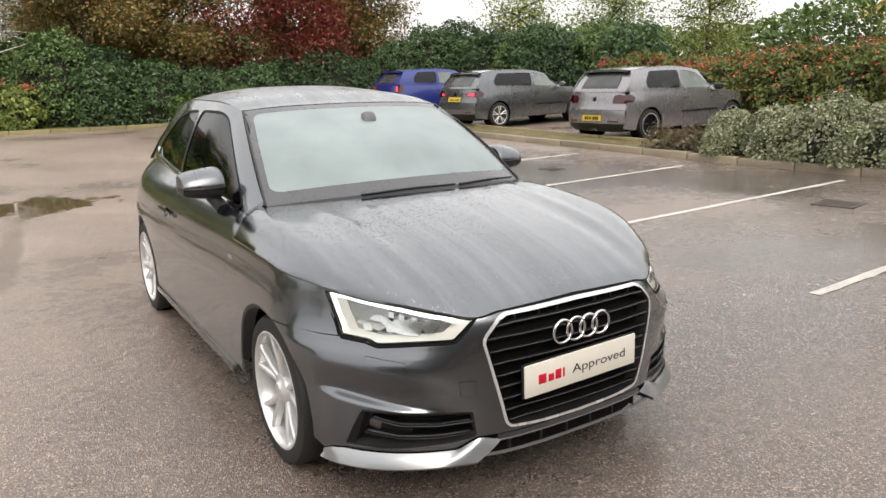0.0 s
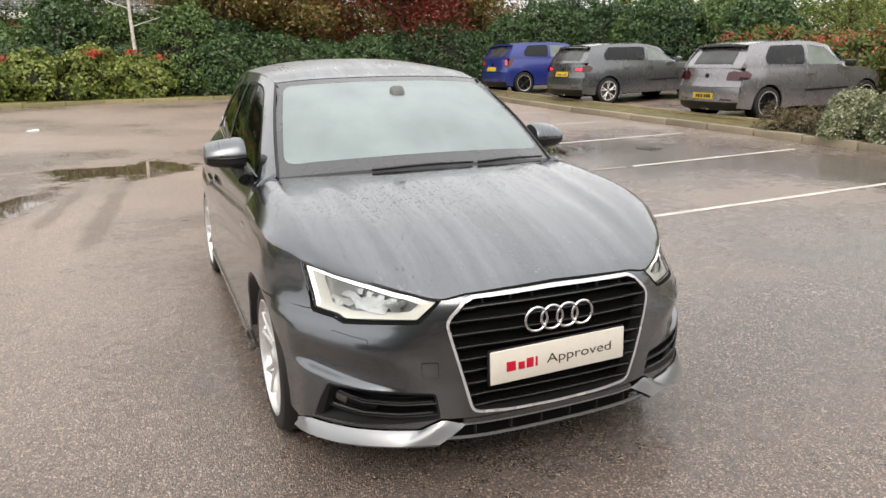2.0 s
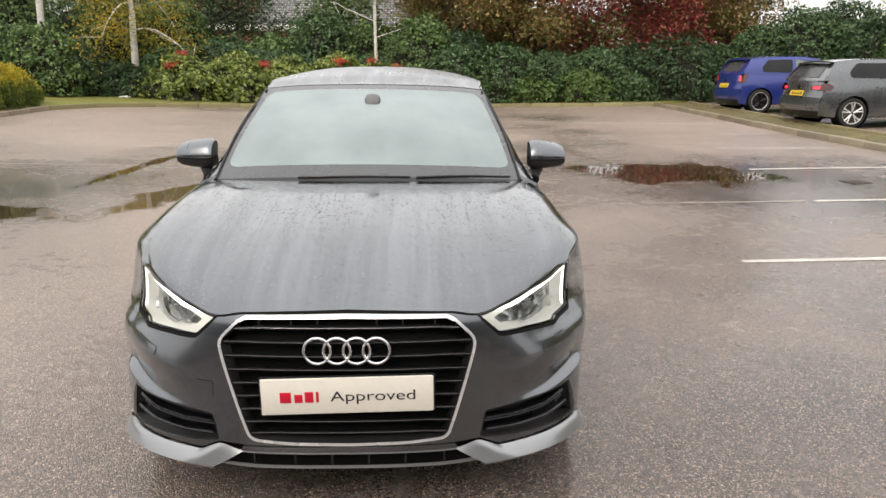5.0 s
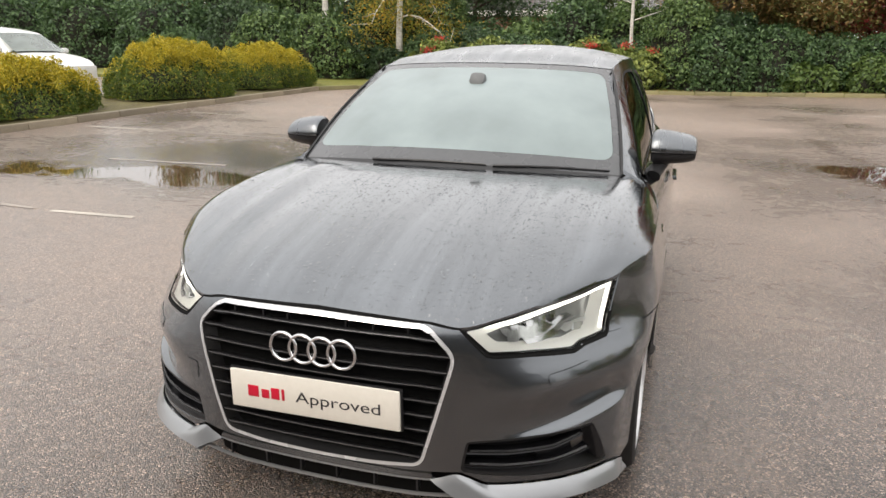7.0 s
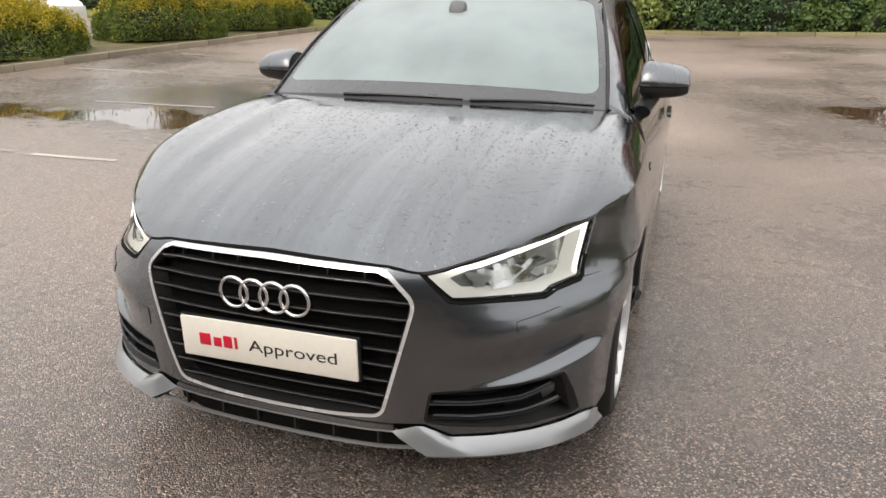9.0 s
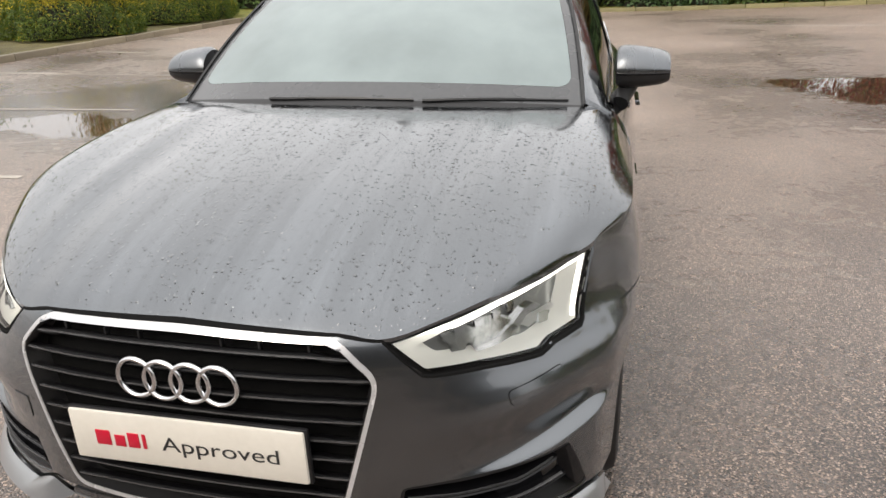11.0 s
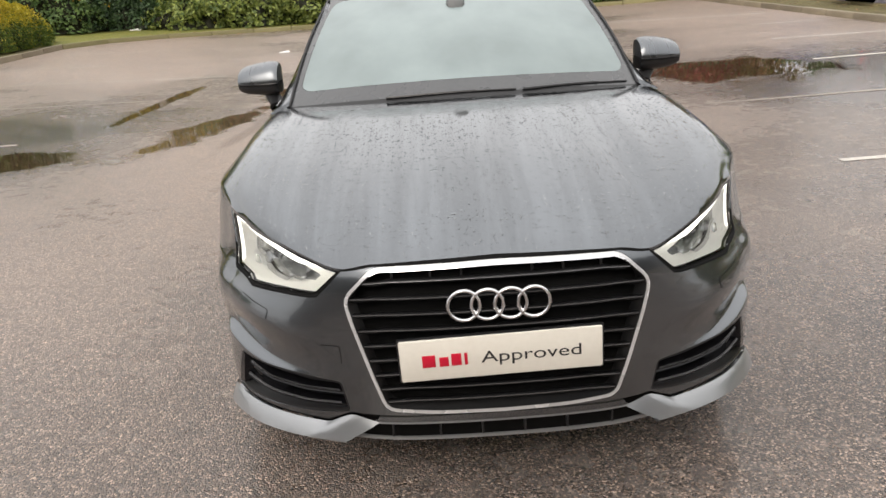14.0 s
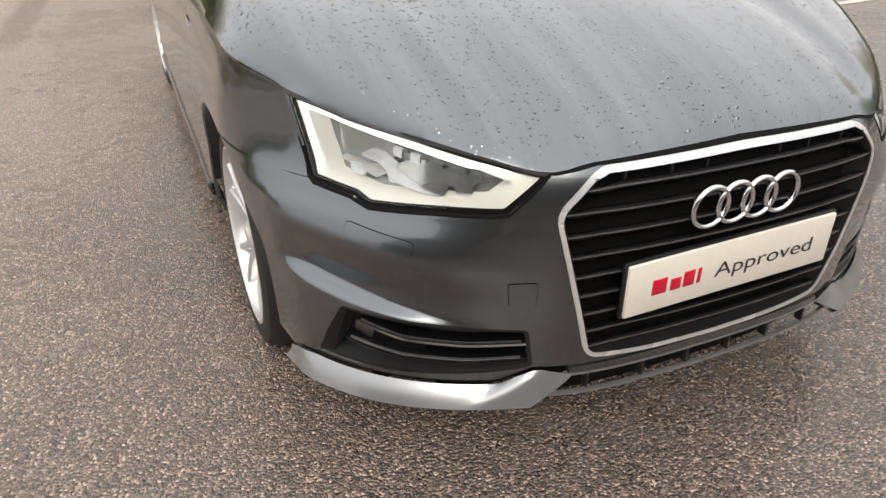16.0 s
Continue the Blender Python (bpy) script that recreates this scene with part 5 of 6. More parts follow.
def build_wheel():
    """A low-profile tyre on a silver wheel with five pairs of slim spokes; outside faces +x."""
    w = thing("wheel", 0, 0, 0, "silver multi-spoke alloy wheel with low-profile tyre", "")
    prof = [(.225, -.105), (.232, -.112), (.262, -.112), (.288, -.104), (.300, -.085), (.302, -.04), (.302, .04), (.300, .085), (.288, .104), (.268, .110), (.240, .110), (.230, .105)]
    v, f = lathe(prof, 64)
    tyre = raw("tyre", v, f, "rubber", w, "black tyre")
    for o in (-.05, -.017, .017, .05):
        gv, gf = lathe([(.3028, o - .004), (.299, o - .003), (.299, o + .003), (.3028, o + .004)], 64)
        raw("tread_groove", gv, gf, "underbody", tyre)
    rim_prof = [(.234, .100), (.237, .108), (.229, .110), (.220, .102), (.215, .085), (.205, .0), (.212, -.09), (.222, -.10)]
    v, f = lathe(rim_prof, 64)
    rim = raw("rim", v, f, "alloy", w, "silver alloy rim")
    for i in range(5):
        for d in (-1, 1):
            a0 = 2 * math.pi * i / 5 + .12 * d
            a1 = 2 * math.pi * i / 5 + .245 * d
            n, vs = 9, []
            for j in range(n + 1):
                t = j / n
                r = .045 + (.222 - .045) * t
                a = a0 + (a1 - a0) * t
                hw = .017 - .0045 * t
                face = .088 + .012 * math.sin(t * math.pi * .5) - .012 * (1 - t)
                for du, dx in ((-hw, face - .030), (-hw * .9, face - .006), (-hw * .45, face), (hw * .45, face), (hw * .9, face - .006), (hw, face - .030)):
                    vs.append((dx, r * math.cos(a) - du * math.sin(a), r * math.sin(a) + du * math.cos(a)))
            fs = []
            for j in range(n):
                for q in range(5):
                    fs.append((j * 6 + q, j * 6 + q + 1, (j + 1) * 6 + q + 1, (j + 1) * 6 + q))
            fs += [(0, 1, 2, 3, 4, 5)[::-1]]
            raw("spoke", vs, fs, "alloy", rim)
    v, f = lathe([(.0005, .098), (.026, .097), (.030, .092), (.060, .080), (.066, .060), (.066, .03)], 40)
    raw("hub", v, f, "alloy", rim)
    for i in range(5):
        a = 2 * math.pi * (i + .5) / 5
        v, f = lathe([(.0005, .083), (.007, .083), (.008, .075)], 10)
        raw("wheel_bolt", [(x, y + .046 * math.cos(a), z + .046 * math.sin(a)) for x, y, z in v], f, "steel", rim)
    v, f = lathe([(.06, .03), (.14, .03), (.142, .018), (.142, .006), (.06, .006)], 48)
    raw("brake_disc", v, f, "steel", w)
    part("brake_caliper", box(.07, .08, .15, (.02, .11, .05), .012), "black", w)
    return w


wheel = build_wheel()
wheel.parent = car
first = True
for side in (-1, 1):
    for axle, inset in ((AXLE_F, .0), (AXLE_R, .0)):
        turn = 0 if side > 0 else 180
        m = pose(side * .738, axle, AXLE_Z + .0025, 17 * axle, 0, turn)
        if first:
            wheel.matrix_basis = m
            first = False
        else:
            copy_thing(wheel, m)

# cabin
part("dashboard", box(1.22, .42, .20, (0, 1.50, .88), .06), "cabin", car)
part("centre_console", box(.24, .7, .35, (0, 1.85, .55), .04), "cabin", car)
part("cabin_floor", box(1.3, 2.4, .04, (0, 2.4, .32), .01), "cabin", car)
v, f = lathe([(.18 + .014 * math.cos(a), .014 * math.sin(a)) for a in np.linspace(0, 2 * math.pi, 9)], 32, "z")
m = pose(-.36, 1.83, .92, -62, 0, 0)
cpart("steering_wheel", ([tuple(m @ Vector(q)) for q in v], f), "cabin")
for x in (-.36, .36):
    seat = thing("seat", 0, 0, 0, "", "")
    seat.parent = car
    part("seat_base", box(.50, .5, .18, (x, 2.15, .46), .05), "cabin", seat)
    part("seat_back", box(.50, .14, .62, (x, 2.45, .82), .06, (-16, 0, 0)), "cabin", seat)
    part("headrest", box(.26, .10, .18, (x, 2.56, 1.2), .04, (-14, 0, 0)), "cabin", seat)
part("rear_bench", box(1.15, .16, .6, (0, 3.2, .75), .06, (-18, 0, 0)), "cabin", car)
part("sensor_pod", box(.078, .05, .072, (0, 1.575, 1.300), .0245, (-32, 0, 0)), "pod", car)

# all parts were drawn in the place's own coordinates: hang them on the empty at the car's middle
for ob in list(car.children):
    ob.matrix_parent_inverse = car_offset @ ob.matrix_parent_inverse

# ---- other parked cars ----


LAMP_WIDE = [(.62, .76), (.97, .75), (1.0, .90), (.80, .93), (.66, .90)]
LAMP_SLIM = [(.55, .80), (.98, .78), (1.0, .90), (.60, .87)]
LAMP_TALL = [(.84, .80), (.99, .78), (.97, 1.02), (.88, 1.02)]


def parked_car(name, x, y, z, turn, label, paint, long, wide, high, wheelbase, overhang, doors, lamp, rim_mat, glow=False, plate_mat="plate_yellow", waist=.93):
    """A hatchback seen from behind; local x runs from the tail (0) to the nose, its right flank faces -y."""
    c = thing(name, x, y, z, label, "car", turn, group="parked cars")
    c.matrix_world = pose(x, y, level(x + .8 * math.cos(radians(turn)), y) - .012, 0, -z, turn)
    W, r_z, r_arch = wide / 2, .31, .35
    ax1, ax2 = overhang, overhang + wheelbase
    tail = ease([.18, .30, .45, .60, .75, waist, waist + .12], [.10, .02, 0, .01, .06, .10, .16])
    width = ease([0, .12, .35, .8, long * .5, long - .8, long - .3, long], [W * .80, W * .90, W * .975, W, W, W * .97, W * .85, W * .52])
    belt = ease([0, long * .35, long * .62, long - 1.05, long - .55, long - .15, long], [waist + .05, waist + .02, waist - .02, .905, .82, .67, .56])
    flank = ease([.15, .25, .45, .62, .78, .95, 1.1], [.10, .035, .008, .0, .016, .055, .10])
    roof = ease([.16, .40, 1.0, 1.7, 2.35, long - 1.22], [high - .10, high - .045, high, high - .005, high - .09, .95])

    def side_at(sign):
        def f(u, v, out):
            u, v = np.asarray(u, float), np.asarray(v, float)
            return np.stack([u, sign * (width(u) - flank(v) + out), v], -1)
        return f

    def cabin_at(sign):
        def f(u, v, out):
            u, v = np.asarray(u, float), np.asarray(v, float)
            zb = belt(u)
            k = np.clip((v - zb) / np.maximum(roof(u) - zb, .05), 0, 1)
            return np.stack([u, sign * ((width(u) - flank(zb)) * (1 - k) + W * .72 * k + .03 * np.sin(np.pi * k) + out), v], -1)
        return f

    def arch_line(cu, a0, a1, n=18):
        return [(cu + r_arch * math.cos(radians(a)), r_z + r_arch * math.sin(radians(a))) for a in np.linspace(a0, a1, n)]
    for sign in (-1, 1):
        fn, cn = side_at(sign), cabin_at(sign)
        sill, d0 = .22, math.degrees(math.asin((.22 - r_z) / r_arch))
        d_front, d_mid = long - 1.25, (long - 1.25) - (1.18 if doors == 3 else 1.02)
        top = [(float(u), float(belt(u))) for u in np.linspace(long - .02, d_front, 14)]
        wing = [(d_front, sill)] + arch_line(ax2, 180 - d0, d0) + [(long - .04, .24), (long - .01, .5)] + top
        raw("front_wing", *drape(wing, [], fn, .07, .02), paint, c)
        top = [(float(u), float(belt(u))) for u in np.linspace(d_front, d_mid, 8)]
        door = raw("front_door", *drape([(d_mid, sill), (d_front, sill)] + top, [], fn, .09, .02), paint, c)
        raw("door_handle", *drape([(d_mid + .06, .80), (d_mid + .22, .80), (d_mid + .22, .83), (d_mid + .06, .83)], [], fn, .05, .02, 0, .03), paint, door)
        rear_start = d_mid
        if doors == 5:
            rear_start = ax1 + .42
            top = [(float(u), float(belt(u))) for u in np.linspace(d_mid, rear_start, 8)]
            door = raw("rear_door", *drape([(rear_start, sill), (d_mid, sill)] + top, [], fn, .09, .02), paint, c)
            raw("door_handle", *drape([(rear_start + .06, .82), (rear_start + .22, .82), (rear_start + .22, .85), (rear_start + .06, .85)], [], fn, .05, .02, 0, .03), paint, door)
        top = [(float(u), float(belt(u))) for u in np.linspace(rear_start, .26, 10)]
        rq = [(.12, .26), (ax1 - .36, sill)] + arch_line(ax1, 180 - d0, d0) + [(rear_start, sill)] + top + [(.20, waist - .1), (.12, .5)]
        raw("rear_quarter", *drape(rq, [], fn, .07, .02), paint, c)
        raw("rub_strip", *drape([(d_mid + .02, .50), (d_front - .02, .50), (d_front - .02, .535), (d_mid + .02, .535)], [], fn, .1, .01, 0, .012), "black", c)
        # cabin side with its windows
        out = [(float(u), float(belt(u))) for u in np.linspace(.16, long - 1.24, 26)] + [(float(u), float(roof(u))) for u in np.linspace(long - 1.26, .44, 30)]
        wtop = lambda u: float(roof(u)) - .075
        b1 = d_mid + (.05 if doors == 3 else .0)
        front_w = [(d_front - .15, float(belt(d_front)) + .05), (d_front - .55, wtop(d_front - .55)), (b1 + .10, wtop(b1)), (b1 + .06, float(belt(b1)) + .045)]
        r0 = .70
        back_w = [(b1 - .03, float(belt(b1)) + .05), (b1 + .02, wtop(b1)), (r0 + .18, wtop(r0 + .15)), (r0, float(belt(r0)) + .18), (r0 + .02, float(belt(r0)) + .06)]
        fw, bw = rounded(front_w, .04, 4), rounded(back_w, .07, 5)
        raw("cabin_frame", *drape(out, [fw, bw], cn, .08, .02, 0), paint, c)
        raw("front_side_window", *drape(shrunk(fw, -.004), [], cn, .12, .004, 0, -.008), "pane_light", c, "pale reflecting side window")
        raw("rear_side_window", *drape(shrunk(bw, -.004), [], cn, .12, .004, 0, -.008), "pane", c)
        for a in (ax1, ax2):
            v, f = lathe([(r_arch, 0), (r_arch, -.22), (.05, -.22)], 24)
            raw("wheel_well", [(a + b2, sign * (W - .03 + a2), r_z + c2) for a2, b2, c2 in v], f, "underbody", c)
        mv = box(.11, .20, .13, (d_front - .12, sign * (W + .07), float(belt(d_front)) + .07), .04)
        part("door_mirror", mv, paint if rim_mat != "black" else "black", c)
    # tail
    nz, ny = 22, 25
    zs, ys = np.linspace(.24, waist + .04, nz), np.linspace(-1, 1, ny)
    w0 = W * .905

    def tail_at(v, zz, out):
        v, zz = np.asarray(v, float), np.asarray(zz, float)
        return np.stack([tail(zz) + .11 * np.abs(v) ** 3 - out, -v * (w0 - flank(zz)), zz], -1)
    full = [(-1, .40), (1, .40), (1, .62), (-1, .62)]
    raw("rear_bumper", *drape([(-1, .36), (1, .36), (1, .63), (-1, .63)], [], tail_at, .08, .02, .001, .012), paint, c, "painted rear bumper")
    raw("rear_valance", *drape([(-.95, .20), (.95, .20), (.98, .36), (-.98, .36)], [], tail_at, .08, .03, .001, -.01), "black", c, "black rear valance")
    raw("tailgate", *drape([(-1, .635), (1, .635), (.96, waist + .035), (-.96, waist + .035)], [], tail_at, .08, .02, .001), paint, c)
    cl, cr = cabin_at(-1), cabin_at(1)
    k = np.linspace(0, 1, 6)
    rows_w = []
    for q in k:
        uu, zz = .175 + .265 * q, float(belt(.175)) + (float(roof(.44)) - .055 - float(belt(.175))) * q
        el, er = cl(uu, zz, -.004), cr(uu, zz, -.004)
        t13 = np.linspace(0, 1, 13)[:, None]
        line = el * (1 - t13) + er * t13
        line[:, 0] -= .05 * (1 - (2 * t13[:, 0] - 1) ** 2)
        rows_w.append(line)
    rw = np.stack(rows_w, 1)
    sheet("hatch_frame", rw, paint, c, "", .01)
    rw2 = rw[2:-2, 1:] + np.array([-.007, 0, .004])
    sheet("rear_window", rw2, "pane_dim", c, "dark rear window", .004)
    sp = np.stack([np.stack([np.full(13, u) + .03 * np.linspace(-1, 1, 13) ** 2, np.linspace(-1, 1, 13) * (W * .70), np.full(13, zz) - .02 * np.linspace(-1, 1, 13) ** 2], 1) for u, zz in ((.47, high - .03), (.33, high - .045), (.32, high - .062), (.45, high - .09))], 1)
    sheet("roof_spoiler", sp, "gloss_black" if paint == "paint_silver" else paint, c)
    grid = np.stack([np.stack([np.full(17, u), np.linspace(-1, 1, 17) * (W * .725), float(roof(u)) + .028 * (1 - np.abs(np.linspace(-1, 1, 17)) ** 2.4)], 1) for u in np.linspace(.40, long - 1.75, 18)], 1)
    sheet("roof", grid, paint, c, "", .02)
    u0, u1 = long - 1.75, long - 1.08
    ws = np.stack([np.stack([np.full(13, u) + .10 * (1 - np.linspace(-1, 1, 13) ** 2) * q, np.linspace(-1, 1, 13) * (W * (.72 + .12 * q)), float(roof(u0)) * (1 - q) + .95 * q + .025 * (1 - np.linspace(-1, 1, 13) ** 2)], 1) for u, q in zip(np.linspace(u0, u1, 6), np.linspace(0, 1, 6))], 1)
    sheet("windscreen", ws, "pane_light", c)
    hood = np.stack([np.stack([np.full(17, u), np.linspace(-1, 1, 17) * (float(width(u)) - float(flank(belt(u)))), float(belt(u)) + .045 * (1 - np.abs(np.linspace(-1, 1, 17)) ** 2.5)], 1) for u in np.linspace(long - 1.2, long - .02, 14)], 1)
    sheet("bonnet", hood, paint, c, "", .02)
    part("nose", box(.16, wide * .66, .44, (long - .07, 0, .47), .06), paint, c)
    part("underside", box(long - .5, wide * .8, .12, (long / 2, 0, .26), .03), "underbody", c)
    part("cabin_filling", box(long * .5, wide * .74, .5, (long * .42, 0, .62), .08), "cabin", c)
    for sign in (-1, 1):
        poly = half(lamp, sign)[::sign]
        tl = raw("tail_lamp", *drape(rounded(poly, .03, 4), [], tail_at, .06, .03, 0, .012), "tail_red", c, "lit red tail lamp" if glow else "dark red tail lamp")
        wrap = [(.10, .775), (.30, .775), (.36, .86), (.26, .925), (.16, .925)] if lamp is not LAMP_TALL else [(.15, .80), (.26, .80), (.34, 1.0), (.24, 1.02)]
        raw("lamp_wrap", *drape(rounded(wrap, .02, 4), [], side_at(-sign), .06, .02, 0, .010), "tail_red", tl)
        if glow:
            cen = np.mean(np.array(poly), 0)
            raw("lamp_strip", *drape([tuple(cen + (np.array(q) - cen) * .62) for q in poly], [], tail_at, .06, .006, 0, .017), "tail_glow", tl)
        raw("bumper_reflector", *drape(half([(.55, .395), (.85, .395), (.85, .42), (.55, .42)], sign)[::sign], [], tail_at, .1, .004, 0, .016), "tail_red", c)
    pl_z = .47 if paint == "paint_silver" else .72
    pl = raw("number_plate", *drape([(-.33, pl_z - .055), (.33, pl_z - .055), (.33, pl_z + .055), (-.33, pl_z + .055)], [], tail_at, .2, .01, 0, .018), plate_mat, c, "yellow plate with plain dark bars")
    for q in (-.20, -.12, -.03, .08, .16, .23):
        raw("plate_bar", *drape([(q - .03, pl_z - .03), (q + .03, pl_z - .03), (q + .03, pl_z + .03), (q - .03, pl_z + .03)], [], tail_at, .1, .001, 0, .020), "print_dark", pl)
    raw("tail_badge", *drape(rounded([(-.06, .80), (.06, .80), (.06, .88), (-.06, .88)], .04, 4), [], tail_at, .05, .004, 0, .006), "gloss_black", c)
    for q in (-.42, -.30):
        v, f = lathe([(.035, -.05), (.038, 0), (.030, 0), (.028, -.05)], 16)
        raw("exhaust_tip", [(.06 - a, q + .36 + b, .245 + d) for a, b, d in v], f, "chrome", c)
    # wheels
    w = thing("wheel", 0, 0, 0, "", "")
    v, f = lathe([(.215, -.09), (.25, -.10), (.295, -.09), (.31, -.06), (.31, .06), (.295, .09), (.25, .10), (.215, .09)], 32)
    raw("tyre", v, f, "rubber", w)
    v, f = lathe([(.226, .085), (.228, .096), (.212, .092), (.20, .06), (.19, 0), (.03, -.01)], 32)
    rim = raw("rim", v, f, "black" if rim_mat == "black" else "steel", w)
    v, f = lathe([(.214, .094), (.2275, .0985), (.229, .094)], 32)
    raw("rim_edge", v, f, "alloy", rim)
    for i in range(5):
        for d in (-.13, .13):
            a0, a1 = 2 * math.pi * i / 5 + d * .6, 2 * math.pi * i / 5 + d * 1.5
            p = [(.075 + .012 * t, (.03 + .185 * t) * math.cos(a0 + (a1 - a0) * t), (.03 + .185 * t) * math.sin(a0 + (a1 - a0) * t)) for t in np.linspace(0, 1, 5)]
            raw("spoke", *tube(p, .013, 6), "gloss_black" if rim_mat == "black" else "alloy", rim)
    w.parent = c
    n = 0
    for sign in (-1, 1):
        for a in (ax1, ax2):
            m = pose(a, sign * (W - .105), r_z, 23 * a, 0, 90 if False else (-90 if sign < 0 else 90)) @ pose(0, 0, 0, 0, 0, 0)
            if n == 0:
                w.matrix_basis = m
            else:
                copy_thing(w, m)
            n += 1
    return c


parked_car("grey_hatchback", 8.86, 9.08, 1.5, 0, "warm grey metallic three-door hatchback with dark red tail lamps, parked", "paint_silver", 4.08, 1.76, 1.43, 2.58, .76, 3, LAMP_WIDE, "black")
parked_car("dark_hatchback", 8.55, 13.70, 1.5, 1, "dark grey five-door hatchback with lit tail lamps, parked", "paint_dark", 4.2, 1.78, 1.40, 2.63, .80, 5, LAMP_SLIM, "alloy", True)
parked_car("blue_hatchback", 8.65, 17.75, 1.5, 2, "bright blue three-door hatchback with black wheels, parked", "paint_blue", 3.92, 1.68, 1.44, 2.49, .66, 3, LAMP_TALL, "black", True, waist=.96)
parked_car("white_hatchback", -17.2, 12.3, -1.9, 0, "white hatchback parked behind clipped conifers", "paint_white", 4.2, 1.78, 1.47, 2.6, .78, 5, LAMP_WIDE, "alloy")

# ---- planting ----


def leaf_sheet(pts, nrm, size, rng, fold=.25, slim=.55):
    """Vertices and faces of one small folded leaf at every point."""
    n = len(pts)
    nrm = nrm + rng.normal(0, .55, (n, 3))
    nrm /= np.linalg.norm(nrm, axis=1)[:, None] + 1e-9
    t = np.cross(nrm, rng.normal(0, 1, (n, 3)))
    t /= np.linalg.norm(t, axis=1)[:, None] + 1e-9
    b = np.cross(nrm, t)
    s = (size * rng.uniform(.6, 1.35, n))[:, None]
    w = s * slim
    lift = nrm * s * fold
    v = np.stack([pts - t * s * .5, pts + b * w * .5 + lift * .6, pts + t * s * .5 - lift * .3, pts - b * w * .5 + lift * .6], 1).reshape(-1, 3)
    i = np.arange(n)[:, None] * 4
    f = np.concatenate([i + [0, 1, 2], i + [0, 2, 3]], 0)
    return v, f


def fast_mesh(name, v, f, mat, parent, label="", kind=""):
    me = bpy.data.meshes.new(name)
    me.vertices.add(len(v))
    me.vertices.foreach_set("co", np.asarray(v, np.float32).ravel())
    me.loops.add(len(f) * 3)
    me.loops.foreach_set("vertex_index", np.asarray(f, np.int32).ravel())
    me.polygons.add(len(f))
    me.polygons.foreach_set("loop_start", np.arange(len(f), dtype=np.int32) * 3)
    me.update(calc_edges=True)
    me.validate()
    me.materials.append(M[mat])
    ob = new(name, me)
    ob.parent = parent
    return tagged(ob, label, kind=kind)


def lumps(d, rng, n=9):
    """Uneven swelling over directions d."""
    k = rng.normal(0, 1, (n, 3)) * np.array([2.6, 2.6, 2.2])
    ph = rng.uniform(0, 6.3, n)
    return np.mean([np.sin(d @ k[i] * 1.4 + ph[i]) for i in range(n)], 0)


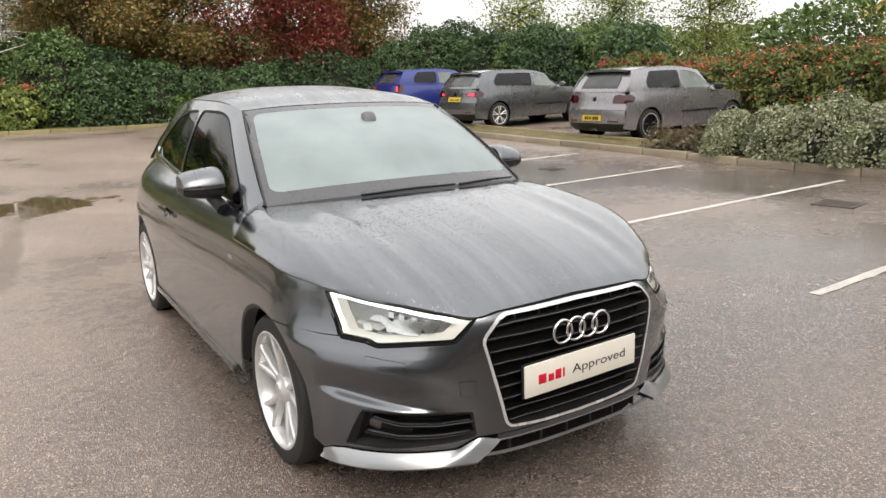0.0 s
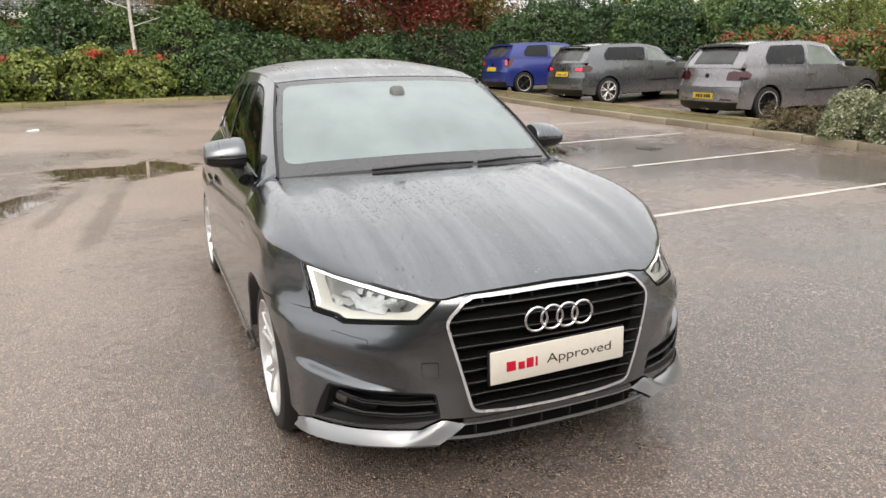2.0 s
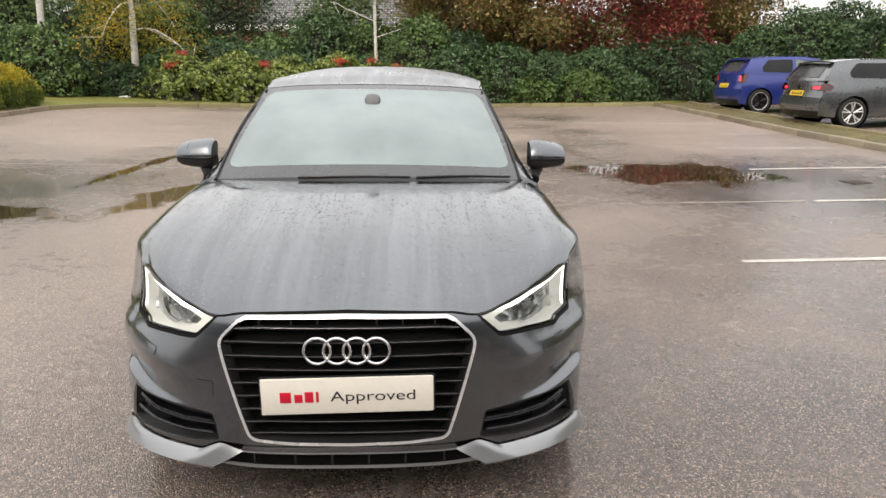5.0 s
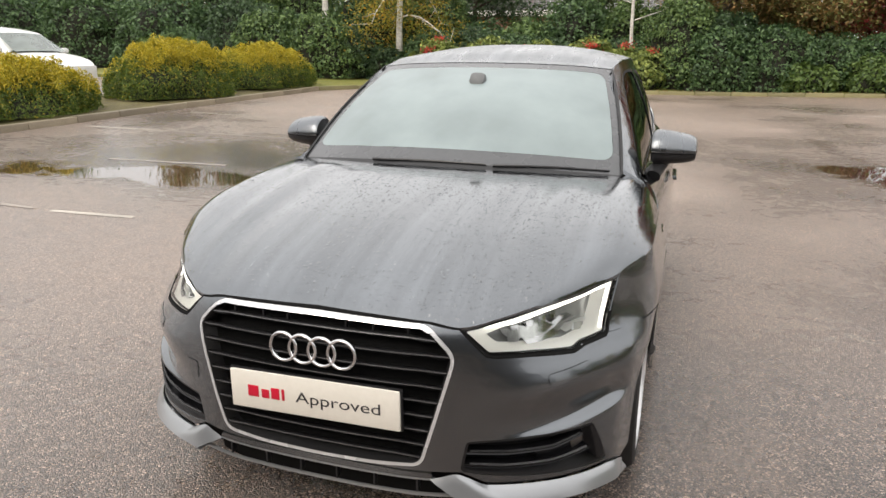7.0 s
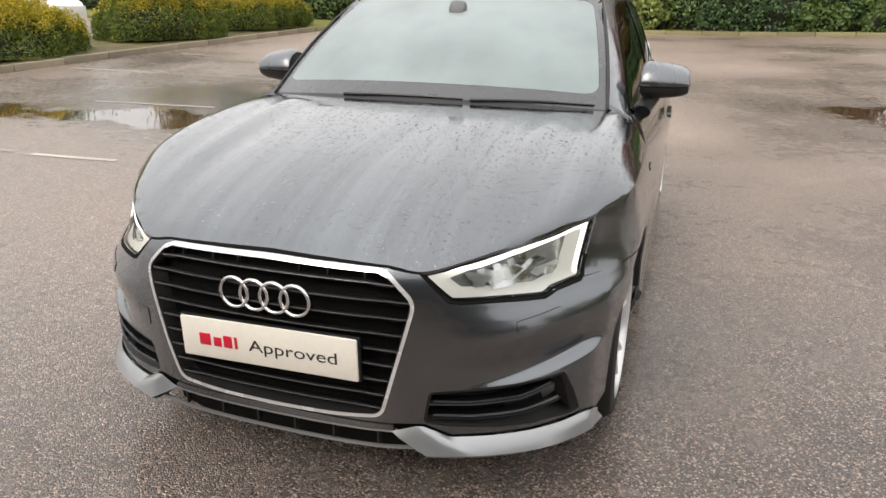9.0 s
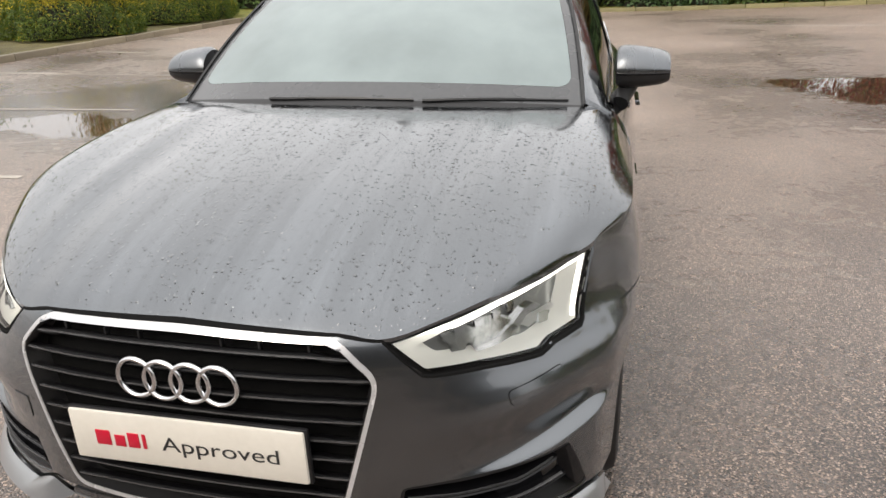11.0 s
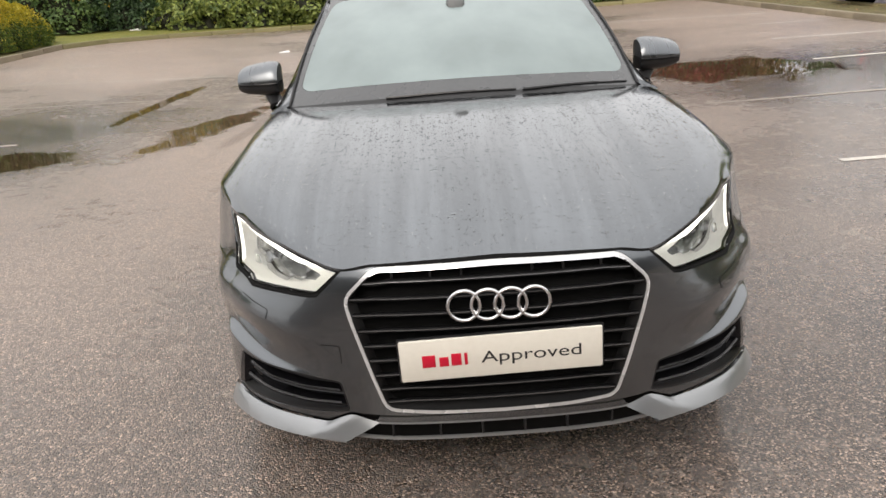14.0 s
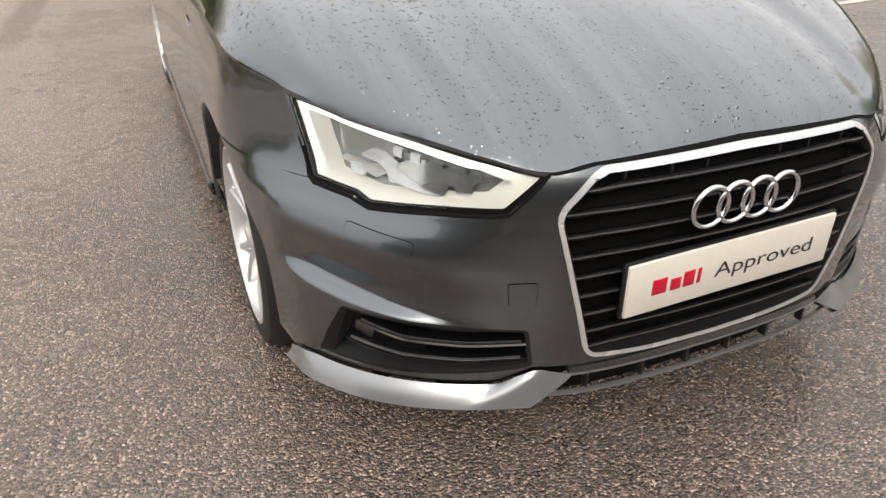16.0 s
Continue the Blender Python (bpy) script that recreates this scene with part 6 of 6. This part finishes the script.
def bush(name, x, y, rx, ry, h, mat, count, size, seed, label, category="shrub", group="", z=.08, blooms=0, bump=.55, square=3.0, droop=0.0, spiky=False, core_k=.80, bloom=.055, petals=26, tips=None):
    """A shrub: a dark shell for the shade among its twigs under many small leaves, with an uneven outline."""
    rng = np.random.default_rng(seed)
    c = thing(name, x, y, level(x, y) + z, label, category, group=group)

    def form(d):
        flat = np.linalg.norm(d[:, :2], axis=1) + 1e-9
        zz = np.clip(d[:, 2], 0, 1)
        rad = (1 - zz ** square) ** (1 / square)
        k = 1 + bump * lumps(d * 1.5, np.random.default_rng(seed + 7))
        p = np.stack([d[:, 0] / flat * rad * rx * k, d[:, 1] / flat * rad * ry * k, zz * h * (1 + .35 * bump * lumps(d * 2 + 3, np.random.default_rng(seed + 9)))], 1)
        return p
    # leaves sit on many small clumps, so that the gaps between them fall into shade
    n = count
    skin_area = math.pi * ((rx + ry) * h * .9 + rx * ry)
    many = int(np.clip(skin_area * (11 if not spiky else 16), 24, 300))
    a = rng.uniform(0, 2 * math.pi, many)
    zz = rng.uniform(0, 1, many) ** .9
    top = rng.uniform(0, 1, many) < rx * ry * math.pi / skin_area
    d = np.stack([np.cos(a), np.sin(a), zz], 1)
    cen = form(d)
    shrink = np.where(top, np.sqrt(rng.uniform(0, 1, many)), 1.0)
    cen[:, :2] *= shrink[:, None]
    zt = h * (1 - (shrink ** square)) ** (1 / square) * (1 + .35 * bump * lumps(d * 2 + 3, np.random.default_rng(seed + 9)))
    cen[:, 2] = np.where(top, np.maximum(zt, cen[:, 2] * .2), cen[:, 2])
    cr = 1.42 * math.sqrt(skin_area / many / math.pi) * rng.uniform(.72, 1.25, many)
    cen *= (1 - cr / (rx + ry + h) * 2.1)[:, None]
    pick = rng.integers(0, many, n)
    way = cen / np.array([rx, ry, h]) ** 2
    way /= np.linalg.norm(way, axis=1)[:, None] + 1e-9
    nr = rng.normal(0, 1, (n, 3)) + way[pick] * .9 + np.array([0, 0, .3])
    nr /= np.linalg.norm(nr, axis=1)[:, None] + 1e-9
    inward = np.sum(nr * way[pick], 1)
    nr = nr - (np.minimum(inward, -.1) * 1.6 + .16)[:, None] * way[pick] * (inward < -.1)[:, None]
    nr /= np.linalg.norm(nr, axis=1)[:, None] + 1e-9
    p = cen[pick] + nr * (cr[pick] * rng.uniform(.72, 1.12, n))[:, None] * (np.array([.8, .8, 1.5]) if spiky else np.array([1, 1, .85]))
    # a thin cover of leaves between the clumps
    rest = n // 4
    d2 = np.stack([np.cos(ang := rng.uniform(0, 2 * math.pi, rest)), np.sin(ang), rng.uniform(0, 1, rest)], 1)
    p[:rest] = form(d2) * rng.uniform(.84, .97, rest)[:, None]
    nr[:rest] = p[:rest] / np.array([rx, ry, h]) ** 2
    nr[:rest] /= np.linalg.norm(nr[:rest], axis=1)[:, None] + 1e-9
    p[:, 2] = np.maximum(p[:, 2], .02)
    nr[:, 2] += .25
    upper = (p[:, 2] > h * (.73 + .2 * np.sin(p[:, 0] * 5 + p[:, 1] * 3) * np.sin(p[:, 1] * 4) + rng.normal(0, .14, n))) & (nr[:, 2] > rng.normal(.25, .25, n))
    for name_, sel, mt in (("leaves", ~upper, mat), ("golden_foliage", upper, tips)) if tips else (("leaves", np.ones(n, bool), mat),):
        if tips and mt == tips:
            nr[sel, 2] *= .3
        v, f = leaf_sheet(p[sel] * (1.02 if mt == tips else 1.0), nr[sel], size * (1.15 if mt == tips else 1.0), rng, slim=.28 if spiky else .6)
        fast_mesh(name_, v, f, mt, c)
    # dark shell inside: the shade among the twigs is put into its colour
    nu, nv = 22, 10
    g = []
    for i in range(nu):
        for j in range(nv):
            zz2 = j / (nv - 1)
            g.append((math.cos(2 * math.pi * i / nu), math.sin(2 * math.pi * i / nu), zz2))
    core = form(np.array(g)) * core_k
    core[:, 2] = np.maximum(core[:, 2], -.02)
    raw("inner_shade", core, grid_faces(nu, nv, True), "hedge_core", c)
    if blooms:
        m = blooms * petals
        high_up = p[p[:, 2] > .72 * h]
        pick = high_up[rng.integers(0, len(high_up), blooms)] * 1.03
        q = np.repeat(pick, petals, 0) + rng.normal(0, bloom, (m, 3)) * np.array([1.3, 1.3, .8])
        v, f = leaf_sheet(q, rng.normal(0, 1, (m, 3)), .06, rng)
        fast_mesh("bloom_cover", v, f, "bloom", c, "red flower heads", "stuff")
    return c


def tree(name, x, y, h, trunk_r, mat_bark, mat_leaf, seed, label, spread=2.2, clear_to=.35, limbs=9, leaves=5200, size=.13, cluster=.75, lean=(0, 0), droop=0.0, thin=False):
    """A tree: a tapered trunk, limbs and twigs, with clumps of small leaves and gaps between."""
    rng = np.random.default_rng(seed)
    c = thing(name, x, y, level(x, y) + .06, label, "tree")
    t = np.linspace(0, 1, 12)
    wob = np.cumsum(rng.normal(0, .05, (12, 2)), 0)
    tr = np.stack([lean[0] * t + wob[:, 0] * t, lean[1] * t + wob[:, 1] * t, h * t], 1)
    raw("trunk", *tube(tr, trunk_r * (1 - .8 * t) + .012, 10), mat_bark, c)
    ends, pieces = [], []
    for i in range(limbs):
        k = clear_to + (1 - clear_to) * (i + .5) / limbs
        base = np.array([np.interp(k, t, tr[:, q]) for q in range(3)])
        a = i * 2.4 + rng.uniform(-.4, .4)
        ln = spread * (1.15 - .7 * k) * rng.uniform(.75, 1.2)
        s = np.linspace(0, 1, 7)
        up = rng.uniform(.15, .55)
        p = base + np.stack([math.cos(a) * ln * s, math.sin(a) * ln * s, ln * up * s - droop * ln * s ** 2], 1) + rng.normal(0, .03, (7, 3)) * s[:, None]
        pieces.append(tube(p, trunk_r * (.42 if mat_bark == "bark" else .2) * (1 - .85 * s) + .006, 6))
        for q in (3, 4, 5, 6):
            ends.append(p[q])
            tw = p[q] + rng.normal(0, .45, 3) * np.array([1, 1, .6])
            pieces.append(tube(np.linspace(p[q], tw, 4), np.linspace(.012, .004, 4), 4))
            ends.append(tw)
    ends.append(tr[-1])
    raw("branching", *merged(pieces), mat_bark, c)
    ends = np.array(ends)
    cen = ends[rng.integers(0, len(ends), leaves)]
    q = cen + rng.normal(0, 1, (leaves, 3)) * cluster * np.array([.5, .5, .36])
    if droop:
        q[:, 2] -= np.abs(rng.normal(0, .35, leaves))
    v, f = leaf_sheet(q, np.array([[0, 0, 1.0]]) + rng.normal(0, .5, (leaves, 3)), size, rng)
    fast_mesh("crown", v, f, mat_leaf, c)
    return c


# hedge along the north bank
def north(x):
    """The line of the hedge's foot behind the north kerb."""
    return float(np.interp(x, [-30, -9, -5.7, -2, 3, 8, 22], [20.5, 20.5, 21.4, 22.3, 22.6, 22.3, 22.0]))


rng = random.Random(4)
xs, i = -16.5, 0
while xs < 15.5:
    w = rng.uniform(1.1, 1.6)
    tall = 2.15 + .35 * math.sin(xs * .9) + rng.uniform(-.55, .5)
    deep = .35
    if -9.9 < xs < -7.6:
        tall, deep = .9, 1.6
    elif -7.6 < xs < -.3:
        tall, deep = rng.uniform(1.3, 1.7), 1.3
    elif 4.8 < xs < 9.8:
        tall = .72 * tall
    if xs > 11.5:
        tall += .9
    bush("evergreen_shrub", xs, north(xs) + deep + rng.uniform(-.45, .45), w, 1.0, tall, rng.choice(["leaf_dark", "leaf_dark", "leaf_deep", "leaf_fresh"]), 7000, .105, 100 + i, "dense dark green evergreen shrub in the hedge", group="hedge shrubs")
    xs += w * 1.1
    i += 1
for k, (bx, dy, brx, bh) in enumerate([(4.0, -.25, 1.0, .8), (-12.6, -.5, 1.3, 2.1), (-10.9, -.1, 1.25, 2.0), (1.6, -.25, .95, 1.9), (5.9, -.3, .95, 1.0), (7.4, -.2, .8, .95)]):
    bush("evergreen_shrub", bx, north(bx) + dy, brx, .8, bh, "leaf_mid" if k in (0, 4) else "leaf_fresh" if k < 3 else "leaf_dark", 5200, .115, 160 + k, "rounded green evergreen shrub at the kerb", group="hedge shrubs")
for k, (bx, brx, bh) in enumerate([(-6.9, 1.0, 1.15), (-5.4, 1.1, 1.3), (-3.8, 1.05, 1.2), (-2.3, 1.05, 1.35), (-.8, .95, 1.15)]):
    bush("flowering_shrub", bx, north(bx) + .1, brx, .85, bh * 1.08, "leaf_light", 6000, .125, 200 + k, "light green shrub dotted with red flowers", group="flowering shrubs", blooms=3, bloom=.075, petals=130, bump=1.0, square=2.4)
# clipped conifers on the west side
for k, (bx, by, brx, bry, bh) in enumerate([(-10.1, 7.7, 1.05, 1.95, .74), (-10.1, 12.1, 1.05, 1.8, 1.02), (-10.15, 15.8, 1.05, 2.0, .90)]):
    bush("clipped_conifer", bx, by, brx, bry, bh, "leaf_gold", 42000, .058, 300 + k, "rounded conifer hedge, green with golden tips", group="clipped conifers", bump=.28, square=2.3, spiky=True, tips="leaf_goldtip")
for k, (bx, by, brx, bh) in enumerate([(-18.0, 21.5, 2.0, 2.8), (-21.5, 21.5, 2.2, 2.9), (-25.5, 21.0, 2.4, 3.0), (-14.6, 17.6, 1.0, 1.1), (-29.5, 20, 2.6, 3.2), (-33, 17, 2.6, 3.2), (-35, 12, 2.8, 3.2)]):
    bush("evergreen_shrub", bx, by, brx, 1.5, bh, "leaf_mid" if k == 3 else "leaf_dark", 6500, .14, 340 + k, "tall dark green evergreen shrub", group="hedge shrubs")
# flowering hedge and tall hedge east of the parked cars
for k in range(9):
    yy0 = .2 + k * 1.6
    bush("flowering_shrub", 14.6 + .2 * math.sin(k * 2.1), yy0, 1.2, 1.1, 1.62 + .15 * math.sin(k * 1.7) + (.5 if k < 4 else 0), "leaf_flower", 9000, .09, 400 + k, "green hedge shrub with orange-red berries", group="flowering shrubs", blooms=11, bloom=.10, petals=34)
for k in range(9):
    yy0 = 13.6 + k * 1.35
    bush("evergreen_shrub", 14.9 + .3 * math.sin(k * 1.9), yy0, 1.3, 1.15, 2.5 + .25 * math.sin(k * 2.6), ("leaf_dark", "leaf_fresh", "leaf_deep")[k % 3], 9500, .11, 440 + k, "tall dense dark green hedge shrub", group="hedge shrubs")
# silvery shrubs in the planting strip
for k, (bx, by, br, bh) in enumerate([(8.70, 5.65, .46, .70), (8.72, 4.85, .50, .80), (8.7, 4.0, .58, .95), (8.78, 3.1, .60, .92), (8.75, 2.1, .62, .9), (8.8, 1.1, .65, .9)]):
    bush("silver_shrub", bx, by, br, br, bh, "leaf_silver", 9500, .05, 500 + k, "silvery variegated shrub in the planting strip", group="silvery shrubs", bump=1.1, square=2.2, core_k=.62)
for k, (bx, by) in enumerate([(8.6, 6.5), (8.85, 6.15), (8.5, 6.95)]):
    bush("dry_shrub", bx, by, .34, .34, .26, "leaf_dry", 700, .07, 540 + k, "low brown dried plant in the planting strip", group="dried plants", bump=1.0, spiky=True, core_k=.4)
for k, (bx, by, brx, bh) in enumerate([(-16.5, 24.2, 1.7, 3.9), (-13.6, 24.0, 1.7, 3.7), (-10.6, 24.0, 1.7, 3.5), (-8.3, 24.3, 1.3, 3.2), (-6.5, 24.5, 1.2, 2.0), (-4.7, 24.7, 1.3, 2.1), (-3.0, 24.9, 1.3, 3.0), (-1.3, 24.9, 1.2, 2.7), (.4, 25.0, 1.3, 2.9)]):
    bush("evergreen_shrub", bx, by, brx, 1.3, bh, ("leaf_dark", "leaf_fresh")[k % 2], 7000, .13, 580 + k, "tall green evergreen shrub behind the hedge", group="hedge shrubs")
# trees
tree("birch_tree", -11.7, 22.4, 7.0, .13, "birch", "leaf_yellow", 1, "white-barked birch with few yellow leaves", spread=2.2, clear_to=.56, leaves=3600, size=.08, droop=.6)
tree("birch_tree", -8.65, 21.9, 5.4, .12, "birch", "leaf_yellow", 2, "white-barked birch with drooping yellow leaves", spread=2.2, clear_to=.34, leaves=9000, size=.085, droop=1.0)
tree("birch_tree", -1.05, 22.6, 6.5, .055, "birch", "leaf_mid", 3, "slim young birch with bare lower limbs", spread=1.8, clear_to=.28, leaves=1200, size=.08)
tree("maple_tree", 8.05, 23.8, 6.0, .14, "bark", "leaf_red", 5, "dark red autumn maple behind the hedge", spread=2.4, clear_to=.15, limbs=15, leaves=25000, size=.125, cluster=.85)
for k, (tx, ty, sp) in enumerate([(1.7, 25.0, 2.5), (3.3, 26.0, 2.6), (4.7, 25.0, 1.8), (11.6, 24.8, 2.0), (3.0, 28.5, 2.8), (10.6, 28.0, 2.8)]):
    tree("autumn_tree", tx, ty, 6.4, .14, "bark", "leaf_rust", 20 + k, "rust-brown autumn tree behind the hedge", spread=sp, clear_to=.24, limbs=15, leaves=25000, size=.125, cluster=.85)
for k, (tx, ty, lf) in enumerate([(-14.8, 25.0, "leaf_mid"), (-20, 26, "leaf_rust"), (20.5, 3.0, "leaf_mid"), (-26, 25, "leaf_mid"), (-17, 29, "leaf_mid"), (-31, 23, "leaf_mid"), (21, -1, "leaf_mid"), (-7.4, 27.2, "leaf_deep"), (-16.5, 25.5, "leaf_deep")]):
    tree("green_tree", tx, ty, 4.7, .13, "bark", lf, 40 + k, "leafy tree beyond the hedge", spread=2.4, clear_to=.2, limbs=13, leaves=15000, size=.125, cluster=.85)
tree("green_tree", -2.6, 26.8, 4.6, .12, "bark", "leaf_mid", 71, "leafy tree beyond the hedge", spread=1.9, clear_to=.2, limbs=12, leaves=9000, size=.13, cluster=.9)
tree("green_tree", -10.2, 27.5, 4.6, .12, "bark", "leaf_mid", 72, "leafy tree beyond the hedge", spread=1.7, clear_to=.2, limbs=12, leaves=8000, size=.13, cluster=.9)
for k, (tx, ty, th) in enumerate([(16.9, 21.8, 3.6), (18.7, 18.5, 3.9), (21.5, 16.2, 4.0)]):
    tree("green_tree", tx, ty, th, .1, "bark", "leaf_light", 75 + k, "light green tree beyond the hedge", spread=1.7, clear_to=.3, limbs=11, leaves=5200, size=.12, cluster=.8)
tree("orange_tree", 17.3, 5.6, 5.0, .1, "bark", "leaf_yellow", 60, "orange-yellow autumn tree behind the hedge", spread=1.6, clear_to=.3, leaves=7000, size=.11)

# far woods behind everything
rngw = np.random.default_rng(77)
wa = rngw.uniform(-.95, 1.02, 70000)
wr = 36 + rngw.uniform(0, 7, 70000)
top = 3.6 + 0.7 * np.sin(wa * 9 + 1) + 0.6 * np.sin(wa * 23 + 2) - 1.8 * np.exp(-((wa - .93) / .07) ** 2)
wz = rngw.uniform(0, 1, 70000) ** .8 * top
wp = np.stack([wr * np.sin(wa * 1.35), -2 + wr * np.cos(wa * 1.35), wz + .4], 1)
wp = wp[(wp[:, 0] < -15.5) | (wp[:, 0] > 3.5)]
v, f = leaf_sheet(wp, np.tile([0, -.5, .8], (len(wp), 1)), .34, rngw)
woods = fast_mesh("far_woods", v, f, "leaf_mid", None, "dense green woodland far behind the hedges", "stuff")
tagged(woods, category="trees")

# ---- house behind the hedge ----
house = thing("house", -6.0, 35.0, level(-6, 35), "red brick house with tiled roof and white eaves", "house")
part("wall", box(16.5, 7, 3.0, (0, 4, 1.5), .02), "brick", house, "red brick wall")
part("gable_wall", box(3.6, 3, 3.0, (-3.4, 2.6, 4.3), .02), "brick", house, "red brick gable")
part("fascia", box(17.2, .12, .26, (0, .28, 2.95), .01), "white_trim", house, "white eaves board")
part("soffit", box(17.2, .5, .05, (0, .5, 2.83), .01), "white_trim", house)
pieces = []
for r in range(26):
    for q in range(58):
        xx = -8.7 + q * .30 + (.15 if r % 2 else 0)
        y0, z0 = .25 + r * .16, 3.08 + r * .125
        pieces.append(([(xx, y0, z0 + .03), (xx + .285, y0, z0 + .03), (xx + .285, y0 + .20, z0 + .145), (xx, y0 + .20, z0 + .145), (xx, y0, z0 - .01), (xx + .285, y0, z0 - .01)], [(0, 1, 2, 3), (0, 4, 5, 1)]))
v, f = merged(pieces)
tiles = raw("roof_tiles", v, f, surface("grey_roof_tiles", (0.075, 0.07, 0.068), (0.16, 0.155, 0.15), (0.4, 0.6), random_tone=.3, island=True, bump=.2), house, "grey roof tiles", False)
tagged(tiles, kind="stuff")
for xx in (-6.0, -1.0, 2.5, 5.5):
    win = part("window", box(1.3, .06, 1.1, (xx, .48, 1.7), .01), "white_trim", house, "white framed window")
    part("pane", box(1.14, .03, .94, (xx, .445, 1.7), .005), "pane", win)

# ---- litter and fallen leaves ----
rng2 = np.random.default_rng(9)
for lx, ly in ((-8.7, 21.0), (-3.1, 14.2)):
    bm = bmesh.new()
    bmesh.ops.create_icosphere(bm, subdivisions=2, radius=.14)
    for q in bm.verts:
        q.co = Vector((q.co.x * 1.3, q.co.y * .8, abs(q.co.z) * .35)) * (.6 if ly < 20 else 1.0) * (1 + .3 * math.sin(q.co.x * 31 + q.co.y * 17))
    ob = part("litter", bm, "litter", None, "crumpled white litter lying on the ground")
    tagged(ob, category="litter")
    ob.location = (lx, ly, level(lx, ly) + (.085 if ly > 20 else .0))
n = 900
px = np.concatenate([rng2.uniform(-8.5, 7.6, 500), rng2.uniform(.1, .9, 400)])
py = np.concatenate([np.zeros(500), rng2.uniform(0, 20, 400)])
ek = np.interp(py[500:], [q[1] for q in EAST], [q[0] for q in EAST])
px[500:] += ek
ny = np.interp(px[:500], [q[0] for q in NORTH], [q[1] for q in NORTH])
py[:500] = ny - np.abs(rng2.normal(0, .4, 500)) + .3
pz = lie(px, py) + np.where(np.concatenate([py[:500] > ny - .08, np.ones(400, bool)]), .115, .012)
v, f = leaf_sheet(np.stack([px, py, pz], 1), np.tile([0, 0, 3.0], (n, 1)), .06, rng2, .1)
ll = fast_mesh("fallen_leaves", v, f, "leaf_litter", None, "brown fallen leaves scattered along the kerbs", "stuff")
tagged(ll, category="leaves")
